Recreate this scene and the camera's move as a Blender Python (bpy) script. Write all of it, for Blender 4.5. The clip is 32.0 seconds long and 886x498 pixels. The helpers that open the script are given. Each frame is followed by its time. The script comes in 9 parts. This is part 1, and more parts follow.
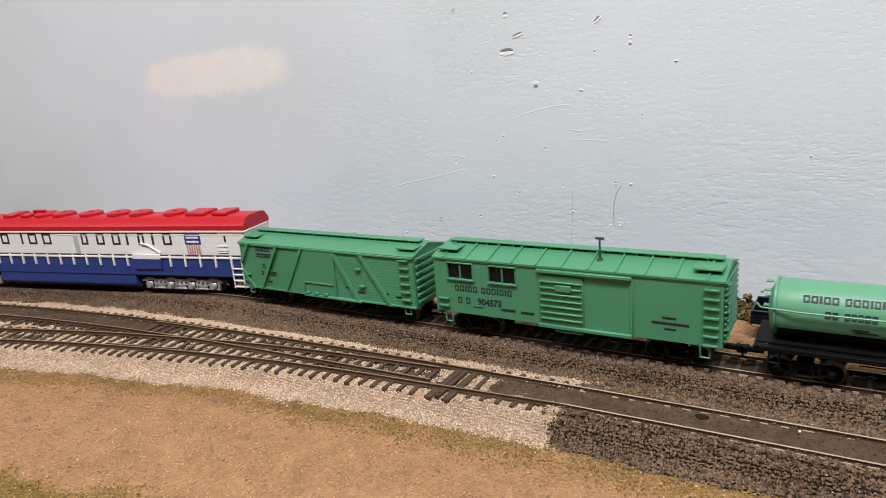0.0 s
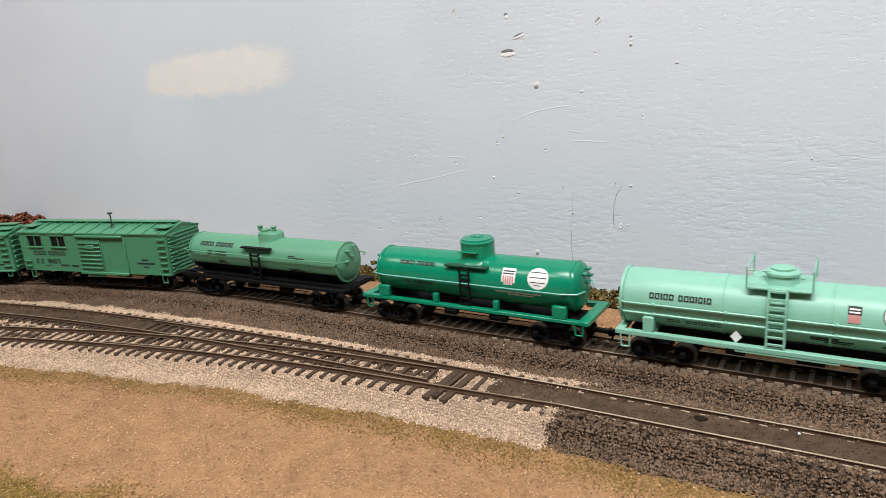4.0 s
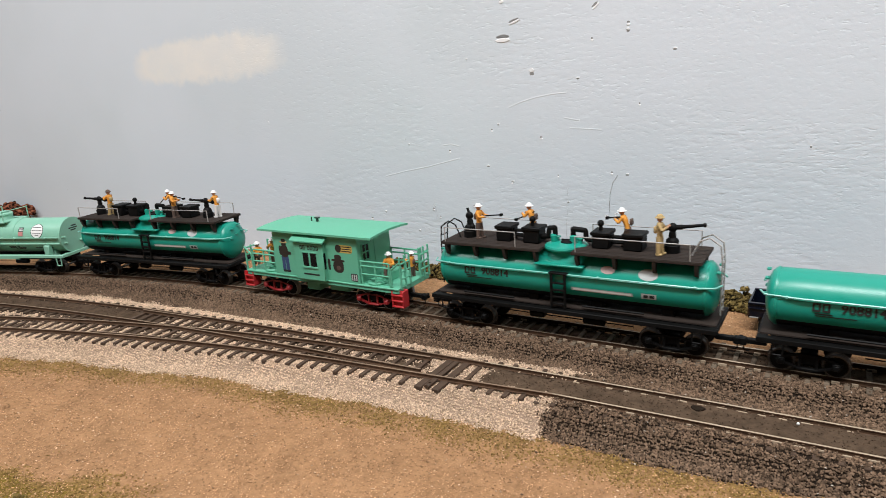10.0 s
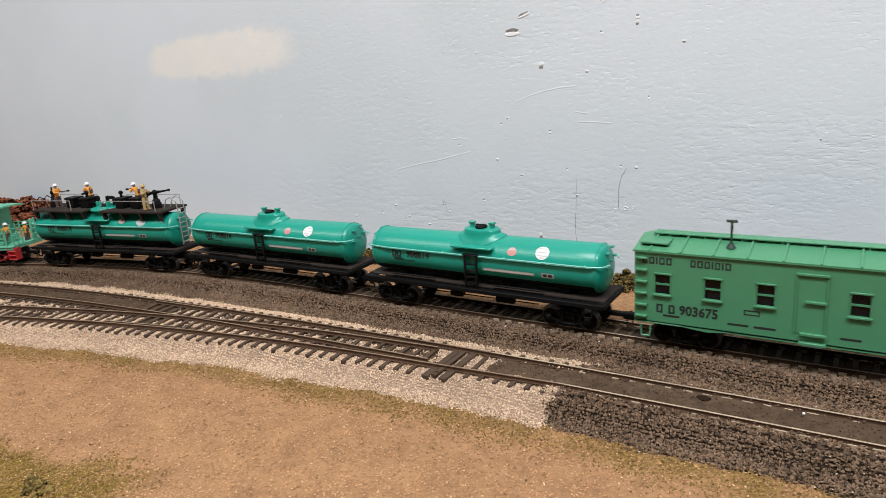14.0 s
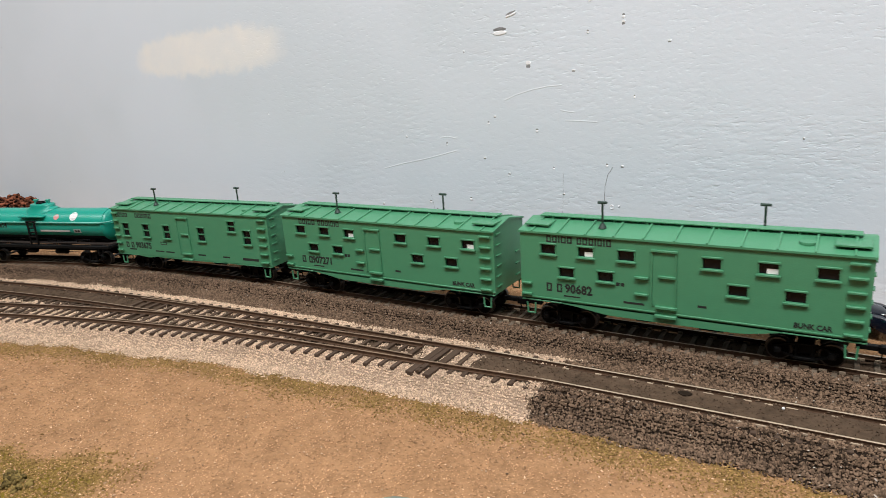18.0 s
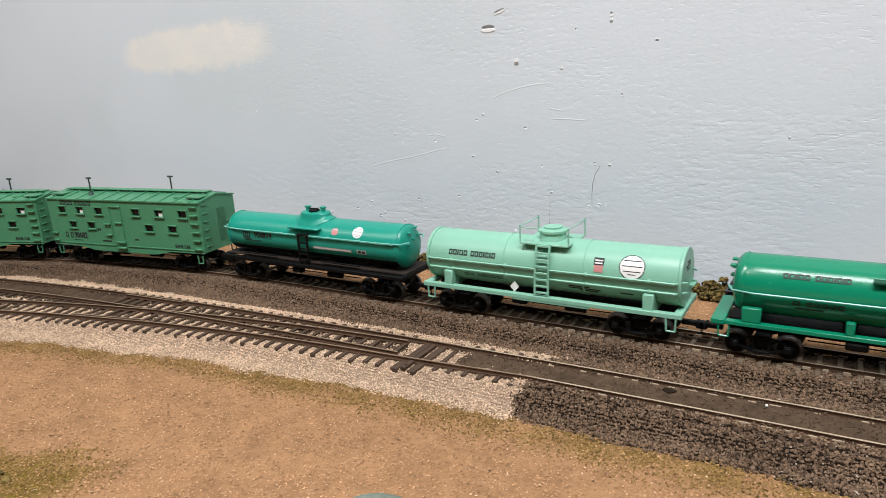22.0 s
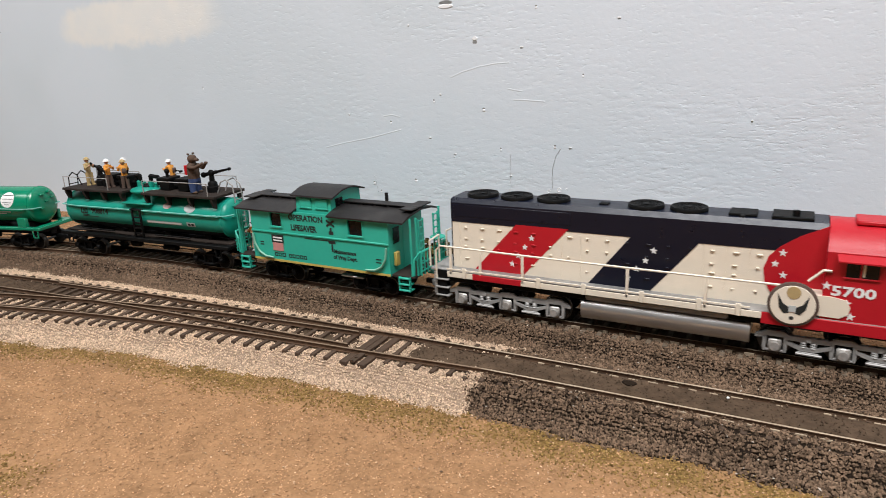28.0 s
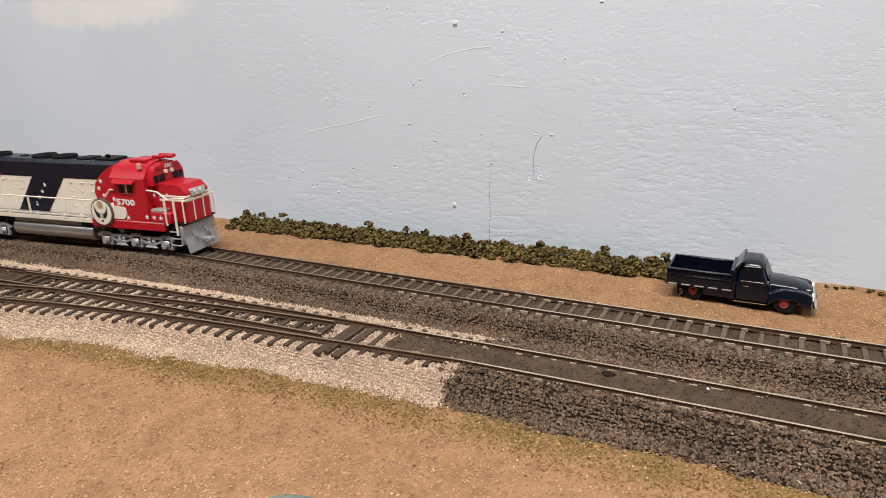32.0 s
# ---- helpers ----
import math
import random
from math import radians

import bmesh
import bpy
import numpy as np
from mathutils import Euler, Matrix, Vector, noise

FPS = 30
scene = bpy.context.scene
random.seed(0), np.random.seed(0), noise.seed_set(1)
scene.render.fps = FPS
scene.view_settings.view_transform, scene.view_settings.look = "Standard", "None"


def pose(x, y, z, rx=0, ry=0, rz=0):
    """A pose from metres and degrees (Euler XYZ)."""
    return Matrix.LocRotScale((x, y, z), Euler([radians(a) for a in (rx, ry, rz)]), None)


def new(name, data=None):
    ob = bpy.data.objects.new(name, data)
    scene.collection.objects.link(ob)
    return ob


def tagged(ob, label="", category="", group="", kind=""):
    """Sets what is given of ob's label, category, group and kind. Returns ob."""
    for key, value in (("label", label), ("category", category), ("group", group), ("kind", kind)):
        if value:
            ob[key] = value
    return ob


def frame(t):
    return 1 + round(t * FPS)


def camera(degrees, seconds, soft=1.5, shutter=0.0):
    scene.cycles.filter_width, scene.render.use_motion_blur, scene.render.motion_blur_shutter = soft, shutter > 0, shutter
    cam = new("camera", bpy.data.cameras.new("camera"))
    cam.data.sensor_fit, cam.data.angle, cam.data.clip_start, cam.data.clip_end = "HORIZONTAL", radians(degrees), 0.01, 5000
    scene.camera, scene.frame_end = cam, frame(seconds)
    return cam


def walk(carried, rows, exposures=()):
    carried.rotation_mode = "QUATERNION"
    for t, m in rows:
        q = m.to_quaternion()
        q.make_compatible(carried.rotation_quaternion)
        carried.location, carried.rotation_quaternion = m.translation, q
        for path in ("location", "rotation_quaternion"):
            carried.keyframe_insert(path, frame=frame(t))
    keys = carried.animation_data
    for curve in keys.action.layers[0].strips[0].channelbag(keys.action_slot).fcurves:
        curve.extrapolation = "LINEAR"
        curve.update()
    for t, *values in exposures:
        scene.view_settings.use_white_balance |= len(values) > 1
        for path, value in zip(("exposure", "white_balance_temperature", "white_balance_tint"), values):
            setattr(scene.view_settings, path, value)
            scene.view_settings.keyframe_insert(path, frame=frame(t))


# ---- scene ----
# Model railway in HO scale (1:87), true size in metres. Top of rail is z = 0,
# the main track runs along x, the backdrop wall stands at y = 0.35.
cam = camera(67.43, 32.0, soft=0.5, shutter=0.2)
PATH = [
    (0.0, -0.0025, -0.0278, 0.1357, -15.16, 4.73, 31.43),
    (0.5, -0.0021, -0.0283, 0.1355, -15.00, 4.71, 31.62),
    (1.0, -0.0005, -0.0300, 0.1353, -14.76, 4.68, 32.04),
    (1.5, 0.0004, -0.0314, 0.1351, -14.77, 4.58, 32.24),
    (2.0, 0.0007, -0.0319, 0.1354, -14.75, 4.56, 32.36),
    (2.5, -0.0001, -0.0325, 0.1350, -14.73, 4.58, 32.44),
    (3.0, -0.0009, -0.0306, 0.1341, -14.71, 4.54, 32.20),
    (3.5, -0.0020, -0.0283, 0.1334, -14.83, 4.40, 31.76),
    (5.5, -0.0023, -0.0260, 0.1341, -14.70, 4.33, 31.45),
    (6.0, -0.0021, -0.0258, 0.1337, -14.69, 4.27, 31.60),
    (6.5, -0.0013, -0.0249, 0.1339, -14.59, 4.39, 31.45),
    (7.0, -0.0026, -0.0241, 0.1334, -14.71, 4.24, 31.18),
    (7.5, -0.0024, -0.0233, 0.1335, -14.74, 4.26, 31.08),
    (8.0, -0.0036, -0.0218, 0.1315, -14.91, 4.07, 30.87),
    (8.5, -0.0039, -0.0209, 0.1309, -14.98, 4.07, 30.66),
    (9.0, -0.0047, -0.0226, 0.1303, -15.17, 4.12, 30.95),
    (9.5, -0.0047, -0.0222, 0.1299, -15.28, 4.08, 31.08),
    (10.0, -0.0045, -0.0225, 0.1292, -15.39, 4.11, 31.19),
    (10.5, -0.0039, -0.0240, 0.1298, -15.36, 4.21, 31.55),
    (11.0, -0.0017, -0.0242, 0.1301, -15.08, 4.31, 31.72),
    (11.5, 0.0002, -0.0243, 0.1298, -15.10, 4.26, 31.69),
    (12.0, -0.0001, -0.0237, 0.1292, -15.20, 3.90, 31.40),
    (12.5, -0.0023, -0.0241, 0.1281, -15.16, 3.87, 31.47),
    (13.0, -0.0039, -0.0240, 0.1264, -15.53, 3.95, 31.76),
    (13.5, -0.0032, -0.0244, 0.1268, -15.44, 4.21, 32.01),
    (14.0, -0.0014, -0.0243, 0.1260, -15.39, 4.14, 32.25),
    (14.5, 0.0004, -0.0246, 0.1250, -15.52, 3.97, 32.23),
    (16.5, -0.0012, -0.0211, 0.1216, -15.60, 3.55, 31.25),
    (17.0, 0.0002, -0.0211, 0.1221, -15.42, 3.51, 31.20),
    (17.5, 0.0027, -0.0215, 0.1238, -15.18, 3.73, 31.31),
    (18.0, 0.0021, -0.0236, 0.1232, -15.21, 3.74, 31.71),
    (18.5, 0.0017, -0.0228, 0.1216, -15.20, 3.45, 31.42),
    (19.0, 0.0004, -0.0226, 0.1209, -15.32, 3.37, 31.28),
    (19.5, 0.0013, -0.0224, 0.1210, -15.32, 3.42, 31.47),
    (20.0, 0.0013, -0.0228, 0.1200, -15.35, 3.22, 31.48),
    (20.5, 0.0030, -0.0221, 0.1210, -15.16, 3.34, 31.28),
    (21.0, 0.0024, -0.0222, 0.1208, -15.29, 3.17, 31.03),
    (21.5, 0.0032, -0.0213, 0.1211, -15.02, 3.18, 30.96),
    (22.0, 0.0037, -0.0218, 0.1210, -15.19, 3.26, 31.06),
    (22.5, 0.0033, -0.0208, 0.1206, -15.42, 3.17, 30.93),
    (23.0, 0.0036, -0.0202, 0.1195, -15.28, 3.11, 30.90),
    (23.5, 0.0031, -0.0198, 0.1196, -15.62, 3.04, 30.59),
    (24.0, 0.0023, -0.0193, 0.1191, -15.67, 2.85, 30.64),
    (24.5, 0.0020, -0.0179, 0.1193, -15.63, 2.86, 30.19),
    (26.5, 0.0010, -0.0115, 0.1168, -16.56, 2.32, 28.88),
    (27.0, 0.0000, -0.0098, 0.1167, -16.67, 2.35, 28.56),
    (27.5, 0.0004, -0.0083, 0.1176, -16.86, 2.45, 28.54),
    (28.0, 0.0003, -0.0070, 0.1178, -16.71, 2.44, 28.07),
    (28.5, 0.0010, -0.0061, 0.1177, -16.68, 2.49, 28.26),
    (29.0, 0.0007, -0.0068, 0.1172, -16.83, 2.44, 28.39),
    (29.5, 0.0003, -0.0048, 0.1168, -16.98, 2.29, 27.82),
    (30.0, 0.0001, -0.0031, 0.1168, -17.00, 2.18, 27.48),
    (30.5, 0.0006, -0.0028, 0.1169, -16.96, 2.26, 27.49),
    (31.0, -0.0001, -0.0007, 0.1159, -17.31, 2.04, 26.99),
    (31.5, 0.0003, -0.0005, 0.1157, -17.31, 2.11, 27.08),
    (32.0, 0.0001, 0.0001, 0.1151, -17.66, 1.90, 26.86),
]
walk(cam, [(t, pose(x, y, z, 90 + p, r, w)) for t, x, y, z, p, r, w in PATH])

# ---- light: a closed room with fluorescent ceiling fixtures ----
world = bpy.data.worlds.new("room_air")
world.use_nodes = True
world.node_tree.nodes["Background"].inputs[0].default_value = (0.75, 0.85, 1.0, 1)
world.node_tree.nodes["Background"].inputs[1].default_value = 0.0
scene.world = world
scene.view_settings.exposure = 0.0


def ceiling_lamp(x, y, z, sx, sy, watts, turn=0.0, tint=(0.965, 0.97, 0.985)):
    d = bpy.data.lights.new("tube_light", "AREA")
    d.shape, d.size, d.size_y, d.energy, d.color = "RECTANGLE", sx, sy, watts, tint
    o = new("tube_light", d)
    o.matrix_world = pose(x, y, z, 0, 0, turn)
    return o


ceiling_lamp(0.20, -0.30, 1.28, 1.2, 0.25, 31.6)
ceiling_lamp(-1.15, -0.62, 1.28, 1.2, 0.25, 12.8)


# ---- materials ----
def mat(name, color, rough=0.5, metal=0.0, var=0.12, scale=300.0, bump=0.15, bscale=1500.0, dirt=None, spec=0.5, island=0.0, objvar=0.0):
    """A paint, plastic or stone: base colour with mottling at two scales, fine relief, dust and wear."""
    m = bpy.data.materials.new(name)
    m.use_nodes = True
    nt, nd, ln = m.node_tree, m.node_tree.nodes, m.node_tree.links
    b = nd["Principled BSDF"]
    b.inputs["Roughness"].default_value = rough
    b.inputs["Metallic"].default_value = metal
    b.inputs["Specular IOR Level"].default_value = spec
    tc = nd.new("ShaderNodeTexCoord")
    n1 = nd.new("ShaderNodeTexNoise")
    n1.inputs["Scale"].default_value, n1.inputs["Detail"].default_value = scale, 5.0
    ln.new(tc.outputs["Object"], n1.inputs["Vector"])
    n2 = nd.new("ShaderNodeTexNoise")
    n2.inputs["Scale"].default_value, n2.inputs["Detail"].default_value = scale * 0.13, 3.0
    ln.new(tc.outputs["Object"], n2.inputs["Vector"])
    add = nd.new("ShaderNodeMath")
    add.operation = "ADD"
    ln.new(n1.outputs["Fac"], add.inputs[0]), ln.new(n2.outputs["Fac"], add.inputs[1])
    last = add
    if island:
        geo = nd.new("ShaderNodeNewGeometry")
        mul = nd.new("ShaderNodeMath")
        mul.operation, mul.inputs[1].default_value = "MULTIPLY_ADD", island * 2
        ln.new(geo.outputs["Random Per Island"], mul.inputs[0])
        ln.new(add.outputs[0], mul.inputs[2])
        sub = nd.new("ShaderNodeMath")
        sub.operation, sub.inputs[1].default_value = "SUBTRACT", island
        ln.new(mul.outputs[0], sub.inputs[0])
        last = sub
    if objvar:
        info = nd.new("ShaderNodeObjectInfo")
        mul = nd.new("ShaderNodeMath")
        mul.operation, mul.inputs[1].default_value = "MULTIPLY_ADD", objvar
        ln.new(info.outputs["Random"], mul.inputs[0])
        ln.new(last.outputs[0], mul.inputs[2])
        last = mul
    mp = nd.new("ShaderNodeMapRange")
    mp.inputs["From Min"].default_value, mp.inputs["From Max"].default_value = 0.55, 1.45
    mp.inputs["To Min"].default_value, mp.inputs["To Max"].default_value = 1 - var, 1 + var
    mp.clamp = False
    ln.new(last.outputs[0], mp.inputs["Value"])
    vm = nd.new("ShaderNodeVectorMath")
    vm.operation = "SCALE"
    vm.inputs[0].default_value = color
    ln.new(mp.outputs[0], vm.inputs["Scale"])
    out = vm.outputs[0]
    if dirt:
        mx = nd.new("ShaderNodeMix")
        mx.data_type = "RGBA"
        rmp = nd.new("ShaderNodeMapRange")
        rmp.inputs["From Min"].default_value, rmp.inputs["From Max"].default_value = 0.5, 0.75
        rmp.inputs["To Max"].default_value = dirt[3]
        n3 = nd.new("ShaderNodeTexNoise")
        n3.inputs["Scale"].default_value, n3.inputs["Detail"].default_value = scale * 0.35, 6.0
        ln.new(tc.outputs["Object"], n3.inputs["Vector"])
        ln.new(n3.outputs["Fac"], rmp.inputs["Value"])
        ln.new(rmp.outputs[0], mx.inputs[0])
        ln.new(out, mx.inputs[6])
        mx.inputs[7].default_value = (*dirt[:3], 1)
        out = mx.outputs[2]
    ln.new(out, b.inputs["Base Color"])
    rm = nd.new("ShaderNodeMapRange")
    rm.inputs["To Min"].default_value, rm.inputs["To Max"].default_value = max(0.03, rough - 0.08), min(1, rough + 0.1)
    ln.new(n1.outputs["Fac"], rm.inputs["Value"])
    ln.new(rm.outputs[0], b.inputs["Roughness"])
    if bump:
        nb = nd.new("ShaderNodeTexNoise")
        nb.inputs["Scale"].default_value, nb.inputs["Detail"].default_value = bscale, 3.0
        ln.new(tc.outputs["Object"], nb.inputs["Vector"])
        bp = nd.new("ShaderNodeBump")
        bp.inputs["Strength"].default_value, bp.inputs["Distance"].default_value = bump, 0.0004
        ln.new(nb.outputs["Fac"], bp.inputs["Height"])
        ln.new(bp.outputs[0], b.inputs["Normal"])
    return m


M = dict(
    boxgreen=mat("boxcar_green_paint", (0.064, 0.245, 0.125), 0.42, var=0.06),
    teal=mat("teal_paint", (0.009, 0.288, 0.210), 0.32, var=0.05, bump=0.04),
    kelly=mat("kelly_green_paint", (0.003, 0.215, 0.112), 0.22, var=0.05, bump=0.05),
    mint=mat("mint_paint", (0.235, 0.50, 0.37), 0.38, var=0.05),
    seafoam=mat("seafoam_paint", (0.105, 0.30, 0.175), 0.42, var=0.05),
    crewgreen=mat("crew_car_green_paint", (0.115, 0.42, 0.275), 0.5, var=0.06),
    cabgreen=mat("caboose_green_paint", (0.028, 0.42, 0.305), 0.45, var=0.05),
    black=mat("black_plastic", (0.0045, 0.0045, 0.0045), 0.55, var=0.2, spec=0.14),
    blackgloss=mat("black_tank_paint", (0.005, 0.005, 0.006), 0.42, var=0.15, spec=0.18),
    deck=mat("brown_black_deck", (0.030, 0.022, 0.018), 0.8, var=0.3, scale=500, spec=0.2),
    roofblack=mat("weathered_black_roofing", (0.014, 0.012, 0.012), 0.55, var=0.4, scale=250, dirt=(0.06, 0.055, 0.05, 0.5), spec=0.4),
    steel=mat("wheel_steel", (0.11, 0.105, 0.10), 0.32, 0.9, var=0.2),
    wheelblack=mat("blackened_wheel_face", (0.007, 0.0065, 0.006), 0.45, 0.0, var=0.25, spec=0.1),
    # Handrail wire: glare put into the colour, paler than the tank paint.
    tealwire=mat("teal_wire_with_painted_glare", (0.20, 0.52, 0.44), 0.22, var=0.06, bump=0),
    silver=mat("silver_paint", (0.66, 0.65, 0.63), 0.30, 0.92, var=0.03, scale=80, bump=0),
    truckgrey=mat("silver_truck_paint", (0.34, 0.33, 0.315), 0.5, 0.2, var=0.25, scale=600),
    red=mat("red_paint", (0.455, 0.010, 0.019), 0.38, var=0.06, spec=0.32),
    steps=mat("red_step_paint", (0.44, 0.022, 0.026), 0.5, var=0.1),
    printdark=mat("dark_brown_print", (0.022, 0.016, 0.012), 0.6, var=0.2, scale=900, bump=0),
    crewred=mat("dark_red_truck_paint", (0.26, 0.016, 0.018), 0.5, var=0.15),
    cream=mat("cream_white_paint", (0.80, 0.71, 0.58), 0.45, var=0.05),
    white=mat("white_paint", (0.80, 0.79, 0.77), 0.45, var=0.05),
    navy=mat("navy_paint", (0.004, 0.006, 0.016), 0.30, var=0.1, bump=0.05, spec=0.3),
    blue=mat("blue_paint", (0.020, 0.045, 0.21), 0.4, var=0.08),
    ink=mat("black_lettering", (0.015, 0.017, 0.016), 0.6, var=0.05, bump=0),
    decalred=mat("faded_red_print", (0.56, 0.25, 0.235), 0.5, var=0.1, bump=0),
    decalgrey=mat("grey_print", (0.45, 0.47, 0.46), 0.5, var=0.1, bump=0),
    gold=mat("old_gold_paint", (0.55, 0.40, 0.10), 0.45, var=0.1),
    yellow=mat("orange_yellow_jacket", (0.72, 0.30, 0.04), 0.7, var=0.25, scale=900),
    khaki=mat("khaki_cloth", (0.43, 0.31, 0.14), 0.8, var=0.2, scale=900),
    brown=mat("brown_cloth", (0.10, 0.065, 0.05), 0.8, var=0.25, scale=900),
    fur=mat("brown_fur", (0.085, 0.05, 0.032), 0.85, var=0.4, scale=900, bump=0.6),
    denim=mat("blue_denim", (0.035, 0.06, 0.15), 0.8, var=0.3, scale=900),
    skin=mat("figure_flesh_paint", (0.50, 0.27, 0.17), 0.7, var=0.1),
    glass=mat("dark_window", (0.006, 0.006, 0.007), 0.25, var=0.1, bump=0, spec=0.2),
    lightglass=mat("headlight_lens", (0.75, 0.72, 0.62), 0.1, var=0.05, bump=0),
    railside=mat("rusty_rail", (0.078, 0.044, 0.026), 0.75, 0.0, var=0.35, scale=250, spec=0.15),
    railtop=mat("worn_rail_head", (0.42, 0.33, 0.23), 0.5, 0.3, var=0.25, scale=150, dirt=(0.2, 0.13, 0.08, 0.7)),
    raildull=mat("tarnished_rail_head", (0.215, 0.145, 0.092), 0.6, 0.2, var=0.3, scale=150, dirt=(0.22, 0.155, 0.10, 0.6)),
    tie=mat("brown_plastic_tie", (0.066, 0.042, 0.028), 0.7, var=0.3, scale=700, objvar=0.4, spec=0.2),
    tiegrey=mat("weathered_grey_tie", (0.060, 0.041, 0.028), 0.85, var=0.3, scale=600, objvar=0.5, dirt=(0.032, 0.022, 0.016, 0.8), spec=0.1),
    tiepale=mat("sun_bleached_tie", (0.115, 0.088, 0.063), 0.85, var=0.3, scale=600, objvar=0.5, dirt=(0.055, 0.040, 0.028, 0.7), spec=0.1),
    # Both bed colours hold the shade between stones, so darker than the grains.
    pink=mat("pale_bed_with_gap_shade", (0.30, 0.212, 0.150), 0.95, var=0.35, scale=800, bump=1.0, bscale=900, spec=0.1),
    dark=mat("cinder_black_with_gap_shade", (0.017, 0.011, 0.007), 0.95, var=0.4, scale=800, bump=1.0, bscale=900, spec=0.1),
    grime=mat("grey_brown_dirt", (0.084, 0.056, 0.037), 0.95, var=0.4, scale=400, bump=1.0, bscale=900, spec=0.05, dirt=(0.050, 0.034, 0.022, 0.9)),
    tangrain=mat("tan_turf_grains", (0.385, 0.222, 0.118), 0.95, var=0.30, scale=60, island=0.65, bump=0, spec=0.05),
    olivegrain=mat("olive_turf_grains", (0.250, 0.158, 0.056), 0.95, var=0.26, scale=60, island=0.7, bump=0, spec=0.05),
    pinkgrain=mat("pale_ballast_stones", (0.575, 0.424, 0.300), 0.95, var=0.26, scale=60, island=0.6, bump=0, spec=0.0),
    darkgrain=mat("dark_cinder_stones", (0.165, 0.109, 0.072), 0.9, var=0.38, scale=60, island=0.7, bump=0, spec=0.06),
    whitegrain=mat("pale_specks", (0.40, 0.34, 0.28), 0.9, var=0.3, island=0.5, bump=0),
    sandspeck=mat("pale_sand_specks", (0.56, 0.38, 0.24), 0.9, var=0.3, island=0.6, bump=0, spec=0.1),
    tiestrip=mat("dusty_tie_web", (0.38, 0.29, 0.20), 0.9, var=0.4, scale=120, bump=0),
    cabdark=mat("dark_green_step_paint", (0.004, 0.07, 0.035), 0.5, var=0.1),
    mossfoam=mat("brown_moss_foam", (0.15, 0.105, 0.035), 0.95, var=0.4, scale=300, island=0.8, bump=0.5, spec=0.1),
    jack=mat("dark_green_stack_paint", (0.016, 0.040, 0.028), 0.5, var=0.1),
    foliage=mat("olive_foliage_foam", (0.115, 0.082, 0.028), 0.95, var=0.5, scale=300, island=0.9, bump=0.5, spec=0.1),
    redfoliage=mat("russet_foliage_foam", (0.16, 0.055, 0.03), 0.95, var=0.5, scale=300, island=0.9, bump=0.5, spec=0.1),
    truckblue=mat("midnight_blue_enamel", (0.003, 0.005, 0.011), 0.16, var=0.1, bump=0.02),
    tyre=mat("black_rubber", (0.008, 0.0075, 0.0075), 0.7, var=0.2, spec=0.2),
    journal=mat("worn_silver_casting", (0.50, 0.48, 0.45), 0.4, 0.5, var=0.3, scale=700),
    hub=mat("red_hub", (0.34, 0.045, 0.035), 0.3, var=0.1),
    chrome=mat("chrome_trim", (0.75, 0.75, 0.75), 0.15, 1.0, var=0.05, bump=0),
    roomwall=mat("plain_room_wall", (0.24, 0.23, 0.215), 0.9, var=0.05, scale=8),
    fascia=mat("painted_fascia_board", (0.10, 0.14, 0.11), 0.6, var=0.1, scale=20),
    carpet=mat("grey_floor_carpet", (0.09, 0.085, 0.08), 0.95, var=0.2, scale=40),
    lampcase=mat("white_lamp_case", (0.8, 0.8, 0.8), 0.5, var=0.03),
    lump=mat("grey_green_felt", (0.16, 0.19, 0.15), 0.9, var=0.25, scale=600, bump=0.5),
)


def turf_material():
    """Sandy turf that shades into olive and moss green by two painted covers on the ground."""
    m = M_TURF = mat("sandy_turf", (0.295, 0.163, 0.082), 0.95, var=0.35, scale=700, bump=1.0, bscale=900, spec=0.03, dirt=(0.37, 0.212, 0.112, 0.6))
    nd, ln = m.node_tree.nodes, m.node_tree.links
    b = nd["Principled BSDF"]
    src = b.inputs["Base Color"].links[0].from_socket
    for name, col in (("olive_cover", (0.185, 0.113, 0.038)), ("moss_cover", (0.15, 0.105, 0.016))):
        at = nd.new("ShaderNodeAttribute")
        at.attribute_name = name
        n = nd.new("ShaderNodeTexNoise")
        n.inputs["Scale"].default_value, n.inputs["Detail"].default_value = 260, 5
        tc = nd.new("ShaderNodeTexCoord")
        ln.new(tc.outputs["Object"], n.inputs["Vector"])
        k = nd.new("ShaderNodeMath")
        k.operation = "MULTIPLY_ADD"
        ln.new(n.outputs["Fac"], k.inputs[0])
        k.inputs[1].default_value = 1.2
        k.inputs[2].default_value = -0.6
        a = nd.new("ShaderNodeMath")
        a.operation, a.use_clamp = "ADD", True
        ln.new(k.outputs[0], a.inputs[0]), ln.new(at.outputs["Fac"], a.inputs[1])
        g = nd.new("ShaderNodeMath")
        g.operation = "MULTIPLY"
        ln.new(a.outputs[0], g.inputs[0]), ln.new(at.outputs["Fac"], g.inputs[1])
        mx = nd.new("ShaderNodeMix")
        mx.data_type = "RGBA"
        ln.new(g.outputs[0], mx.inputs[0])
        ln.new(src, mx.inputs[6])
        mx.inputs[7].default_value = (*col, 1)
        src = mx.outputs[2]
    ln.new(src, b.inputs["Base Color"])
    return m


M["tan"] = turf_material()


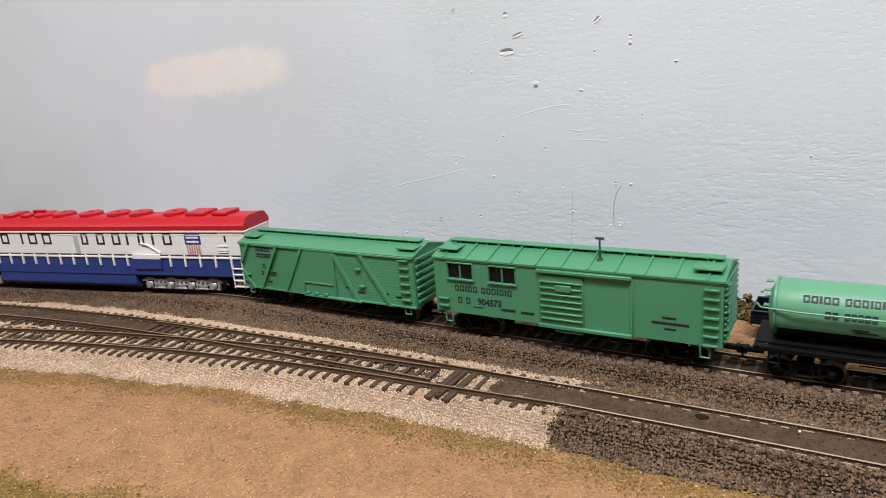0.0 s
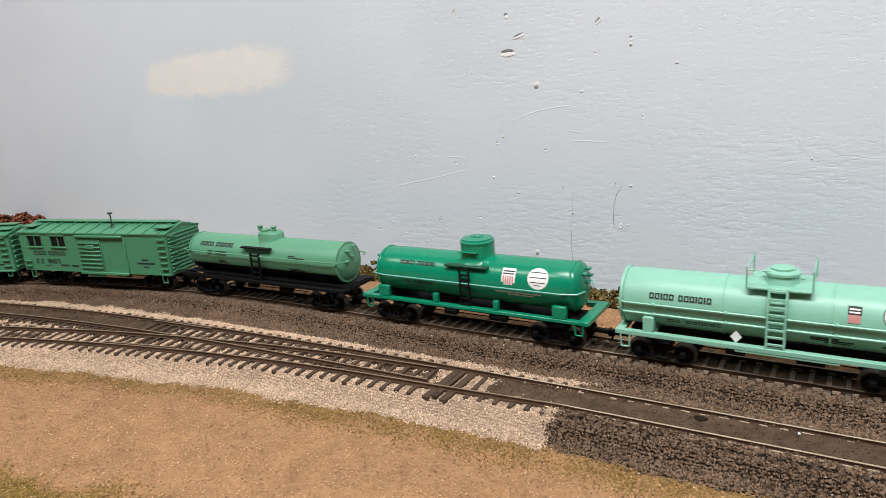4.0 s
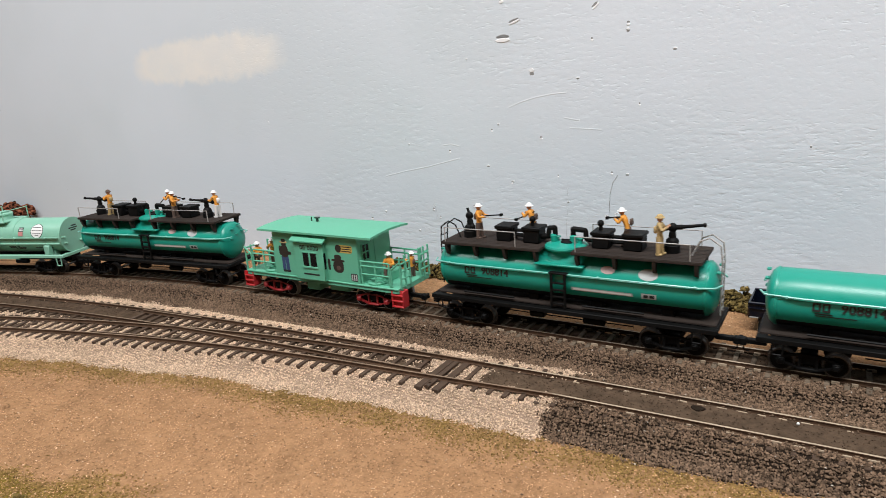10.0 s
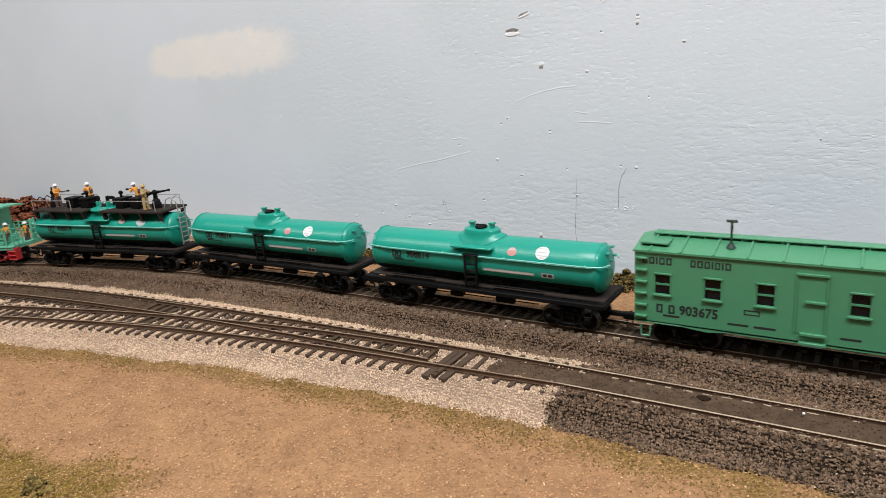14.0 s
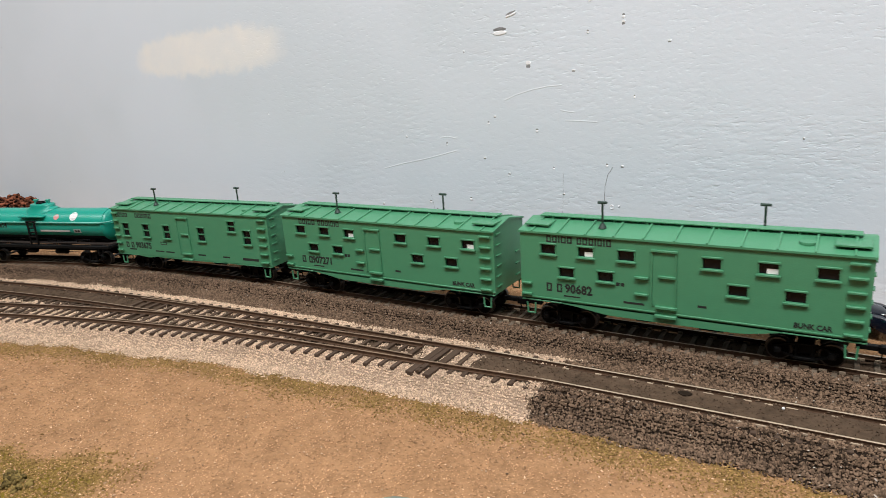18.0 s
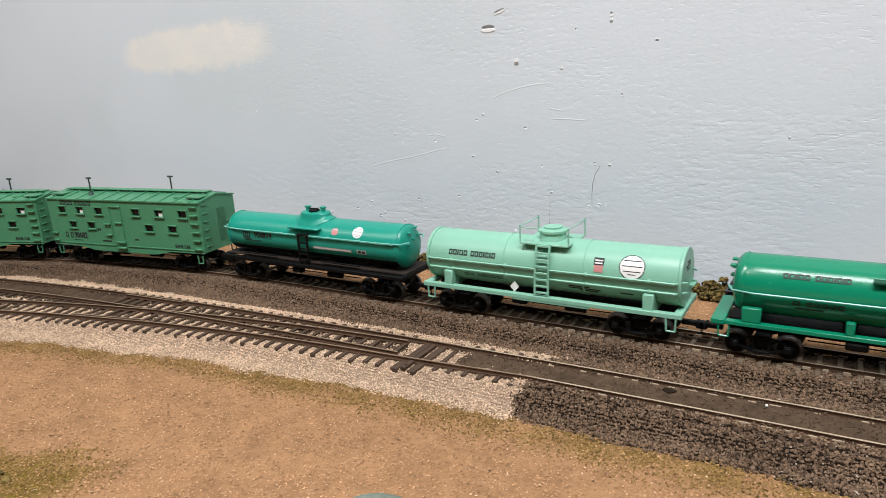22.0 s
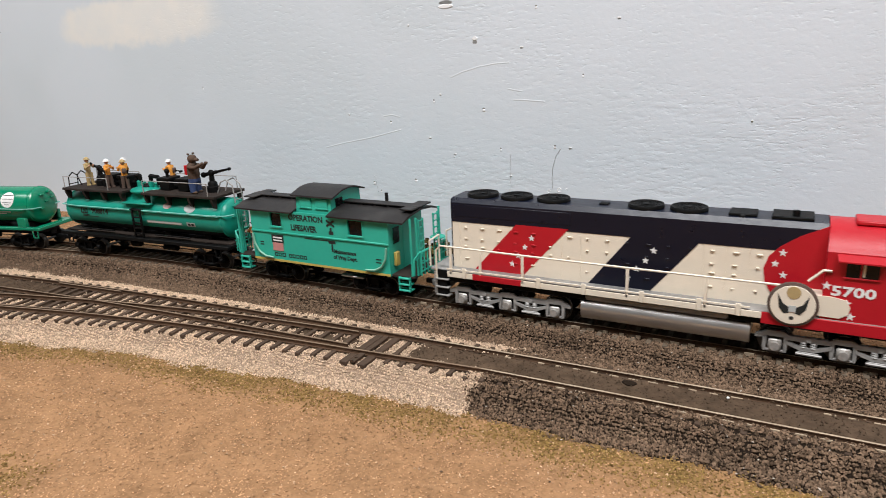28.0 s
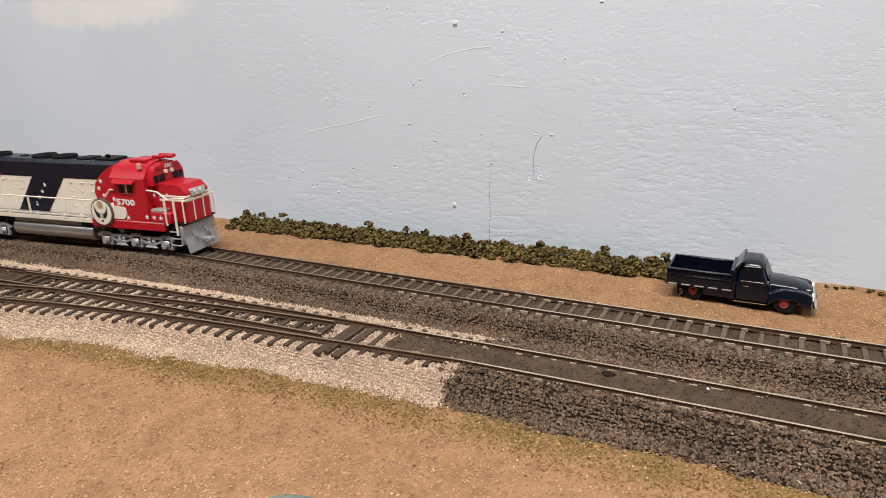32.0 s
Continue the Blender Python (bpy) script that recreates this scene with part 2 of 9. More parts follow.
# ---- mesh building, in millimetres ----
class Geo:
    """Vertices and faces in millimetres, gathered piece by piece into one mesh."""

    def __init__(self):
        self.v, self.f, self.m, self.slot = [], [], [], 0

    def add(self, verts, faces):
        n = len(self.v)
        self.v += [tuple(p) for p in verts]
        self.f += [tuple(i + n for i in f) for f in faces]
        self.m += [self.slot] * len(faces)
        return self

    def box(self, x0, x1, y0, y1, z0, z1, b=0.0, turn=None, at=None):
        if x1 < x0:
            x0, x1 = x1, x0
        if y1 < y0:
            y0, y1 = y1, y0
        if z1 < z0:
            z0, z1 = z1, z0
        b = min(b, (x1 - x0) * 0.45, (y1 - y0) * 0.45, (z1 - z0) * 0.45)
        X, Y, Z = (x0, x1), (y0, y1), (z0, z1)
        if b <= 0:
            vs = [(X[i], Y[j], Z[k]) for i in (0, 1) for j in (0, 1) for k in (0, 1)]
            fs = [(0, 1, 3, 2), (4, 6, 7, 5), (0, 4, 5, 1), (2, 3, 7, 6), (0, 2, 6, 4), (1, 5, 7, 3)]
        else:
            vs, idx = [], {}
            for i in (0, 1):
                for j in (0, 1):
                    for k in (0, 1):
                        sx, sy, sz = (b, -b)[i], (b, -b)[j], (b, -b)[k]
                        for a, p in enumerate(((X[i], Y[j] + sy, Z[k] + sz), (X[i] + sx, Y[j], Z[k] + sz), (X[i] + sx, Y[j] + sy, Z[k]))):
                            idx[i, j, k, a] = len(vs)
                            vs.append(p)
            fs = []
            for s in (0, 1):
                q = [idx[s, 0, 0, 0], idx[s, 1, 0, 0], idx[s, 1, 1, 0], idx[s, 0, 1, 0]]
                fs.append(tuple(q if s else q[::-1]))
                q = [idx[0, s, 0, 1], idx[1, s, 0, 1], idx[1, s, 1, 1], idx[0, s, 1, 1]]
                fs.append(tuple(q[::-1] if s else q))
                q = [idx[0, 0, s, 2], idx[1, 0, s, 2], idx[1, 1, s, 2], idx[0, 1, s, 2]]
                fs.append(tuple(q if s else q[::-1]))
            for i in (0, 1):
                for j in (0, 1):
                    q = [idx[i, j, 0, 0], idx[i, j, 0, 1], idx[i, j, 1, 1], idx[i, j, 1, 0]]
                    fs.append(tuple(q if (i + j) % 2 == 0 else q[::-1]))
                    q = [idx[i, 0, j, 0], idx[i, 0, j, 2], idx[i, 1, j, 2], idx[i, 1, j, 0]]
                    fs.append(tuple(q[::-1] if (i + j) % 2 == 0 else q))
                    q = [idx[0, i, j, 1], idx[0, i, j, 2], idx[1, i, j, 2], idx[1, i, j, 1]]
                    fs.append(tuple(q if (i + j) % 2 == 0 else q[::-1]))
            for i in (0, 1):
                for j in (0, 1):
                    for k in (0, 1):
                        q = [idx[i, j, k, 0], idx[i, j, k, 1], idx[i, j, k, 2]]
                        fs.append(tuple(q[::-1] if (i + j + k) % 2 == 0 else q))
        if turn is not None:
            c = Vector(at) if at is not None else Vector(((x0 + x1) / 2, (y0 + y1) / 2, (z0 + z1) / 2))
            r = Euler([radians(a) for a in turn]).to_matrix()
            vs = [tuple(c + r @ (Vector(p) - c)) for p in vs]
        return self.add(vs, fs)

    def rings(self, loops, close=True, caps=True):
        """Skin of loops of equal length, each a list of points."""
        n, vs, fs = len(loops[0]), [], []
        for lp in loops:
            vs += lp
        for k in range(len(loops) - 1):
            for i in range(n if close else n - 1):
                j = (i + 1) % n
                fs.append((k * n + i, k * n + j, (k + 1) * n + j, (k + 1) * n + i))
        if caps and close:
            fs.append(tuple(range(n))[::-1])
            fs.append(tuple(range((len(loops) - 1) * n, len(loops) * n)))
        return self.add(vs, fs)

    def pierced(self, x0, x1, z0, z1, holes, ya, yb):
        """One wall panel between ya and yb with openings (x0, x1, z0, z1)."""
        xs = sorted({x0, x1, *[h[0] for h in holes], *[h[1] for h in holes]})
        zs = sorted({z0, z1, *[h[2] for h in holes], *[h[3] for h in holes]})
        nx, nz = len(xs), len(zs)
        solid = lambda i, k: 0 <= i < nx - 1 and 0 <= k < nz - 1 and not any(h[0] < (xs[i] + xs[i + 1]) / 2 < h[1] and h[2] < (zs[k] + zs[k + 1]) / 2 < h[3] for h in holes)
        vs = [(x, y, z) for y in (ya, yb) for x in xs for z in zs]
        at = lambda i, k, s: s * nx * nz + i * nz + k
        fs = []
        for i in range(nx - 1):
            for k in range(nz - 1):
                if not solid(i, k):
                    continue
                for s in (0, 1):
                    fs.append((at(i, k, s), at(i + 1, k, s), at(i + 1, k + 1, s), at(i, k + 1, s)))
                for di, dk, a, b in ((-1, 0, (0, 0), (0, 1)), (1, 0, (1, 0), (1, 1)), (0, -1, (0, 0), (1, 0)), (0, 1, (0, 1), (1, 1))):
                    if not solid(i + di, k + dk):
                        p, q = (i + a[0], k + a[1]), (i + b[0], k + b[1])
                        fs.append((at(*p, 0), at(*q, 0), at(*q, 1), at(*p, 1)))
        return self.add(vs, fs)

    def lathe(self, prof, axis="z", at=(0, 0, 0), n=20, a0=0.0, a1=360.0, sx=1.0):
        """Turned shape: prof is (radius, height along the axis). Part turns stay open."""
        full = abs(a1 - a0) > 359
        steps = n if full else n + 1
        loops = []
        for r, h in prof:
            lp = []
            for i in range(steps):
                a = radians(a0 + (a1 - a0) * i / n)
                c, s = r * math.cos(a), r * math.sin(a)
                p = {"z": (c * sx, s, h), "x": (h, c, s), "y": (c, h, s)}[axis]
                lp.append((p[0] + at[0], p[1] + at[1], p[2] + at[2]))
            loops.append(lp)
        return self.rings(loops, close=full, caps=full)

    def cyl(self, p, q, r, n=8, r2=None):
        """A rod from p to q."""
        p, q = Vector(p), Vector(q)
        d = (q - p).normalized()
        u = d.orthogonal().normalized()
        w = d.cross(u)
        lp = lambda c, rr: [tuple(c + u * (rr * math.cos(2 * math.pi * i / n)) + w * (rr * math.sin(2 * math.pi * i / n))) for i in range(n)]
        return self.rings([lp(p, r), lp(q, r if r2 is None else r2)])

    def wire(self, pts, r=0.3, n=6):
        """A bent wire through points."""
        for a, b in zip(pts[:-1], pts[1:]):
            self.cyl(a, b, r, n)
        for a in pts[1:-1]:
            self.ball(a, r, 6, 4)
        return self

    def ball(self, c, r, n=8, m=6, sx=1, sy=1, sz=1):
        loops = []
        for k in range(1, m):
            a = math.pi * k / m - math.pi / 2
            loops.append([(c[0] + sx * r * math.cos(a) * math.cos(2 * math.pi * i / n), c[1] + sy * r * math.cos(a) * math.sin(2 * math.pi * i / n), c[2] + sz * r * math.sin(a)) for i in range(n)])
        return self.rings(loops)

    def prism(self, poly, y0, y1, axis="y"):
        """A flat outline pushed along an axis. poly: (x, z) for y, (y, z) for x, (x, y) for z."""
        put = {"y": lambda a, b, h: (a, h, b), "x": lambda a, b, h: (h, a, b), "z": lambda a, b, h: (a, b, h)}[axis]
        return self.rings([[put(a, b, y0) for a, b in poly], [put(a, b, y1) for a, b in poly]])

    def mesh(self, name, mats, smooth=True, angle=38):
        me = bpy.data.meshes.new(name)
        me.from_pydata([(x * 0.001, y * 0.001, z * 0.001) for x, y, z in self.v], [], self.f)
        for m in mats if isinstance(mats, (list, tuple)) else [mats]:
            me.materials.append(m)
        if any(self.m):
            me.polygons.foreach_set("material_index", self.m)
        bm = bmesh.new()
        bm.from_mesh(me)
        bmesh.ops.recalc_face_normals(bm, faces=bm.faces)
        bm.to_mesh(me)
        bm.free()
        if smooth:
            me.shade_smooth()
            me.set_sharp_from_angle(angle=radians(angle))
        me.update()
        return me


def part(name, geo, material, parent, label="", at=None, kind="", angle=38):
    """Links a shape as one mesh object under a thing or a part."""
    me = geo if isinstance(geo, bpy.types.Mesh) else geo.mesh(name, material, angle=angle)
    ob = new(name, me)
    ob.parent = parent
    if at is not None:
        ob.matrix_basis = at
    return tagged(ob, label, kind=kind)


def thing(name, label, category, group="", kind="", at=None):
    ob = new(name)
    ob.empty_display_size = 0.01
    if at is not None:
        ob.matrix_basis = at
    return tagged(ob, label, category, group, kind)


def mm(x, y, z, rx=0, ry=0, rz=0):
    return pose(x * 0.001, y * 0.001, z * 0.001, rx, ry, rz)


def text_mesh(name, words, height, material, thick=0.06, bold=0.0):
    """Lettering on the near side (facing -y), its middle at the origin."""
    cu = bpy.data.curves.new(name, "FONT")
    cu.body, cu.size, cu.align_x, cu.align_y = words, height * 1.38, "CENTER", "CENTER"
    cu.extrude, cu.offset, cu.resolution_u = thick, bold or height * 0.045, 2
    tmp = bpy.data.objects.new(name, cu)
    scene.collection.objects.link(tmp)
    me = bpy.data.meshes.new_from_object(tmp.evaluated_get(bpy.context.evaluated_depsgraph_get()))
    bpy.data.objects.remove(tmp)
    bpy.data.curves.remove(cu)
    me.transform(Matrix.Scale(0.001, 4) @ Euler((radians(90), 0, 0)).to_matrix().to_4x4())
    me.materials.clear()
    me.materials.append(material)
    return me


def bars(geo, x, z, widths, height, y, gap=0.5, d=0.06):
    """Plain letter-sized blocks, one for each character, from x to the right; 0 is a space."""
    for w in widths:
        if w and height >= 1.7 and 1.2 <= w <= 9:
            k = min(w * 0.30, height * 0.22)
            geo.box(x, x + k, y - d, y, z, z + height)
            geo.box(x + w - k, x + w, y - d, y, z, z + height)
            geo.box(x + k, x + w - k, y - d, y, z, z + k)
            geo.box(x + k, x + w - k, y - d, y, z + height - k, z + height)
        elif w:
            geo.box(x, x + w, y - d, y, z, z + height)
        x += (w or 1.2) + gap
    return geo


# ---- plan: track centre lines, in metres ----
MAIN_Y, BEND_X, BEND_R, GAUGE = 0.2665, -0.29, 0.95, 0.0165


def main_line(s):
    """Point and heading (radians) of the main track at path length s; s is x on the straight."""
    if s >= BEND_X:
        return s, MAIN_Y, 0.0
    a = (BEND_X - s) / BEND_R
    if a <= math.pi / 2:
        return BEND_X - BEND_R * math.sin(a), MAIN_Y - BEND_R * (1 - math.cos(a)), a
    d = (a - math.pi / 2) * BEND_R
    return BEND_X - BEND_R, MAIN_Y - BEND_R - d, math.pi / 2


def smooth_line(knots):
    xs, ys = np.array(knots).T
    fine = np.linspace(xs[0], xs[-1], 400)
    y = np.interp(fine, xs, ys)
    k = np.hanning(41)
    pad = np.concatenate([y[0] + (y[1] - y[0]) * np.arange(-20, 0), y, y[-1] + (y[-1] - y[-2]) * np.arange(1, 21)])
    return fine, np.convolve(pad, k / k.sum(), "valid")


MID = smooth_line([(-1.1, -0.06), (-0.9, 0.045), (-0.75, 0.110), (-0.6, 0.1585), (-0.5, 0.1805), (-0.4, 0.1950), (-0.3, 0.2030), (-0.2, 0.2072), (-0.1, 0.2105), (0.0, 0.2120), (0.6, 0.2200), (2.6, 0.2440)])
FRONT = smooth_line([(-1.0, -0.055), (-0.8, 0.032), (-0.6, 0.106), (-0.5, 0.1370), (-0.43, 0.1570), (-0.386, 0.1695), (-0.344, 0.1790), (-0.306, 0.1868), (-0.27, 0.1930), (-0.235, 0.1985), (-0.17, 0.2042), (-0.1, 0.2080), (0.0, 0.2115)])
mid_y = lambda x: float(np.interp(x, *MID))
front_y = lambda x: float(np.interp(x, *FRONT))
PINK_NEAR = smooth_line([(-1.1, -0.16), (-0.8, -0.01), (-0.6, 0.070), (-0.45, 0.118), (-0.39, 0.133), (-0.352, 0.142), (-0.317, 0.152), (-0.278, 0.159), (-0.230, 0.165), (-0.180, 0.1715), (-0.140, 0.1745), (-0.094, 0.1775), (0.5, 0.185)])
PINK_FAR = smooth_line([(-1.1, -0.02), (-0.75, 0.135), (-0.6, 0.182), (-0.531, 0.201), (-0.479, 0.2135), (-0.422, 0.2215), (-0.366, 0.2248), (-0.27, 0.2272), (-0.1, 0.2300), (0.5, 0.236)])
WALL_SLOPE, WALL_Y = 0.02006, 0.3540
wall_y = lambda x: WALL_Y + WALL_SLOPE * x
jit = lambda x, y, k, a: a * noise.noise((x * k, y * k, 3.7))


def main_y_at(x):
    if x >= BEND_X:
        return MAIN_Y
    d = min(BEND_X - x, BEND_R * 0.999)
    return MAIN_Y - BEND_R + math.sqrt(BEND_R ** 2 - d * d)


def region(x, y):
    """What covers the layout at a point: tan, pink, dark or grime."""
    e = jit(x, y, 160, 0.0022) + jit(x, y, 45, 0.003)
    y2 = y + e
    pn, pf, mc, fc, ma = float(np.interp(x, *PINK_NEAR)), float(np.interp(x, *PINK_FAR)), mid_y(x), front_y(x), main_y_at(x)
    right = x + e * 1.5 > -0.097
    if y2 > ma + 0.0100:
        return "tan"
    if abs(y - ma) < 0.0086:
        return "grime"
    if right:
        if x < -0.062 and pf - 0.0035 * (-0.062 - x) / 0.035 < y2 < pf:
            return "pink"
        if abs(y - mc) < 0.0088:
            return "grime"
        if y2 > 0.1797 + 0.01 * x:
            return "dark"
    else:
        if y2 > pf:
            return "dark"
        if x > -0.138 + e * 3 and abs(y - mc) < 0.0085:
            return "grime"
        if x < -0.345 + e * 4 and mc - 0.0125 < y < mc + 0.0095:
            return "grime"
        if fc - 0.0072 < y < mc + 0.0072 and x < -0.15 and noise.noise((x * 190, y * 190, 1.3)) + 0.4 * noise.noise((x * 60, y * 60, 5.0)) > 0.02:
            return "grime"
        if y2 > pn:
            return "pink"
    return "tan"


def smooth01(v):
    v = max(0.0, min(1.0, v))
    return v * v * (3 - 2 * v)


def covers(x, y):
    """How far olive and moss turf have spread at a point of the sandy ground, 0 to 1."""
    if y > 0.23:
        return 0.0, 0.0
    edge = 0.1797 + 0.01 * x if x > -0.097 else float(np.interp(x, *PINK_NEAR))
    w = 0.017 + 0.006 * noise.noise((x * 22, 0.3, 7.1))
    olive = smooth01(1.25 - (edge - y) / w) * (0.75 + 0.5 * noise.noise((x * 70, y * 70, 4.0)))
    moss = smooth01((0.086 + 0.18 * (x + 0.22) - y) * 55 + 0.5 + 0.8 * noise.noise((x * 55, y * 55, 9.0))) * smooth01((-0.195 - x) * 40) * smooth01((y + 0.01) * 60) * smooth01((x + 0.45) * 12)
    return max(0.0, min(1.0, olive)), moss


def height(x, y):
    """Height of the ground."""
    z = -0.0062 + jit(x, y, 30, 0.0007) + jit(x, y, 130, 0.0005)
    mc, fc, ma = mid_y(x), front_y(x), main_y_at(x)
    bed = -0.0031 if x < -0.09 else -0.0029
    if x < -0.09:
        lo, hi = fc - 0.0135, mc + 0.0170
    else:
        lo, hi = mc - 0.0145, mc + 0.013
    for a, b, level, slope in ((lo, hi, bed, 0.011), (ma - 0.0165, ma + 0.0095, -0.0029, 0.010)):
        d = max(a - y, y - b, 0.0)
        if d < slope:
            f = 0.5 + 0.5 * math.cos(math.pi * d / slope)
            z = max(z, z + (level - z) * f)
    # grit packed between the rails nearly hides the ties
    for c, level, on in ((mc, -0.00145, x > -0.134), (ma, -0.0027, True), (mc, -0.0018, x < -0.37)):
        if on and abs(y - c) < 0.0078:
            z = level + jit(x, y, 260, 0.00022)
        elif on and x > -0.105 and abs(y - c) < 0.0135 and c == mc:
            z = max(z, -0.0020 + jit(x, y, 260, 0.0003))
    return z + jit(x, y, 420, 0.00035)


# ---- ground: one sheet, finer where the tracks pass ----
KINDS = ["tan", "pink", "dark", "grime"]


def build_ground():
    xs = np.concatenate([np.arange(-2.3, -0.85, 0.05), np.arange(-0.85, 0.16, 0.0028), np.arange(0.18, 3.3, 0.06)])
    ys = np.concatenate([np.arange(-1.9, 0.0, 0.06), np.arange(0.0, 0.362, 0.0028)])
    verts, faces, ids = [], [], []
    for x in xs:
        for y in ys:
            fine = -0.87 < x < 0.17 and y > -0.03
            verts.append((x, y, height(x, y) if fine else -0.0062))
    ny = len(ys)
    for i in range(len(xs) - 1):
        for j in range(ny - 1):
            if (ys[j]) > wall_y(xs[i]) + 0.01:
                continue
            faces.append((i * ny + j, (i + 1) * ny + j, (i + 1) * ny + j + 1, i * ny + j + 1))
            cx, cy = (xs[i] + xs[i + 1]) / 2, (ys[j] + ys[j + 1]) / 2
            ids.append(KINDS.index(region(cx, cy)))
    me = bpy.data.meshes.new("ground")
    me.from_pydata(verts, [], faces)
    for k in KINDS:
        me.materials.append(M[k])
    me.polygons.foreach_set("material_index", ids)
    cov = [covers(v[0], v[1]) for v in verts]
    for k, name in enumerate(("olive_cover", "moss_cover")):
        me.attributes.new(name, "FLOAT", "POINT").data.foreach_set("value", [c[k] for c in cov])
    me.shade_smooth()
    ob = new("ground", me)
    return tagged(ob, "sandy tan turf with pale and dark ballast beds", "ground", kind="structure")


build_ground()


# ---- backdrop wall: plaster painted sky grey-blue, with a painted cloud and scars ----
def wall_material():
    m = bpy.data.materials.new("sky_painted_plaster")
    m.use_nodes = True
    nd, ln = m.node_tree.nodes, m.node_tree.links
    b = nd["Principled BSDF"]
    b.inputs["Specular IOR Level"].default_value = 0.3
    tc = nd.new("ShaderNodeTexCoord")
    sep = nd.new("ShaderNodeSeparateXYZ")
    ln.new(tc.outputs["Object"], sep.inputs[0])

    def noise_at(scale, detail=4.0, sx=1.0, sz=1.0, rough=0.55):
        mp = nd.new("ShaderNodeMapping")
        mp.inputs["Scale"].default_value = (sx, 1, sz)
        ln.new(tc.outputs["Object"], mp.inputs[0])
        n = nd.new("ShaderNodeTexNoise")
        n.inputs["Scale"].default_value, n.inputs["Detail"].default_value, n.inputs["Roughness"].default_value = scale, detail, rough
        ln.new(mp.outputs[0], n.inputs["Vector"])
        return n.outputs["Fac"]

    def math_node(op, a, c=None, d=None, clamp=False):
        n = nd.new("ShaderNodeMath")
        n.operation, n.use_clamp = op, clamp
        for k, v in enumerate((a, c, d)):
            if v is None:
                continue
            if isinstance(v, (int, float)):
                n.inputs[k].default_value = v
            else:
                ln.new(v, n.inputs[k])
        return n.outputs[0]

    def smooth(v, lo, hi):
        n = nd.new("ShaderNodeMapRange")
        n.interpolation_type = "SMOOTHSTEP"
        n.inputs["From Min"].default_value, n.inputs["From Max"].default_value = lo, hi
        ln.new(v, n.inputs["Value"])
        return n.outputs[0]

    x, z = sep.outputs["X"], sep.outputs["Z"]
    # painted cloud: a soft oblong with an uneven edge
    wob = math_node("MULTIPLY_ADD", noise_at(38, 5), 0.036, -0.018)
    wob2 = math_node("MULTIPLY_ADD", noise_at(90, 5), 0.014, -0.007)
    cx = math_node("DIVIDE", math_node("ADD", math_node("ADD", x, 0.447), wob), 0.083)
    cz = math_node("DIVIDE", math_node("ADD", math_node("ADD", math_node("MULTIPLY_ADD", x, -0.01, -0.1525), z), wob2), 0.0175)
    r = math_node("SQRT", math_node("ADD", math_node("POWER", math_node("ABSOLUTE", cx), 4.0), math_node("POWER", math_node("ABSOLUTE", cz), 2.6)))
    cloud = math_node("MULTIPLY", math_node("SUBTRACT", 1.0, smooth(r, 0.62, 1.2)), math_node("MULTIPLY_ADD", noise_at(60, 5), 0.8, 0.45), clamp=True)
    mix = nd.new("ShaderNodeMix")
    mix.data_type = "RGBA"
    tone = nd.new("ShaderNodeMix")
    tone.data_type = "RGBA"
    tone.inputs[6].default_value, tone.inputs[7].default_value = (0.640, 0.702, 0.750, 1), (0.690, 0.748, 0.808, 1)
    ln.new(smooth(noise_at(5, 3), 0.35, 0.65), tone.inputs[0])
    ln.new(cloud, mix.inputs[0])
    ln.new(tone.outputs[2], mix.inputs[6])
    mix.inputs[7].default_value = (0.83, 0.82, 0.785, 1)
    # small chips in the paint
    vor = nd.new("ShaderNodeTexVoronoi")
    vor.inputs["Scale"].default_value = 55
    ln.new(tc.outputs["Object"], vor.inputs["Vector"])
    chip = math_node("LESS_THAN", vor.outputs["Distance"], 0.02)
    mix2 = nd.new("ShaderNodeMix")
    mix2.data_type = "RGBA"
    ln.new(math_node("MULTIPLY", chip, 0.75), mix2.inputs[0])
    ln.new(mix.outputs[2], mix2.inputs[6])
    mix2.inputs[7].default_value = (0.30, 0.31, 0.31, 1)
    ln.new(mix2.outputs[2], b.inputs["Base Color"])
    b.inputs["Roughness"].default_value = 0.62
    # brushed grain and short trowel dashes, stronger to the right and low down
    amount = math_node("MULTIPLY_ADD", smooth(x, -0.5, -0.2), 0.8, 0.2)
    low = math_node("SUBTRACT", 1.25, smooth(z, -0.02, 0.17))
    patch = smooth(noise_at(11, 3, 1.0, 1.6), 0.40, 0.62)
    dash = math_node("MULTIPLY", smooth(noise_at(120, 4, 1.0, 2.6, 0.5), 0.40, 0.80), math_node("MULTIPLY_ADD", patch, 0.85, 0.15))
    fine = smooth(noise_at(230, 3, 1.0, 2.6), 0.55, 0.72)
    grain = noise_at(190, 4, 1.0, 1.2, 0.6)
    broad = noise_at(14, 3, 1.0, 1.5)
    h = math_node("ADD", math_node("MULTIPLY", math_node("MULTIPLY", dash, low), -0.30), math_node("MULTIPLY", fine, math_node("MULTIPLY_ADD", patch, -0.10, -0.05)))
    h = math_node("ADD", h, math_node("ADD", math_node("MULTIPLY", grain, 0.26), math_node("MULTIPLY", broad, 0.55)))
    h = math_node("SUBTRACT", math_node("MULTIPLY", h, amount), math_node("MULTIPLY", chip, 0.4))
    bp = nd.new("ShaderNodeBump")
    bp.inputs["Strength"].default_value, bp.inputs["Distance"].default_value = 0.42, 0.0013
    ln.new(h, bp.inputs["Height"])
    ln.new(bp.outputs[0], b.inputs["Normal"])
    return m


M["wall"] = wall_material()


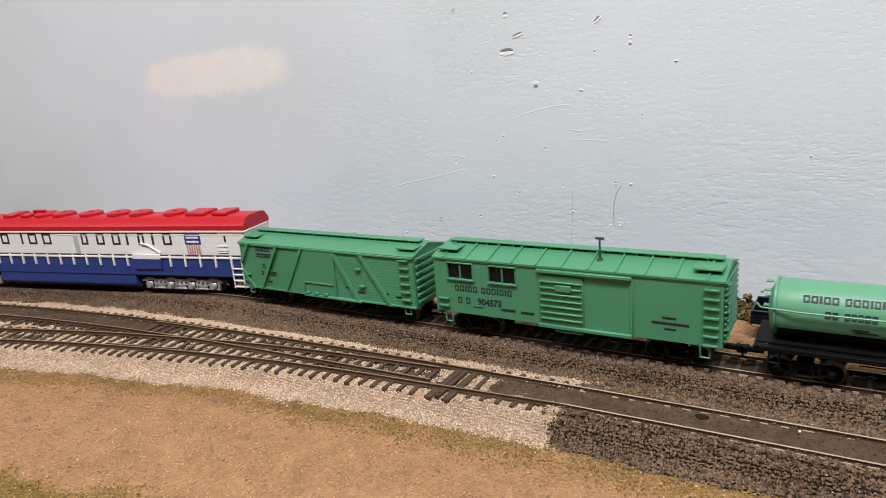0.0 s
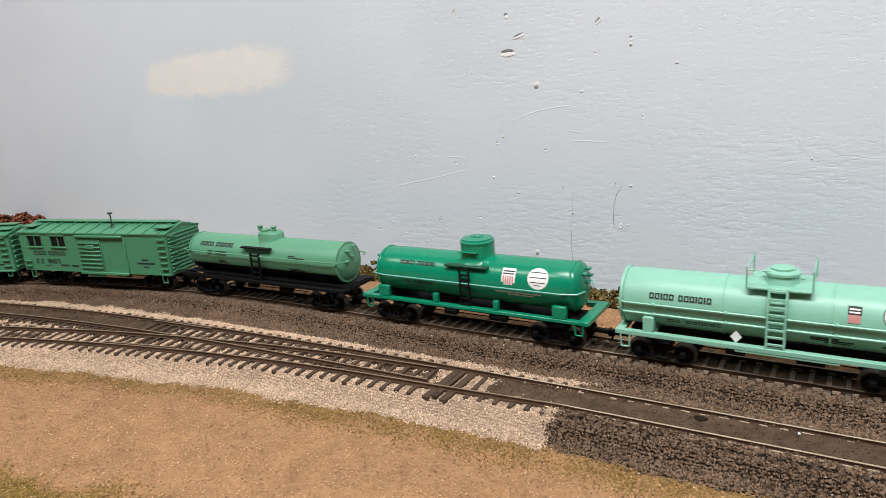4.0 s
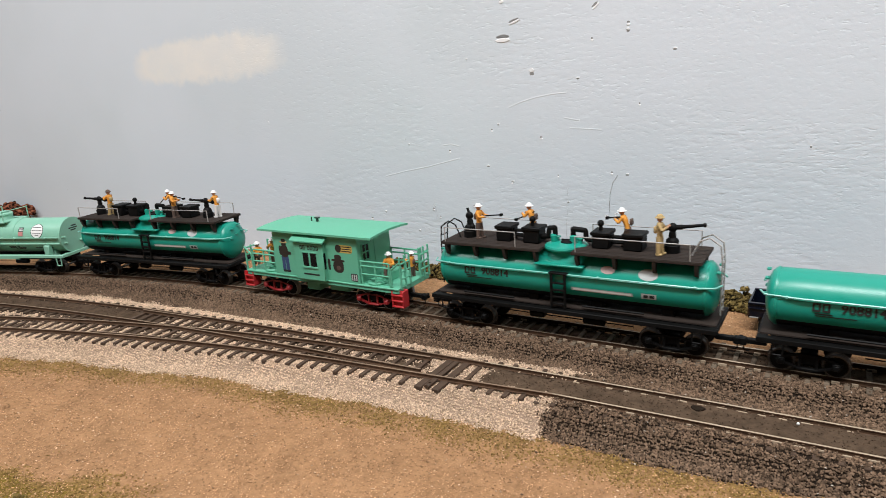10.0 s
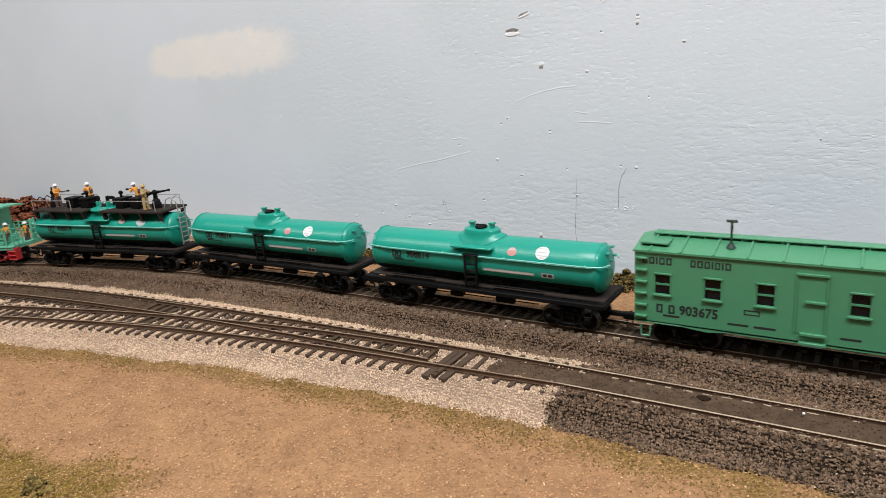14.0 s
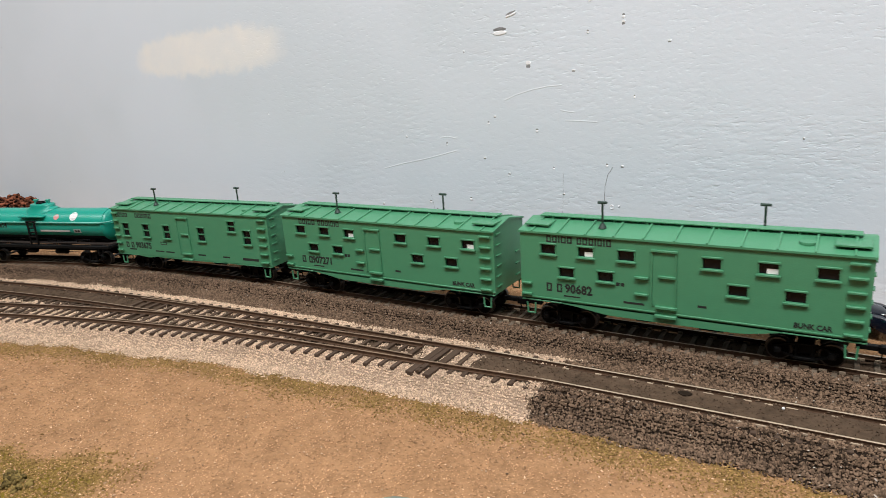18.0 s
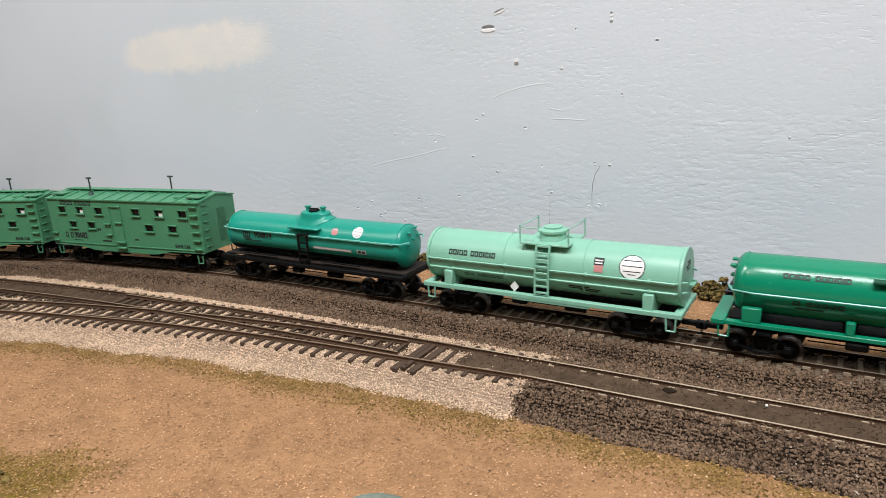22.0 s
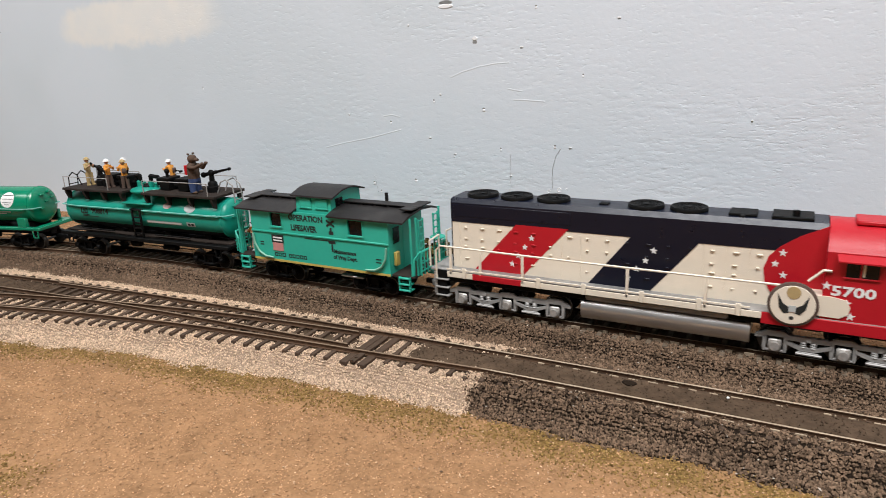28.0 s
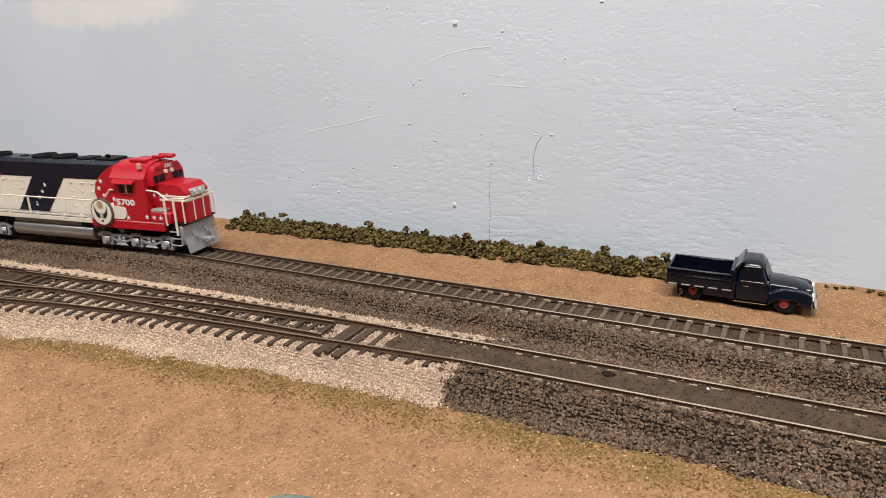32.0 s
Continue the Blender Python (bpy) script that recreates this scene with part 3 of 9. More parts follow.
def quad_block(name, pts, z0, z1, material, label, category, kind="structure"):
    """A wall or slab over a plan of corner points, in metres."""
    g = Geo()
    g.rings([[(x * 1000, y * 1000, z0 * 1000) for x, y in pts], [(x * 1000, y * 1000, z1 * 1000) for x, y in pts]])
    return tagged(new(name, g.mesh(name, material, smooth=False)), label, category, kind=kind)


quad_block("wall_backdrop", [(-2.5, wall_y(-2.5)), (3.4, wall_y(3.4)), (3.4, wall_y(3.4) + 0.08), (-2.5, wall_y(-2.5) + 0.08)], -0.95, 1.4, M["wall"], "rough plaster wall painted sky blue-grey with a cloud", "wall")
quad_block("wall_south", [(-2.5, -2.7), (3.4, -2.7), (3.4, -2.62), (-2.5, -2.62)], -0.95, 1.4, M["roomwall"], "plain off-white room wall", "wall")
quad_block("wall_west", [(-2.58, -2.7), (-2.5, -2.7), (-2.5, 0.42), (-2.58, 0.42)], -0.95, 1.4, M["roomwall"], "plain off-white room wall", "wall")
quad_block("wall_east", [(3.4, -2.7), (3.48, -2.7), (3.48, 0.5), (3.4, 0.5)], -0.95, 1.4, M["roomwall"], "plain off-white room wall", "wall")
quad_block("ceiling", [(-2.58, -2.7), (3.48, -2.7), (3.48, 0.55), (-2.58, 0.42)], 1.4, 1.46, M["roomwall"], "plain white ceiling", "ceiling")
quad_block("floor", [(-2.58, -2.7), (3.48, -2.7), (3.48, 0.55), (-2.58, 0.42)], -1.0, -0.95, M["carpet"], "grey carpeted floor", "floor")
quad_block("layout_bench", [(-2.3, -1.9), (3.24, -1.9), (3.24, 0.345), (-2.3, 0.30)], -0.06, -0.0075, M["fascia"], "wooden bench top that carries the layout", "bench")


def lamp_case(x, y, sx, sy):
    t = thing("ceiling_light", "white fluorescent ceiling fixture", "ceiling light", "ceiling lights", at=mm(x * 1000, y * 1000, 1400))
    part("housing", Geo().box(-sx * 500 - 30, sx * 500 + 30, -sy * 500 - 30, sy * 500 + 30, -75, 0, 10), M["lampcase"], t)


lamp_case(0.45, -0.75, 1.2, 0.25)
lamp_case(-1.1, -1.3, 1.2, 0.25)


# scars, dents and cracks of the plaster
def wall_marks():
    def on(x, z, name, geo, material, label, cat):
        ob = tagged(new(name, geo.mesh(name, material)), label, cat, kind="structure")
        ob.matrix_basis = pose(x, wall_y(x) + 0.0003, z, 0, 0, math.degrees(WALL_SLOPE))
        return ob

    # the dark and white tones carry the dents' shade and highlight
    pit = mat("dark_blister_and_dent_shade", (0.24, 0.245, 0.245), 0.9, var=0.2)
    white_lip = mat("white_plaster_and_highlight", (0.86, 0.87, 0.88), 0.8, var=0.04)
    rim = mat("raised_plaster_flake", (0.66, 0.71, 0.75), 0.8, var=0.05)
    rng = random.Random(4)

    def scar(x, z, w, h, flip=1, tilt=0.0):
        """Dent in the plaster, its shade and highlight painted as dark and white crescents."""
        a = [2 * math.pi * i / 16 for i in range(16)]
        up = [(w / 2 * math.cos(q), flip * h * 0.20 + h * 0.34 * math.sin(q) * (1 + 0.2 * math.sin(3 * q + w))) for q in a]
        dn = [(w * 0.52 * math.cos(q), -flip * h * 0.24 + h * 0.30 * math.sin(q) * (1 + 0.2 * math.cos(2 * q + w))) for q in a]
        for name, pts, m, d, lab in (("plaster_pit", up, pit, 0.35, "painted shade of a plaster dent"), ("plaster_chip", dn, white_lip, 0.6, "painted highlight at the edge of a plaster dent")):
            g = Geo().rings([[(p, -0.02, q) for p, q in pts], [(p * 0.85, -d, q * 0.85 + (0.1 * (-flip if m is white_lip else flip)) * h) for p, q in pts]])
            on(x, z, name, g, m, lab, "scar").rotation_euler[1] = radians(tilt)

    for x, z, w, h, flip in ((-0.1697, 0.1222, 3.4, 3.6, -1), (-0.1733, 0.0181, 2.4, 3.4, -1), (-0.1875, 0.1426, 10.0, 3.6, 1), (-0.1874, 0.1639, 3.2, 2.6, 1), (-0.1130, 0.1445, 2.0, 2.0, 1), (-0.1131, 0.1410, 2.0, 2.2, -1)):
        scar(x, z, w, h, flip)
    scar(-0.1798, 0.1517, 8.0, 1.9, 1, -18)
    scar(-0.1312, 0.1554, 5.0, 1.9, 1, -38)
    scar(-0.2226, 0.1701, 4.0, 1.2, 1, -35)
    for k, (x, z) in enumerate(((-0.2126, 0.1324), (-0.1331, 0.1379), (-0.1416, 0.1172), (-0.1067, 0.1015), (-0.1931, 0.0922), (-0.1651, 0.0836), (-0.0225, 0.0779), (-0.1222, 0.063), (-0.1133, 0.0623), (-0.1549, 0.0607), (-0.1489, 0.045), (-0.213, 0.0396), (-0.1843, 0.0567), (-0.1977, 0.0886), (-0.0885, 0.1295), (-0.386, 0.0985),
                                (-0.2843, 0.0329), (-0.2969, 0.0273), (-0.2734, 0.0253), (-0.2771, 0.0233), (-0.2569, 0.0206), (-0.2395, 0.0311), (-0.3214, 0.0231), (-0.2444, 0.0364), (-0.2601, 0.0802), (-0.2288, 0.0756), (-0.2014, 0.0663), (-0.1854, 0.056))):
        scar(x, z, 1.1 + 0.5 * (k % 3), 1.3 + 0.3 * (k % 2), 1 if k % 2 else -1)
    # faint trowel ridges
    for pts in ([(-0.186, 0.1020), (-0.178, 0.1050), (-0.168, 0.1075), (-0.158, 0.1090), (-0.149, 0.1094)],
                [(-0.1472, 0.0890), (-0.1400, 0.0887), (-0.1281, 0.0878)],
                [(-0.1502, 0.0951), (-0.1460, 0.0942), (-0.1412, 0.0935)],
                [(-0.2813, 0.0583), (-0.2653, 0.0619), (-0.2459, 0.0654), (-0.222, 0.071)],
                [(-0.2341, 0.0794), (-0.2277, 0.0801), (-0.222, 0.0789)]):
        g = Geo()
        for (xa, za), (xb, zb) in zip(pts[:-1], pts[1:]):
            g.cyl((xa * 1000, 1.055, za * 1000), (xb * 1000, 1.055, zb * 1000), 1.15, 16)
        ob = tagged(new("plaster_ridge", g.mesh("plaster_ridge", rim)), "faint trowel ridge in the plaster", "ridge", kind="structure")
        ob.matrix_basis = pose(0, WALL_Y, 0, 0, 0, math.degrees(math.atan(WALL_SLOPE)))

    crack_mat = mat("crack_shadow", (0.23, 0.24, 0.24), 0.9, var=0.2)
    for wide, pts in ((0.11, [(-0.1499, 0.0341), (-0.1503, 0.024), (-0.1499, 0.014), (-0.1505, 0.006), (-0.1507, -0.004)]),
                      (0.16, [(-0.1190, 0.0618), (-0.1218, 0.0570), (-0.1232, 0.0520), (-0.1237, 0.0455), (-0.1235, 0.0390)]),
                      (0.06, [(-0.1490, 0.058), (-0.1492, 0.047), (-0.1497, 0.036)]),
                      (0.06, [(-0.2439, 0.0409), (-0.2426, 0.036), (-0.2418, 0.030)])):
        g = Geo()
        fine = [Vector((x * 1000, 0, z * 1000)) for x, z in pts]
        path = []
        for a, b in zip(fine[:-1], fine[1:]):
            path += [a.lerp(b, k / 4) + Vector((rng.uniform(-0.18, 0.18), 0, 0)) for k in range(4)]
        path.append(fine[-1])
        for a, b in zip(path[:-1], path[1:]):
            g.cyl(a, b, wide, 4)
        ob = tagged(new("plaster_crack", g.mesh("plaster_crack", crack_mat)), "hairline crack in the plaster", "crack", kind="structure")
        ob.matrix_basis = pose(0, WALL_Y - 0.00005, 0, 0, 0, math.degrees(math.atan(WALL_SLOPE)))
    # cluster of small blisters
    for k in range(9):
        x, z = -0.1265 + 0.0016 * k + rng.uniform(-0.002, 0.002), 0.0400 + rng.uniform(-0.004, 0.003)
        g = Geo().ball((0, 0, 0), rng.uniform(0.4, 0.8), 8, 6, 1, 0.5, 0.9)
        on(x, z, "plaster_blister", g, rim if k % 3 else pit, "small blister in the paint", "blister")
    # two curled rings of lifted paint
    for x, z, rr in ((-0.1194, 0.0383, 1.1), (-0.1255, 0.0371, 0.8), (-0.1151, 0.0389, 0.5)):
        g = Geo().lathe([(rr * 1.35, -0.02), (rr * 1.2, -0.5), (rr * 0.95, -0.55), (rr * 0.75, -0.1)], "y", (0, 0, 0), 14, 20, 330)
        on(x, z, "plaster_curl", g, white_lip, "curled ring of lifted paint", "scar")
    for k in range(130):
        x, z = (rng.uniform(-0.42, 0.05), rng.uniform(-0.002, 0.16)) if k < 60 else (rng.gauss(-0.21, 0.06), abs(rng.gauss(0.05, 0.03)))
        g = Geo().ball((0, 0, 0), rng.uniform(0.18, 0.42), 7, 5, 1.4, 0.6, 0.8)
        on(x, z, "plaster_blister", g, rim if k % 4 else pit, "small blister in the paint", "blister")


wall_marks()


# ---- tracks ----
def sweep_rail(line, lift=0.0):
    """A rail with foot, web and head along a line of (x, y) in metres."""
    prof = [(-0.75, -2.0), (0.75, -2.0), (0.7, -1.75), (0.2, -1.6), (0.2, -0.7), (0.40, -0.5), (0.40, -0.12), (0.30, 0.0), (-0.30, 0.0), (-0.40, -0.12), (-0.40, -0.5), (-0.2, -0.7), (-0.2, -1.6), (-0.7, -1.75)]
    pts = [Vector((x * 1000, y * 1000, 0)) for x, y in line]
    loops = []
    for i, p in enumerate(pts):
        d = (pts[min(i + 1, len(pts) - 1)] - pts[max(i - 1, 0)]).normalized()
        nrm = Vector((-d.y, d.x, 0))
        loops.append([tuple(p + nrm * a + Vector((0, 0, h + lift))) for a, h in prof])
    g = Geo()
    g.rings(loops)
    n = len(prof)
    for k in range(len(loops) - 1):
        for i in (7, 8):
            g.m[k * n + i] = 1 if pts[k].x > -150 else 2
    return g


def offset_line(fn, xs, off):
    """Points at a sideways distance from a centre line y = fn(x)."""
    out = []
    for x in xs:
        s = (fn(x + 0.002) - fn(x - 0.002)) / 0.004
        k = 1 / math.sqrt(1 + s * s)
        out.append((x - s * k * off, fn(x) + k * off))
    return out


RAILMATS = [M["railside"], M["railtop"], M["raildull"]]


def add_rail(track, line, label=""):
    return part("rail", sweep_rail(line), RAILMATS, track, label, angle=25)


def lay_ties(track, spots, length, material, near, plates=True):
    """Ties at (x, y, heading); those inside the near stretch are pieces of their own."""
    rng = random.Random(len(spots))
    shapes = []
    for k in range(4):
        g = Geo().box(-1.05 + 0.1 * (k % 2), 1.05, -length / 2, length / 2 + 0.4 * (k - 1.5), -2.0, 0, 0.22)
        if plates:
            for s in (-1, 1):
                for e in (-1, 1):
                    g.box(-0.8, 0.8, s * 8.25 + e * 1.5 - 0.45, s * 8.25 + e * 1.5 + 0.45, -0.1, 0.35)
        shapes.append(g.mesh("tie", material))
    rest = Geo()
    for x, y, a in spots:
        if near[0] < x < near[1]:
            o = new("tie", shapes[rng.randrange(4)])
            o.parent = track
            o.matrix_basis = pose(x + rng.uniform(-0.0003, 0.0003), y + rng.uniform(-0.0004, 0.0004), -0.0018 + rng.uniform(-0.00025, 0.0), 0, 0, math.degrees(a) + rng.uniform(-0.8, 0.8))
        else:
            c, s = math.cos(a), math.sin(a)
            g = Geo().box(-1.3, 1.3, -length / 2, length / 2, -4.5, -1.8)
            rest.add([(x * 1000 + c * p - s * q, y * 1000 + s * p + c * q, h) for p, q, h in g.v], g.f)
    if rest.v:
        part("far_ties", rest, material, track, kind="stuff")


def build_tracks():
    pitch = 0.0070
    # main track
    t = thing("track_main", "weathered main track on dark cinder ballast", "track", kind="structure")
    ss = list(np.arange(-1.78, BEND_X, 0.012)) + [BEND_X, -0.1, 0.3, 1.0, 3.1]
    for off in (-1, 1):
        line = []
        for s in ss:
            x, y, a = main_line(s)
            line.append((x - math.sin(a) * off * GAUGE / 2, y + math.cos(a) * off * GAUGE / 2))
        add_rail(t, line)
    lay_ties(t, [main_line(s) for s in np.arange(-1.7, 3.0, pitch)], 28, M["tiepale"], (-0.78, 0.14))
    # siding: through track and the diverging track of the turnout
    t = thing("track_siding", "weathered siding with a turnout in pale ballast", "track", kind="structure")
    xs = list(np.arange(-1.05, 0.0, 0.012)) + [0.05, 0.2, 0.6, 1.2, 2.6]
    add_rail(t, offset_line(mid_y, xs, GAUGE / 2))
    add_rail(t, offset_line(mid_y, [x for x in xs if x < -0.152], -GAUGE / 2))
    near = offset_line(front_y, [x for x in np.arange(-0.98, -0.16, 0.012)], -GAUGE / 2) + offset_line(mid_y, [-0.1] + [x for x in xs if x > -0.06], -GAUGE / 2)
    add_rail(t, near)
    add_rail(t, offset_line(front_y, [x for x in np.arange(-0.98, -0.152, 0.012)], GAUGE / 2))
    # guard rails and frog
    add_rail(t, offset_line(mid_y, list(np.arange(-0.365, -0.315, 0.006)), GAUGE / 2 - 0.0020), "guard rail")
    add_rail(t, offset_line(front_y, list(np.arange(-0.365, -0.315, 0.006)), -GAUGE / 2 + 0.0020), "guard rail")
    # dusty webs between the ties along the rails
    for fn, y_off, x0, x1 in ((mid_y, GAUGE / 2, -0.098, 0.13), (mid_y, -GAUGE / 2, -0.085, 0.13), (lambda x: MAIN_Y, GAUGE / 2, -0.19, 0.13), (lambda x: MAIN_Y, -GAUGE / 2, -0.16, 0.13)):
        rng = random.Random(int(1000 * (x0 + 1)))
        for x in np.arange(x0, x1, pitch):
            if rng.random() < 0.12:
                continue
            y = fn(x) + y_off
            part("tie_web", Geo().box(x * 1000 + 1.2, x * 1000 + 5.2 - rng.uniform(0, 2.0), y * 1000 - 1.5, y * 1000 - 0.95, -2.6, -1.05 + rng.uniform(-0.3, 0.0), 0.15), M["tiestrip"], t)
    # headblock ties with the throw bar and its plates
    g = Geo()
    for dx in (-0.1560, -0.1475):
        y0 = front_y(dx)
        g.box(dx * 1000 - 1.8, dx * 1000 + 1.8, y0 * 1000 - 16.8, y0 * 1000 + 14, -4.5, -1.8, 0.3)
    part("headblock_ties", g, M["tie"], t)
    y0 = front_y(-0.152)
    g = Geo().box(-153.2, -150.8, y0 * 1000 - 16, y0 * 1000 + 10, -2.4, -1.2, 0.2)
    for k in (-13, -16):
        g.cyl((-152, y0 * 1000 + k, -2), (-152, y0 * 1000 + k, -0.7), 0.6)
    part("throw_bar", g, M["tie"], t)
    lay_ties(t, [(x, mid_y(x), math.atan((mid_y(x + 0.002) - mid_y(x - 0.002)) / 0.004)) for x in np.arange(-0.140, 2.5, pitch)], 29, M["tie"], (-0.2, 0.12))
    lay_ties(t, [(x, mid_y(x), math.atan((mid_y(x + 0.002) - mid_y(x - 0.002)) / 0.004)) for x in np.arange(-1.0, -0.375, pitch)], 29, M["tiegrey"], (-0.8, -0.37))
    lay_ties(t, [(x, front_y(x), math.atan((front_y(x + 0.002) - front_y(x - 0.002)) / 0.004)) for x in np.arange(-0.97, -0.365, pitch)], 30, M["tie"], (-0.72, -0.36))
    # turnout ties span both tracks
    k = 0
    for x in np.arange(-0.362, -0.160, pitch):
        lo = front_y(x) * 1000 - 15.2 - 0.6 * (k % 3)
        hi = mid_y(x) * 1000 + 14.5
        sl = math.atan((front_y(x + 0.002) - front_y(x - 0.002)) / 0.004) * 0.7
        g = Geo().box(-1.05, 1.05, -(hi - lo) / 2, (hi - lo) / 2, -2, 0, 0.22)
        o = new("tie", g.mesh("tie", M["tie"]))
        o.parent = t
        o.matrix_basis = mm(x * 1000, (lo + hi) / 2, -1.8, 0, 0, math.degrees(sl))
        k += 1


build_tracks()


# ---- rolling stock. Local axes: x along the car, -y the side that faces the room, z = 0 on the rail ----
def truck(car, x, base, material, wheel=4.8, axles=2, side=12.0, frame_mat=None):
    """Bogie: two side frames, bolster and wheel sets."""
    t = part("bogie", Geo().box(-3, 3, -side + 1, side - 1, 4.5, 9, 0.4), material, car, at=mm(x, 0, 0))
    span = base / 2
    pos = [-span, span] if axles == 2 else [-span, 0, span]
    for s in (-1, 1):
        y0, y1 = s * side, s * (side - 1.3)
        end = span + 2.2
        g = Geo()
        # arch bars above and below, column guides and spring plank
        g.prism([(-end, 6.0), (-4.2, 8.2), (4.2, 8.2), (end, 6.0), (end, 6.9), (4.0, 9.1), (-4.0, 9.1), (-end, 6.9)], y0, y1)
        g.prism([(-end, 5.9), (-end, 5.1), (-3.4, 2.6), (3.4, 2.6), (end, 5.1), (end, 5.9), (3.2, 3.5), (-3.2, 3.5)], y0, y1)
        for q in (-3.0, 3.0):
            g.box(q - 0.5, q + 0.5, y0, y1, 3.0, 8.6, 0.12)
        g.box(-3.6, 3.6, s * (side + 0.3), y1, 2.4, 3.4, 0.2)
        frame = part("side_frame", g, frame_mat or material, t)
        for p in pos:
            g = Geo().box(p - 1.4, p + 1.4, s * (side - 1.2), s * (side + 0.7), 4.0, 6.9, 0.3)
            g.box(p - 1.1, p + 1.1, s * (side + 0.7), s * (side + 1.1), 4.3, 6.3, 0.2)
            part("journal_box", g, frame_mat or material, frame)
        for q in (-1.5, 0, 1.5):
            part("spring", Geo().lathe([(0.5, 3.4), (0.75, 3.9), (0.5, 4.4), (0.75, 4.9), (0.5, 5.4), (0.75, 5.9), (0.5, 6.4)], "z", (q, s * (side - 2.4), 0), 8), M["wheelblack"], frame)
    for p in pos:
        g = Geo()
        for s in (-1, 1):
            g.lathe([(wheel + 0.5, s * 7.0), (wheel + 0.5, s * 7.5), (wheel, s * 7.7), (wheel - 0.1, s * 9.6), (wheel - 0.7, s * 9.7)], "y", (p, 0, wheel), 22)
        g.cyl((p, -11, wheel), (p, 11, wheel), 0.8)
        ws = part("wheel_set", g, M["steel"] if frame_mat is None else M["truckgrey"], t)
        for s in (-1, 1):
            part("wheel_face", Geo().lathe([(wheel - 0.65, s * 9.72), (wheel - 1.0, s * 9.2), (2.0, s * 8.9), (1.5, s * 9.5), (0.9, s * 10.0), (0.1, s * 10.1)], "y", (p, 0, wheel), 18), M["wheelblack"], ws)
    return t


def coupler(car, x, material=None):
    s = 1 if x > 0 else -1
    g = Geo().box(x - s * 3, x + s * 5.2, -1.2, 1.2, 5.8, 8.0, 0.3)
    g.box(x + s * 4.6, x + s * 8.0, -2.3, 0.6, 5.2, 8.6, 0.5)
    g.box(x + s * 6.6, x + s * 8.4, 0.4, 2.2, 5.4, 8.4, 0.5)
    g.wire([(x + s * 6, 0, 5.3), (x + s * 6, 0.3, 2.6), (x + s * 4, 1.0, 1.6)], 0.3)
    part("coupler", g, material or M["black"], car)


def under(car, length, y=5.0):
    """Centre sill and brake gear."""
    g = Geo().box(-length / 2, length / 2, -y / 2, y / 2, 8.2, 11.4, 0.3)
    part("centre_sill", g, M["black"], car)
    part("brake_cylinder", Geo().lathe([(0.5, -6), (1.9, -5.4), (1.9, 4.6), (0.5, 5.2)], "x", (14, -3.6, 7.6), 12), M["black"], car)
    part("brake_reservoir", Geo().box(-19, -11, -6, -2, 6.4, 9.4, 0.6), M["black"], car)
    part("brake_rod", Geo().cyl((-32, -3, 7.2), (32, -3, 7.2), 0.3, 6), M["black"], car)


def grab(geo, x, y, z, w, out, r=0.28):
    """A bracket-mounted ladder rung on a side (out = -1 or 1)."""
    geo.box(x - w / 2, x + w / 2, y, y + out * 1.5, z - 0.5, z + 0.4, 0.15)
    geo.box(x - w / 2, x - w / 2 + 0.6, y, y + out * 0.8, z - 0.9, z + 0.1)
    geo.box(x + w / 2 - 0.6, x + w / 2, y, y + out * 0.8, z - 0.9, z + 0.1)


def stirrup(car, x, y, material, z=12, drop=5.0, w=4.2):
    g = Geo().wire([(x - w / 2, y, z), (x - w / 2 + 0.3, y, z - drop), (x + w / 2 - 0.3, y, z - drop), (x + w / 2, y, z)], 0.42, 6)
    part("stirrup_step", g, material, car)


def house_body(car, L, zb, ze, zr, material, half=16.5, peak=3.0, roof_over=0.8, ribs=11, thick=1.0, holes=()):
    """Closed car: four walls with real openings on the near side, floor and ribbed roof."""
    l2 = L / 2
    for s in (-1, 1):
        g = Geo().pierced(-l2, l2, zb, ze, list(holes), s * half, s * (half - thick))
        part("side_wall", g, material, car)
    for s in (-1, 1):
        g = Geo()
        g.prism([(-half + thick, zb), (half - thick, zb), (half - thick, ze), (0, zr - 0.6), (-half + thick, ze)], s * l2, s * (l2 - thick), "x")
        part("end_wall", g, material, car)
    part("floor_pan", Geo().box(-l2 + thick, l2 - thick, -half + thick, half - thick, zb, zb + 1.2), M["black"], car)
    g = Geo()
    w = half + roof_over
    sec = [(-w, ze - 0.5), (-w, ze + 0.35), (0, zr), (w, ze + 0.35), (w, ze - 0.5), (0, zr - 0.9)]
    g.prism(sec, -l2 - 0.6, l2 + 0.6, "x")
    roof = part("roof", g, material, car)
    if ribs:
        for k in range(ribs):
            x = -l2 + (k + 0.5) * L / ribs
            g = Geo()
            for s in (-1, 1):
                g.rings([[(x - 0.45, s * w, ze + 0.3), (x + 0.45, s * w, ze + 0.3), (x + 0.35, s * w, ze + 0.85), (x - 0.35, s * w, ze + 0.85)],
                         [(x - 0.45, s * 2.6, zr - 0.3), (x + 0.45, s * 2.6, zr - 0.3), (x + 0.35, s * 2.6, zr + 0.35), (x - 0.35, s * 2.6, zr + 0.35)]])
            part("roof_rib", g, material, roof)
    return roof


def running_board(car, L, z, material, half=3.0):
    g = Geo()
    for k in (-1, 0, 1):
        g.box(-L / 2 - 2.5, L / 2 + 2.5, k * 2.05 - 0.95, k * 2.05 + 0.95, z, z + 0.6, 0.12)
    for k in range(9):
        x = -L / 2 + 4 + k * (L - 8) / 8
        g.box(x - 0.4, x + 0.4, -2.6, 2.6, z - 1.3, z)
    return part("running_board", g, material, car)


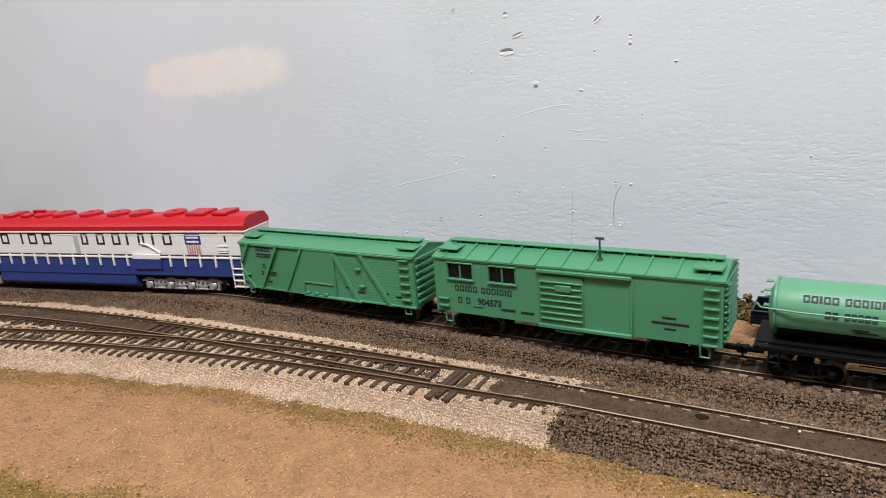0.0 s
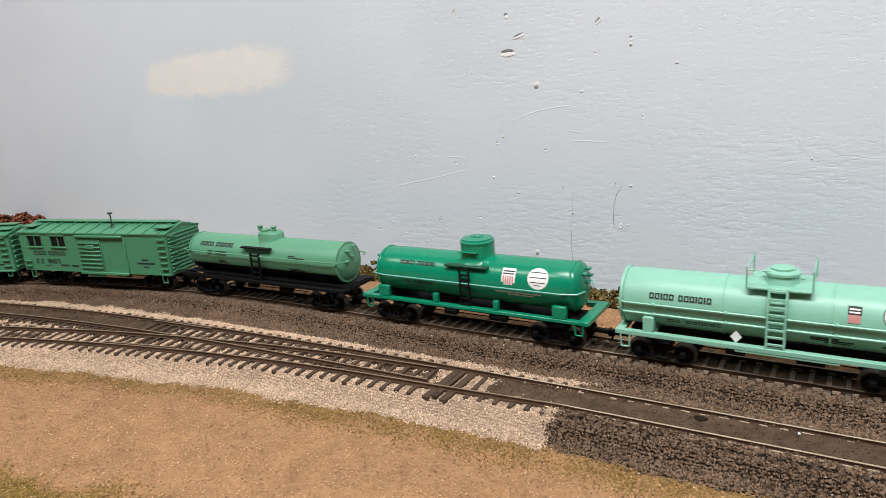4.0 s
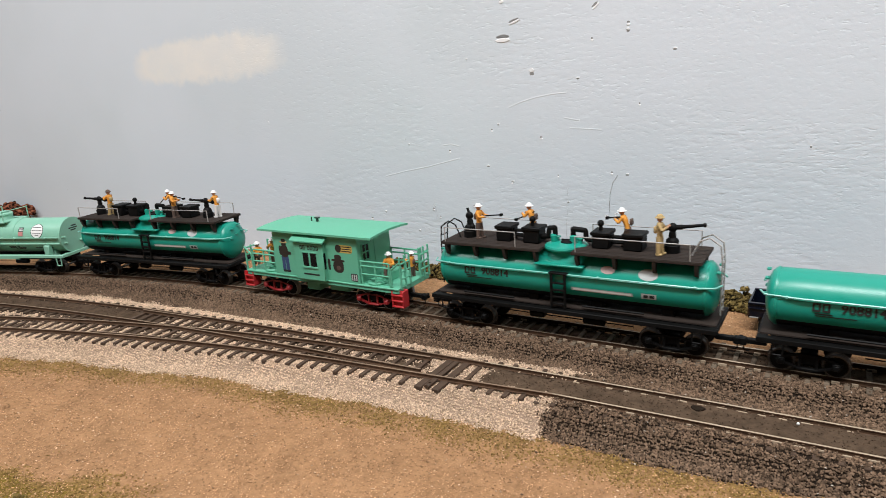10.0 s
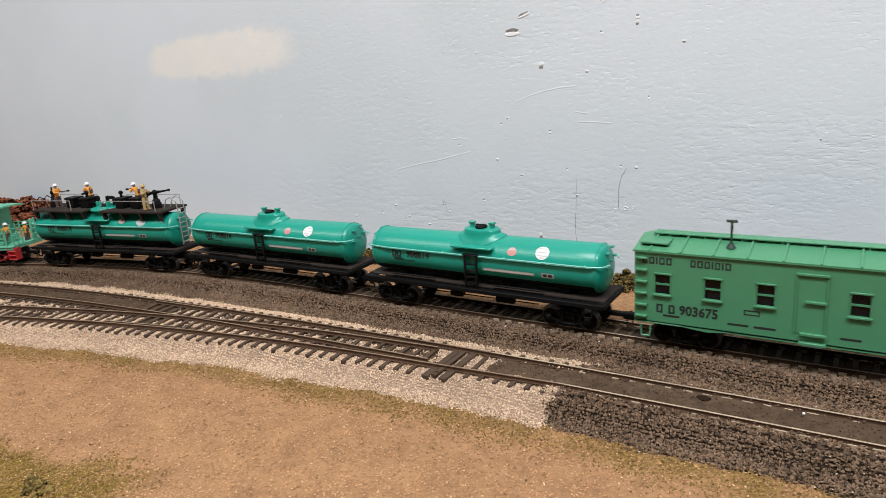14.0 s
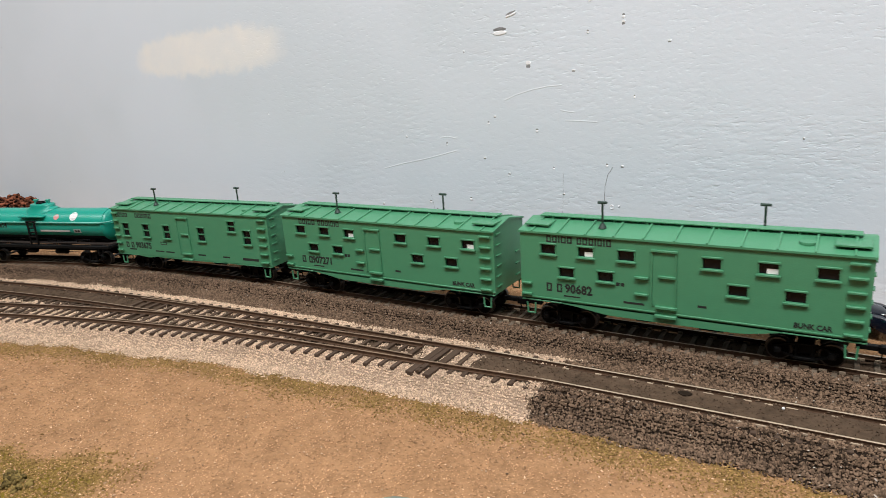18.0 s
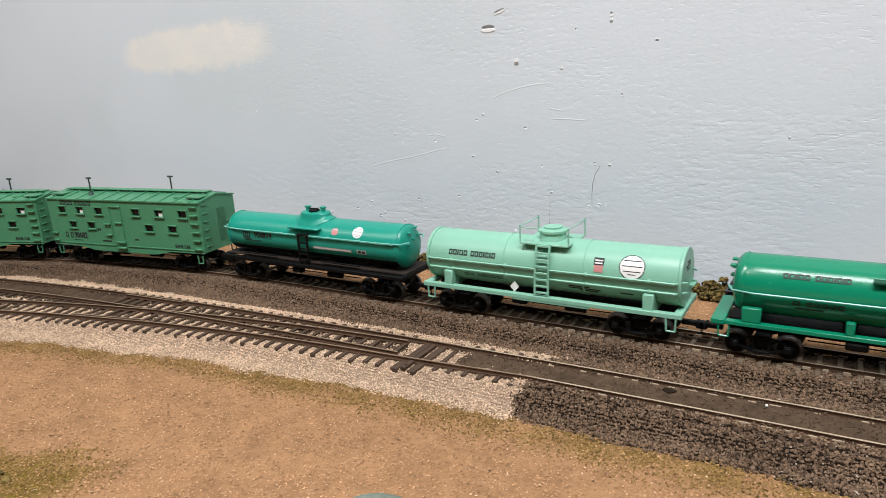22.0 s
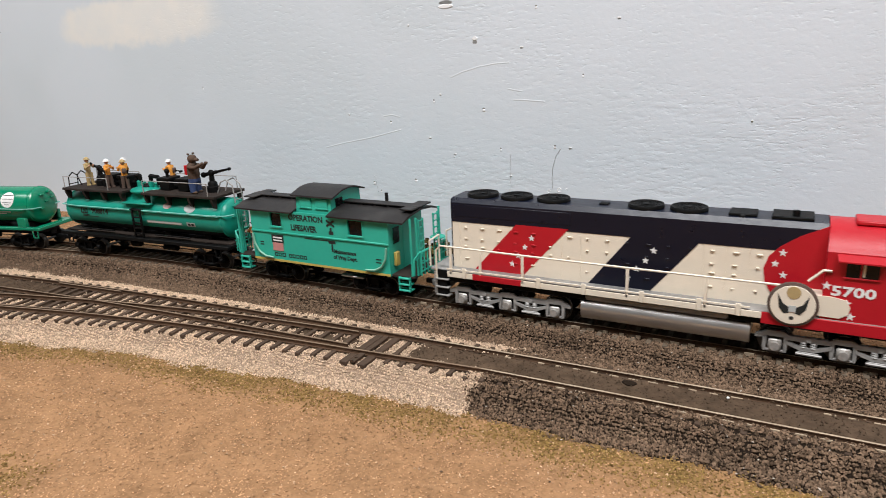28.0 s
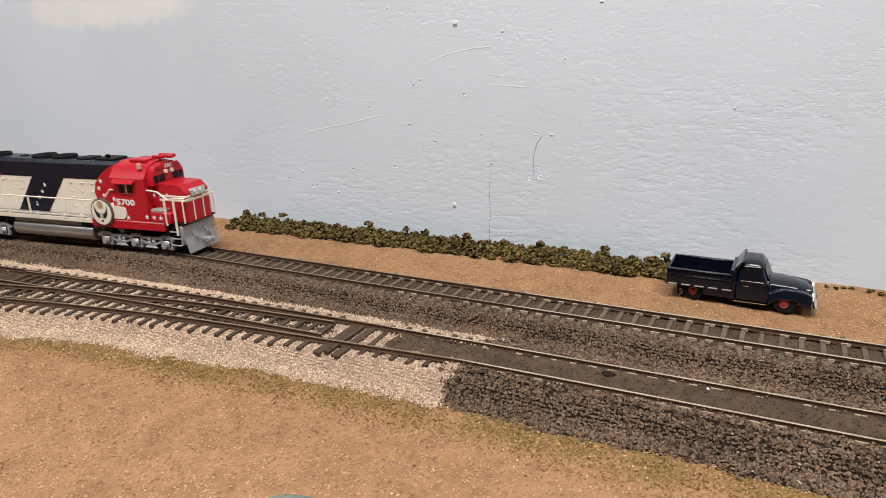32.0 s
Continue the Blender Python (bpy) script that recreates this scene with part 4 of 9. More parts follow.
def side_ladder(car, x, y, z0, z1, n, material, w=6.2, rails=False):
    g = Geo()
    s = -1 if y < 0 else 1
    for k in range(n):
        grab(g, x, y, z0 + (z1 - z0) * k / (n - 1), w, s)
    part("ladder", g, material, car)


def end_ladder(car, x, y, z0, z1, n, material, w=4.6):
    s = -1 if x < 0 else 1
    for k in range(n):
        z = z0 + (z1 - z0) * k / (n - 1)
        part("end_rung", Geo().box(x, x + s * 1.0, y - w / 2, y + w / 2, z - 0.4, z + 0.3, 0.1), material, car)


def frame_window(car, x0, x1, z0, z1, y, material, bars_n=0, glazed=True, shade=None):
    """Frame and sill round an opening, with a recessed pane."""
    s = -1 if y < 0 else 1
    g = Geo()
    g.box(x0 - 0.6, x1 + 0.6, y, y + s * 0.7, z1, z1 + 0.8, 0.15)
    g.box(x0 - 0.9, x1 + 0.9, y, y + s * 1.1, z0 - 0.9, z0, 0.15)
    g.box(x0 - 0.3, x0, y, y + s * 0.4, z0, z1)
    g.box(x1, x1 + 0.3, y, y + s * 0.4, z0, z1)
    for k in range(bars_n):
        x = x0 + (x1 - x0) * (k + 1) / (bars_n + 1)
        g.box(x - 0.35, x + 0.35, y - s * 0.6, y + s * 0.1, z0, z1)
    f = part("window_frame", g, material, car)
    part("pane", Geo().box(x0, x1, y - s * 0.75, y - s * 0.95, z0, z1), M["glass"], f)
    if shade:
        part("blind", Geo().box(x0 + 0.4 * (x1 - x0), x1 - 0.1, y - s * 0.5, y - s * 0.7, z0 + 0.1, z0 + (z1 - z0) * shade), M["white"], f)


RUNNING = ("bogie", "coupler", "centre_sill", "brake_cylinder", "brake_reservoir", "brake_rod")


def lift_body(car, k, up, keep=()):
    """Sets the height of a car's body: z becomes z * k + up; running gear and the parts in keep stay."""
    for ob in car.children_recursive:
        top = ob
        while top.parent is not car:
            top = top.parent
        if top.name.split(".")[0] in RUNNING + tuple(keep):
            continue
        if ob.matrix_basis.translation.length > 1e-6:
            m = ob.matrix_basis.copy()
            m.translation.z = m.translation.z * k + up * 0.001
            ob.matrix_basis = m
        else:
            ob.data.transform(Matrix(((1, 0, 0, 0), (0, 1, 0, 0), (0, 0, k, up * 0.001), (0, 0, 0, 1))))


def letters(car, widths, x, z, h, y, gap=0.5, material=None):
    part("lettering", bars(Geo(), x, z, widths, h, y, gap), material or M["ink"], car)


def words(car, s, x, z, h, y, material=None, squash=1.0):
    ob = part("lettering", text_mesh("lettering", s, h, material or M["ink"]), None, car)
    ob.matrix_basis = mm(x, y, z) @ Matrix.Diagonal((squash, 1, 1, 1))
    return ob


def bunk_car(number, double=True, variant=0, lift=(1.0, 0.0)):
    c = thing("bunk_car", "green wooden bunk car with small windows and belly sills" if double else "green wooden bunk car with tall windows, worn lettering", "rail car", "bunk cars")
    L, zb, ze, zr, h = 140.6, 13.8, 46.0, 49.6, 16.5
    m = M["boxgreen"]
    wins = []
    if double:
        for x in (-56.2, -38.2, -20.0, 14.9, 35.8, 56.0):
            wins.append((x - 3.5, x + 3.5, 36.3, 40.6))
        for x in (-47.4, -29.2, 25.1, 45.8):
            wins.append((x - 3.5, x + 3.5, 26.2, 30.4))
    else:
        for x in (-58.3, -38.1, -18.3, 13.6, 40.8, 52.9):
            wins.append((x - 3.1, x + 3.1, 27.3 if x != 40.8 else 35.0, 36.0 if x != 40.8 else 41.4))
    roof = house_body(c, L, zb, ze, zr, m, h, ribs=11, holes=wins)
    shades = ((1, 4), (2, 5))[variant]
    for k, (a, b, lo, hi) in enumerate(wins):
        for y in (-h, h):
            frame_window(c, a, b, lo, hi, y, m, bars_n=0, shade=0.5 if (double and y < 0 and lo > 31 and k in shades) else None)
            if not double:
                part("sash_bar", Geo().box(a, b, y * 0.965, y * 0.99, (lo + hi) / 2 - 0.4, (lo + hi) / 2 + 0.4), m, c)
    # door with battens, steps and grab irons
    x0, x1 = (-8.7, 0.7) if double else (-7.2, 2.4)
    d = part("door", Geo().box(x0, x1, -h - 0.25, -h, 17.8, 41.6, 0.1), m, c)
    g = Geo().box(x0 - 0.8, x1 + 0.8, -h - 1.1, -h, 41.4, 42.4, 0.15)
    g.box(x0 - 0.6, x0, -h - 0.7, -h, 18, 41.5)
    g.box(x1, x1 + 0.6, -h - 0.7, -h, 18, 41.5)
    part("door_frame", g, m, d)
    g = Geo().box(x0 + 2.6, x1 + 0.4, -h - 1.3, -h, 30.5, 31.5, 0.15)
    g.box(x0 + 1.6, x1 + 1.0, -h - 1.6, -h, 17.2, 18.3, 0.15)
    part("door_ledge", g, m, d)
    g = Geo()
    for z, dx in ((29.2, 0), (21.9, 0.2)) if double else ():
        g.box(x0 - 7.4, x0 - 1.6, -h - 1.3, -h, z, z + 1.0, 0.15)
    part("grab_iron", g, m, c)
    part("door_step", Geo().box(x0 + 1.4, x1 + 1.2, -h - 1.8, -h + 0.2, 13.3, 14.6, 0.2), m, c)
    # belly sill
    for s in (-1, 1):
        g = Geo()
        lo = 10.7 if double else zb - 0.6
        g.prism([(-70.2, zb + 0.6), (-70.2, zb - 0.4), (-50, zb - 0.4), (-40, zb - 1.4), (-31, lo + 0.3), (-26, lo), (24, lo), (29, lo + 0.3), (42, zb - 0.4), (70.2, zb - 0.4), (70.2, zb + 0.6)], s * h, s * (h - 1.0))
        part("sill_edge", Geo().box(-70.2, -50, s * (h + 0.25), s * h, zb - 0.5, zb + 0.1, 0.1).box(42, 70.2, s * (h + 0.25), s * h, zb - 0.5, zb + 0.1, 0.1), m, c)
        part("belly_sill", g, m, c)
        g = Geo().box(-70.3, 70.3, s * (h + 0.35), s * (h - 0.2), zb + 1.0, zb + 1.7, 0.1)
        if double:
            part("sill_strip", g, m, c)
    running_board(c, L - 14, zr + 0.6, m)
    for sx in (-1, 1):
        part("roof_walk_end", Geo().box(sx * 63 - 6, sx * 63 + 6, -13.5, -3.4, zr - 1.4, zr - 0.5, 0.2), m, c)
    side_ladder(c, 65.6, -h, 16.4, 43.4, 6, m)
    side_ladder(c, -67.2, -h, 16.6, 21.8 if double else 43.0, 2 if double else 6, m, w=5.0)
    side_ladder(c, -62.5, h, 17.5, 44, 6, m)
    for e in (-1, 1):
        end_ladder(c, e * 70, -12.0, 17.5, 44, 6, m)
        end_ladder(c, e * 70, 9.0, 17.5, 30, 3, m)
        part("end_door", Geo().box(e * 70, e * 70.3, -1, 7, 18, 40), m, c)
        stirrup(c, e * 65.5, -h + 0.4, m)
        stirrup(c, e * 65.5, h - 0.4, m)
        coupler(c, e * 70)
    for x, y in ((-33.0, -9.0), (31.5, 2.0)):
        g = Geo().cyl((x, y, zr - 2.2), (x, y, zr + 9.4), 0.5, 10)
        g.lathe([(0.9, 0), (1.7, -1.2), (1.9, -1.2), (0.9, 0.6)], "z", (x, y, zr - 0.3), 10)
        g.cyl((x - 2.1, y, zr + 9.6), (x + 2.1, y, zr + 9.6), 0.6, 8)
        part("smoke_jack", g, M["jack"], c)
    for x in ((-60, 48) if double else (49,)):
        part("roof_vent", Geo().lathe([(2.9, 0), (3.1, 0.6), (2.9, 1.3), (0.1, 1.5)], "z", (x, -9.5, zr - 2.4), 14), m, c)
    letters(c, [2.3, 2.3, 0.8, 2.4, 2.3] + ([0] if double else [0, 0, 0, 0]) + [2.1, 2.3, 2.2, 0.8, 2.0, 0.8, 2.2], -57.0 if double else -67.0, 41.7 if double else 40.4, 3.1, -h, 0.55)
    letters(c, [2.7, 0, 2.6], -57.4 if double else -60.8, 18.7, 4.0, -h, 0.6)
    if number:
        words(c, number, -41.8 if double else -43.4, 20.7, 4.2, -h - 0.05, squash=0.9)
    else:
        letters(c, [2.1] * 6, -44.0, 18.6, 3.4, -h, 0.5)
    if double:
        words(c, "BUNK CAR", 52.2, 17.3, 2.2, -h - 0.05, squash=0.86)
        letters(c, [1.7, 1.5], -24.4, 24.8, 1.6, -h, 0.4)
        letters(c, [9], -21, 17.4, 0.9, -h)
        letters(c, [8], -49, 17.0, 0.6, -h)
        letters(c, [3.5], 10, 19.5, 1.0, -h)
    else:
        for x, w in ((-58, 7), (-32, 8), (-22, 8), (8, 7), (30, 6)):
            letters(c, [w], x, 17.2, 0.9, -h)
        letters(c, [13], 47, 16.6, 1.6, -h)
        letters(c, [6], -26, 22.4, 2.2, -h)
    under(c, L - 10)
    for x in (-50, 50):
        truck(c, x, 19, M["black"])
    lift_body(c, *lift)
    return c


def braced_boxcar():
    c = thing("outside_braced_boxcar", "green outside-braced wooden boxcar with planked sides", "rail car", "boxcars")
    L, zb, ze, zr, h, m = 134.0, 10.9, 40.1, 44.6, 15.6, M["boxgreen"]
    roof = house_body(c, L, zb, ze, zr, m, h, ribs=0)
    # planks
    for s in (-1, 1):
        wall = part("plank_panel", Geo().box(-66.6, 66.6, s * h, s * (h + 0.1), zb, ze), m, c)
        for k in range(17):
            z = zb + 0.6 + k * 1.66
            part("plank", Geo().box(-66.4, 66.4, s * (h + 0.1), s * (h + 0.30), z, z + 1.60, 0.06), m, wall)
    # braces
    y = -h - 0.4
    for s in (-1, 1):
        ys = s * (h + 0.4)
        for (xa, za), (xb, zb2) in (((-66, 22), (-57, zb)), ((-58, ze), (-66, 27)), ((-33.0, ze), (-50.8, zb)), ((-12.6, ze), (-29.6, zb)), ((12, ze - 2), (27.6, zb)), ((31, ze), (50.4, zb))):
            w = 1.1
            g = Geo().rings([[(xa - w, ys, za), (xa + w, ys, za), (xa + w, ys + s * 1.5, za), (xa - w, ys + s * 1.5, za)], [(xb - w, ys, zb2), (xb + w, ys, zb2), (xb + w, ys + s * 1.5, zb2), (xb - w, ys + s * 1.5, zb2)]])
            part("brace", g, m, c)
        for x in (10.6,):
            part("door_post", Geo().box(x - 0.8, x + 0.8, ys, ys + s * 0.8, zb, ze, 0.15), m, c)
        d = part("door", Geo().prism([(-28.4, zb + 1.2), (9.6, zb + 1.2), (9.6, ze - 1.2), (-12.2, ze - 1.2)], ys, ys + s * 0.5), m, c)
        part("door_rail", Geo().box(-14, 30, ys, ys + s * 1.8, zb - 0.6, zb + 0.8, 0.25), m, c)
        part("rung", Geo().box(27, 31, ys, ys + s * 1.6, 30, 31, 0.2).box(29, 33, ys, ys + s * 1.6, 20, 21, 0.2), m, c)
        g = Geo().box(-14, 9, ys + s * 0.5, ys + s * 1.2, 18.6, 19.4, 0.15).box(-14, -13.3, ys + s * 0.5, ys + s * 1.2, 13, 19, 0.15)
        for x in (-11, -4, 3):
            g.box(x - 1.6, x + 1.6, ys + s * 0.5, ys + s * 2.0, zb + 0.8, zb + 2.6, 0.3)
        part("door_hardware", g, m, d)
        part("top_rail", Geo().box(-67, 67, ys, ys + s * 0.8, ze - 1.2, ze - 0.1, 0.15), m, c)
        part("bottom_rail", Geo().box(-67, 67, ys, ys + s * 0.8, zb - 0.2, zb + 1.0, 0.15), m, c)
    for e in (-1, 1):
        for k in range(7):
            z = zb + 2 + k * 4.0
            part("end_batten", Geo().box(e * 67, e * 68.4, -14.4, 14.4, z, z + 2.2, 0.4), m, c)
        end_ladder(c, e * 68.4, -11.5, 15, 39, 7, m)
        stirrup(c, e * 61, -h, m)
        stirrup(c, e * 61, h, m)
        coupler(c, e * 67)
        part("roof_walk_end", Geo().box(e * 60 - 6, e * 60 + 6, -12.5, -3.4, zr - 1.6, zr - 0.8, 0.2), m, c)
    side_ladder(c, 61, -h - 0.3, 15.5, 38, 6, m)
    side_ladder(c, -62.5, -h - 0.3, 15.5, 19.5, 2, m)
    running_board(c, L - 12, zr + 0.5, m)
    yl = -h - 0.46
    letters(c, [2.6, 2.6, 1.0, 2.6, 2.6], -53, 35.6, 2.6, yl, 0.3)
    letters(c, [2.2, 2.4, 2.2, 1.0, 2.0, 1.0, 2.2], -52.5, 31.4, 2.6, yl, 0.3)
    letters(c, [2.2, 0, 2.2], -48, 24.6, 2.8, yl, 1.4)
    letters(c, [2.0, 0, 2, 2, 2, 2], -50, 19.8, 2.8, yl, 0.4)
    for x, w, z in ((-45, 3.5, 15.5), (-24, 8, 14.6), (27, 5, 16), (43, 6, 17), (54, 4, 16), (18, 4, 18)):
        letters(c, [w], x, z, 0.9, yl)
    under(c, L - 10)
    for x in (-48, 48):
        truck(c, x, 19, M["black"])
    return c


def boarding_car():
    c = thing("boarding_car", "green boxcar with two double windows and a corrugated door", "rail car", "boxcars")
    L, zb, ze, zr, h, m = 142.0, 12.5, 42.0, 46.8, 16.5, M["boxgreen"]
    wins = [(-62.5, -48.2, 31.4, 39.4), (-38.6, -24.2, 31.4, 39.4)]
    house_body(c, L, zb, ze, zr, m, h, ribs=11, holes=wins)
    for a, b, lo, hi in wins:
        for y in (-h, h):
            frame_window(c, a, b, lo, hi, y, m, bars_n=1)
    for s in (-1, 1):
        ys = s * h
        d = part("door", Geo().box(-11.5, 10.5, ys, ys + s * 0.7, zb + 1, 38.0, 0.2), m, c, "corrugated sliding door")
        for k in range(7):
            z = 15.8 + k * 3.1
            part("door_rib", Geo().box(-11, 10, ys + s * 0.7, ys + s * 1.7, z, z + 1.0, 0.3), m, d)
        part("door_latch", Geo().box(-3, 5, ys + s * 0.7, ys + s * 2.0, 30.6, 33.8, 0.3), m, d)
        part("door_track", Geo().box(-12.5, 33, ys, ys + s * 2.0, 39.2, 40.8, 0.3), m, c)
        part("door_sill", Geo().box(-12.5, 33, ys, ys + s * 1.8, zb - 1.0, zb + 0.9, 0.3), m, c)
        part("door_post", Geo().box(32, 33.4, ys, ys + s * 0.6, zb, 40, 0.2), m, c)
        part("door_step", Geo().box(-4, 10, ys - s * 0.4, ys + s * 0.8, 9.6, 11.0, 0.2), m, c)
        part("eave_strip", Geo().box(-71, 71, ys, ys + s * 0.5, ze - 1.3, ze - 0.5, 0.1), m, c)
    for e in (-1, 1):
        for k in range(11):
            part("end_corrugation", Geo().box(e * 71, e * 72.1, -15.2, 15.2, 14.2 + k * 2.6, 15.5 + k * 2.6, 0.35), m, c)
        end_ladder(c, e * 72, -12, 16, 40, 7, m)
        end_ladder(c, e * 71, 9, 16, 28, 3, m)
        stirrup(c, e * 64, -h + 0.4, m)
        stirrup(c, e * 64, h - 0.4, m)
        coupler(c, e * 71)
        part("roof_walk_end", Geo().box(e * 64 - 6, e * 64 + 6, -13.5, -3.4, zr - 1.5, zr - 0.6, 0.2), m, c)
    side_ladder(c, 66.3, -h, 13.2, 38.2, 7, m)
    side_ladder(c, -66, -h, 16, 20, 2, m)
    running_board(c, L - 10, zr + 0.6, m)
    g = Geo().cyl((15.8, -8, zr - 2.4), (15.8, -8, zr + 8.1), 0.5, 10)
    g.lathe([(0.9, 0), (1.8, -1.2), (1.9, -1.2), (0.9, 0.6)], "z", (15.8, -8, zr - 1.6), 10)
    g.cyl((13.8, -8, zr + 8.2), (17.8, -8, zr + 8.2), 0.6, 8)
    part("smoke_jack", g, M["jack"], c)
    letters(c, [2.4, 2.4, 0.9, 2.4, 2.4, 0, 2.3, 2.4, 2.3, 0.9, 2.2, 0.9, 2.3], -59.0, 24.6, 3.2, -h, 0.62)
    letters(c, [2.4, 0, 2.4], -57.6, 18.0, 3.5, -h, 0.6)
    words(c, "904573", -39.2, 19.8, 3.5, -h - 0.05, squash=0.95)
    for x, w, z, hh in ((-49, 6, 16.5, 0.6), (-33, 8, 16.4, 1.4), (-22, 7, 16.2, 1.4), (46, 6, 22.6, 1.2), (41.5, 16, 20.0, 1.3), (47, 5, 17.6, 1.0)):
        letters(c, [w], x, z, hh, -h)
    under(c, L - 10)
    for x in (-51, 51):
        truck(c, x, 19, M["black"])
    return c


def shell(car, L, r, zc, upper, lower=None, split=-26.0, bands=()):
    """Tank barrel with rounded heads. The lower part below the split angle may be black."""
    l2 = L / 2
    hd = 4.2
    prof = [(0.05, -l2), (r * 0.35, -l2 + 0.25), (r * 0.66, -l2 + 0.95), (r * 0.87, -l2 + 2.1), (r * 0.97, -l2 + 3.3), (r, -l2 + hd)]
    prof = prof + [(r, x) for x in np.linspace(-l2 + hd, l2 - hd, 12)[1:-1]] + [(a, -b) for a, b in prof[::-1]]
    b = part("tank", Geo().lathe(prof, "x", (0, 0, zc), 40), upper, car, angle=50)
    if lower is not None:
        b.data.materials.append(lower)
        idx = []
        cut = zc + r * math.sin(radians(split))
        for f in b.data.polygons:
            idx.append(1 if f.center.z * 1000 < cut and abs(f.center.x) * 1000 < l2 - hd else 0)
        b.data.polygons.foreach_set("material_index", idx)
    for x in bands:
        part("tank_band", Geo().lathe([(r + 0.02, x - 0.5), (r + 0.28, x - 0.45), (r + 0.28, x + 0.45), (r + 0.02, x + 0.5)], "x", (0, 0, zc), 40), upper, b)
    return b


def surface(r, zc, x, z, out=0.0):
    """Point on the near side of the barrel at a height z."""
    dz = z - zc
    return (x, -math.sqrt(max(0.0, (r + out) ** 2 - dz * dz)), z)


def patch(car, name, r, zc, x0, x1, z0, z1, material, label="", shape="box", out=0.10, n=24):
    """A thin print that hugs the barrel: box or disc."""
    g = Geo()
    if shape == "disc":
        cx, cz, rx, rz = (x0 + x1) / 2, (z0 + z1) / 2, (x1 - x0) / 2, (z1 - z0) / 2
        a0 = math.asin(max(-1, min(1, (cz - zc) / r)))
        loops = []
        for k in (1.0, 0.66, 0.33, 0.02):
            lp = []
            for i in range(n):
                a = 2 * math.pi * i / n
                th = a0 + k * rz / r * math.sin(a)
                lp.append((cx + k * rx * math.cos(a), -(r + out) * math.cos(th), zc + (r + out) * math.sin(th)))
            loops.append(lp)
        g.rings(loops, caps=False)
    else:
        t0, t1 = [math.asin(max(-1, min(1, (z - zc) / r))) for z in (z0, z1)]
        k = max(2, int(abs(t1 - t0) / 0.12) + 1)
        loops = []
        for i in range(k + 1):
            th = t0 + (t1 - t0) * i / k
            loops.append([(x0, -(r + out) * math.cos(th), zc + (r + out) * math.sin(th)), (x1, -(r + out) * math.cos(th), zc + (r + out) * math.sin(th))])
        g.rings(loops, close=False)
    return part(name, g, material, car, label)


def tank_words(car, s, r, zc, x, z, h, squash=1.0):
    """Lettering laid on the barrel, leaning with its surface."""
    th = math.asin((z - zc) / r)
    ob = part("lettering", text_mesh("lettering", s, h, M["ink"]), None, car)
    ob.matrix_basis = mm(x, -(r + 0.10) * math.cos(th), zc + (r + 0.10) * math.sin(th), -math.degrees(th)) @ Matrix.Diagonal((squash, 1, 1, 1))


def tank_letters(car, widths, r, zc, x, z, h, gap=0.45):
    th = math.asin((z - zc) / r)
    ob = part("lettering", bars(Geo(), 0, -h / 2, widths, h, 0, gap), M["ink"], car)
    ob.matrix_basis = mm(x, -(r + 0.07) * math.cos(th), zc + (r + 0.07) * math.sin(th), -math.degrees(th))


def shield(car, x, z, w, h, place, dark=True):
    """A railway shield as plain shapes; place(x0, x1, z0, z1, material) lays a print."""
    if dark:
        place(x - w / 2, x + w / 2, z, z + h / 2, M["ink"])
        place(x - w * 0.38, x + w * 0.38, z + h * 0.10, z + h * 0.19, M["white"])
        place(x - w * 0.38, x + w * 0.38, z + h * 0.28, z + h * 0.37, M["white"])
        place(x - w * 0.44, x + w * 0.44, z - h / 2, z, M["decalred"])
        return
    place(x - w / 2, x + w / 2, z - h * 0.36, z + h / 2, M["white"])
    place(x - w * 0.32, x + w * 0.32, z - h * 0.5, z - h * 0.36, M["white"])
    for q in (0.16, 0.30):
        place(x - w * 0.42, x + w * 0.42, z + h * q, z + h * (q + 0.07), M["ink"])
    for k in range(5):
        place(x + w * (-0.40 + 0.17 * k), x + w * (-0.30 + 0.17 * k), z - h * (0.46 if 0 < k < 4 else 0.34), z + h * 0.06, M["decalred"])


def tank_shield(car, r, zc, x, z, w, h, dark=True, pale=True):
    k = [0.10]

    def place(x0, x1, z0, z1, m):
        k[0] += 0.03
        patch(car, "shield_print", r, zc, x0, x1, z0, z1, m, out=k[0])

    if dark:
        shield(car, x, z, w, h, place, not pale)
    else:
        patch(car, "shield_print", r, zc, x - w / 2, x + w / 2, z - h / 2, z + h / 2, M["decalred"], "faded pink shield print", "disc")
        patch(car, "shield_print", r, zc, x - w * 0.36, x + w * 0.36, z + h * 0.12, z + h * 0.26, M["decalgrey"], out=0.16)


def tank_disc(car, r, zc, x, z, d, ring=False, line=None):
    if ring:
        patch(car, "emblem_ring", r, zc, x - d * 0.54, x + d * 0.54, z - d * 0.54, z + d * 0.54, M["ink"], shape="disc", out=0.08)
    patch(car, "emblem", r, zc, x - d / 2, x + d / 2, z - d / 2, z + d / 2, M["white"], "white round emblem", "disc", out=0.13)
    for k, w in ((0.22, 0.36), (0.02, 0.42), (-0.18, 0.36), (-0.30, 0.16)):
        patch(car, "emblem_line", r, zc, x - d * w, x + d * w, z + d * k - 0.17, z + d * k + 0.17, line or M["ink"], out=0.18)


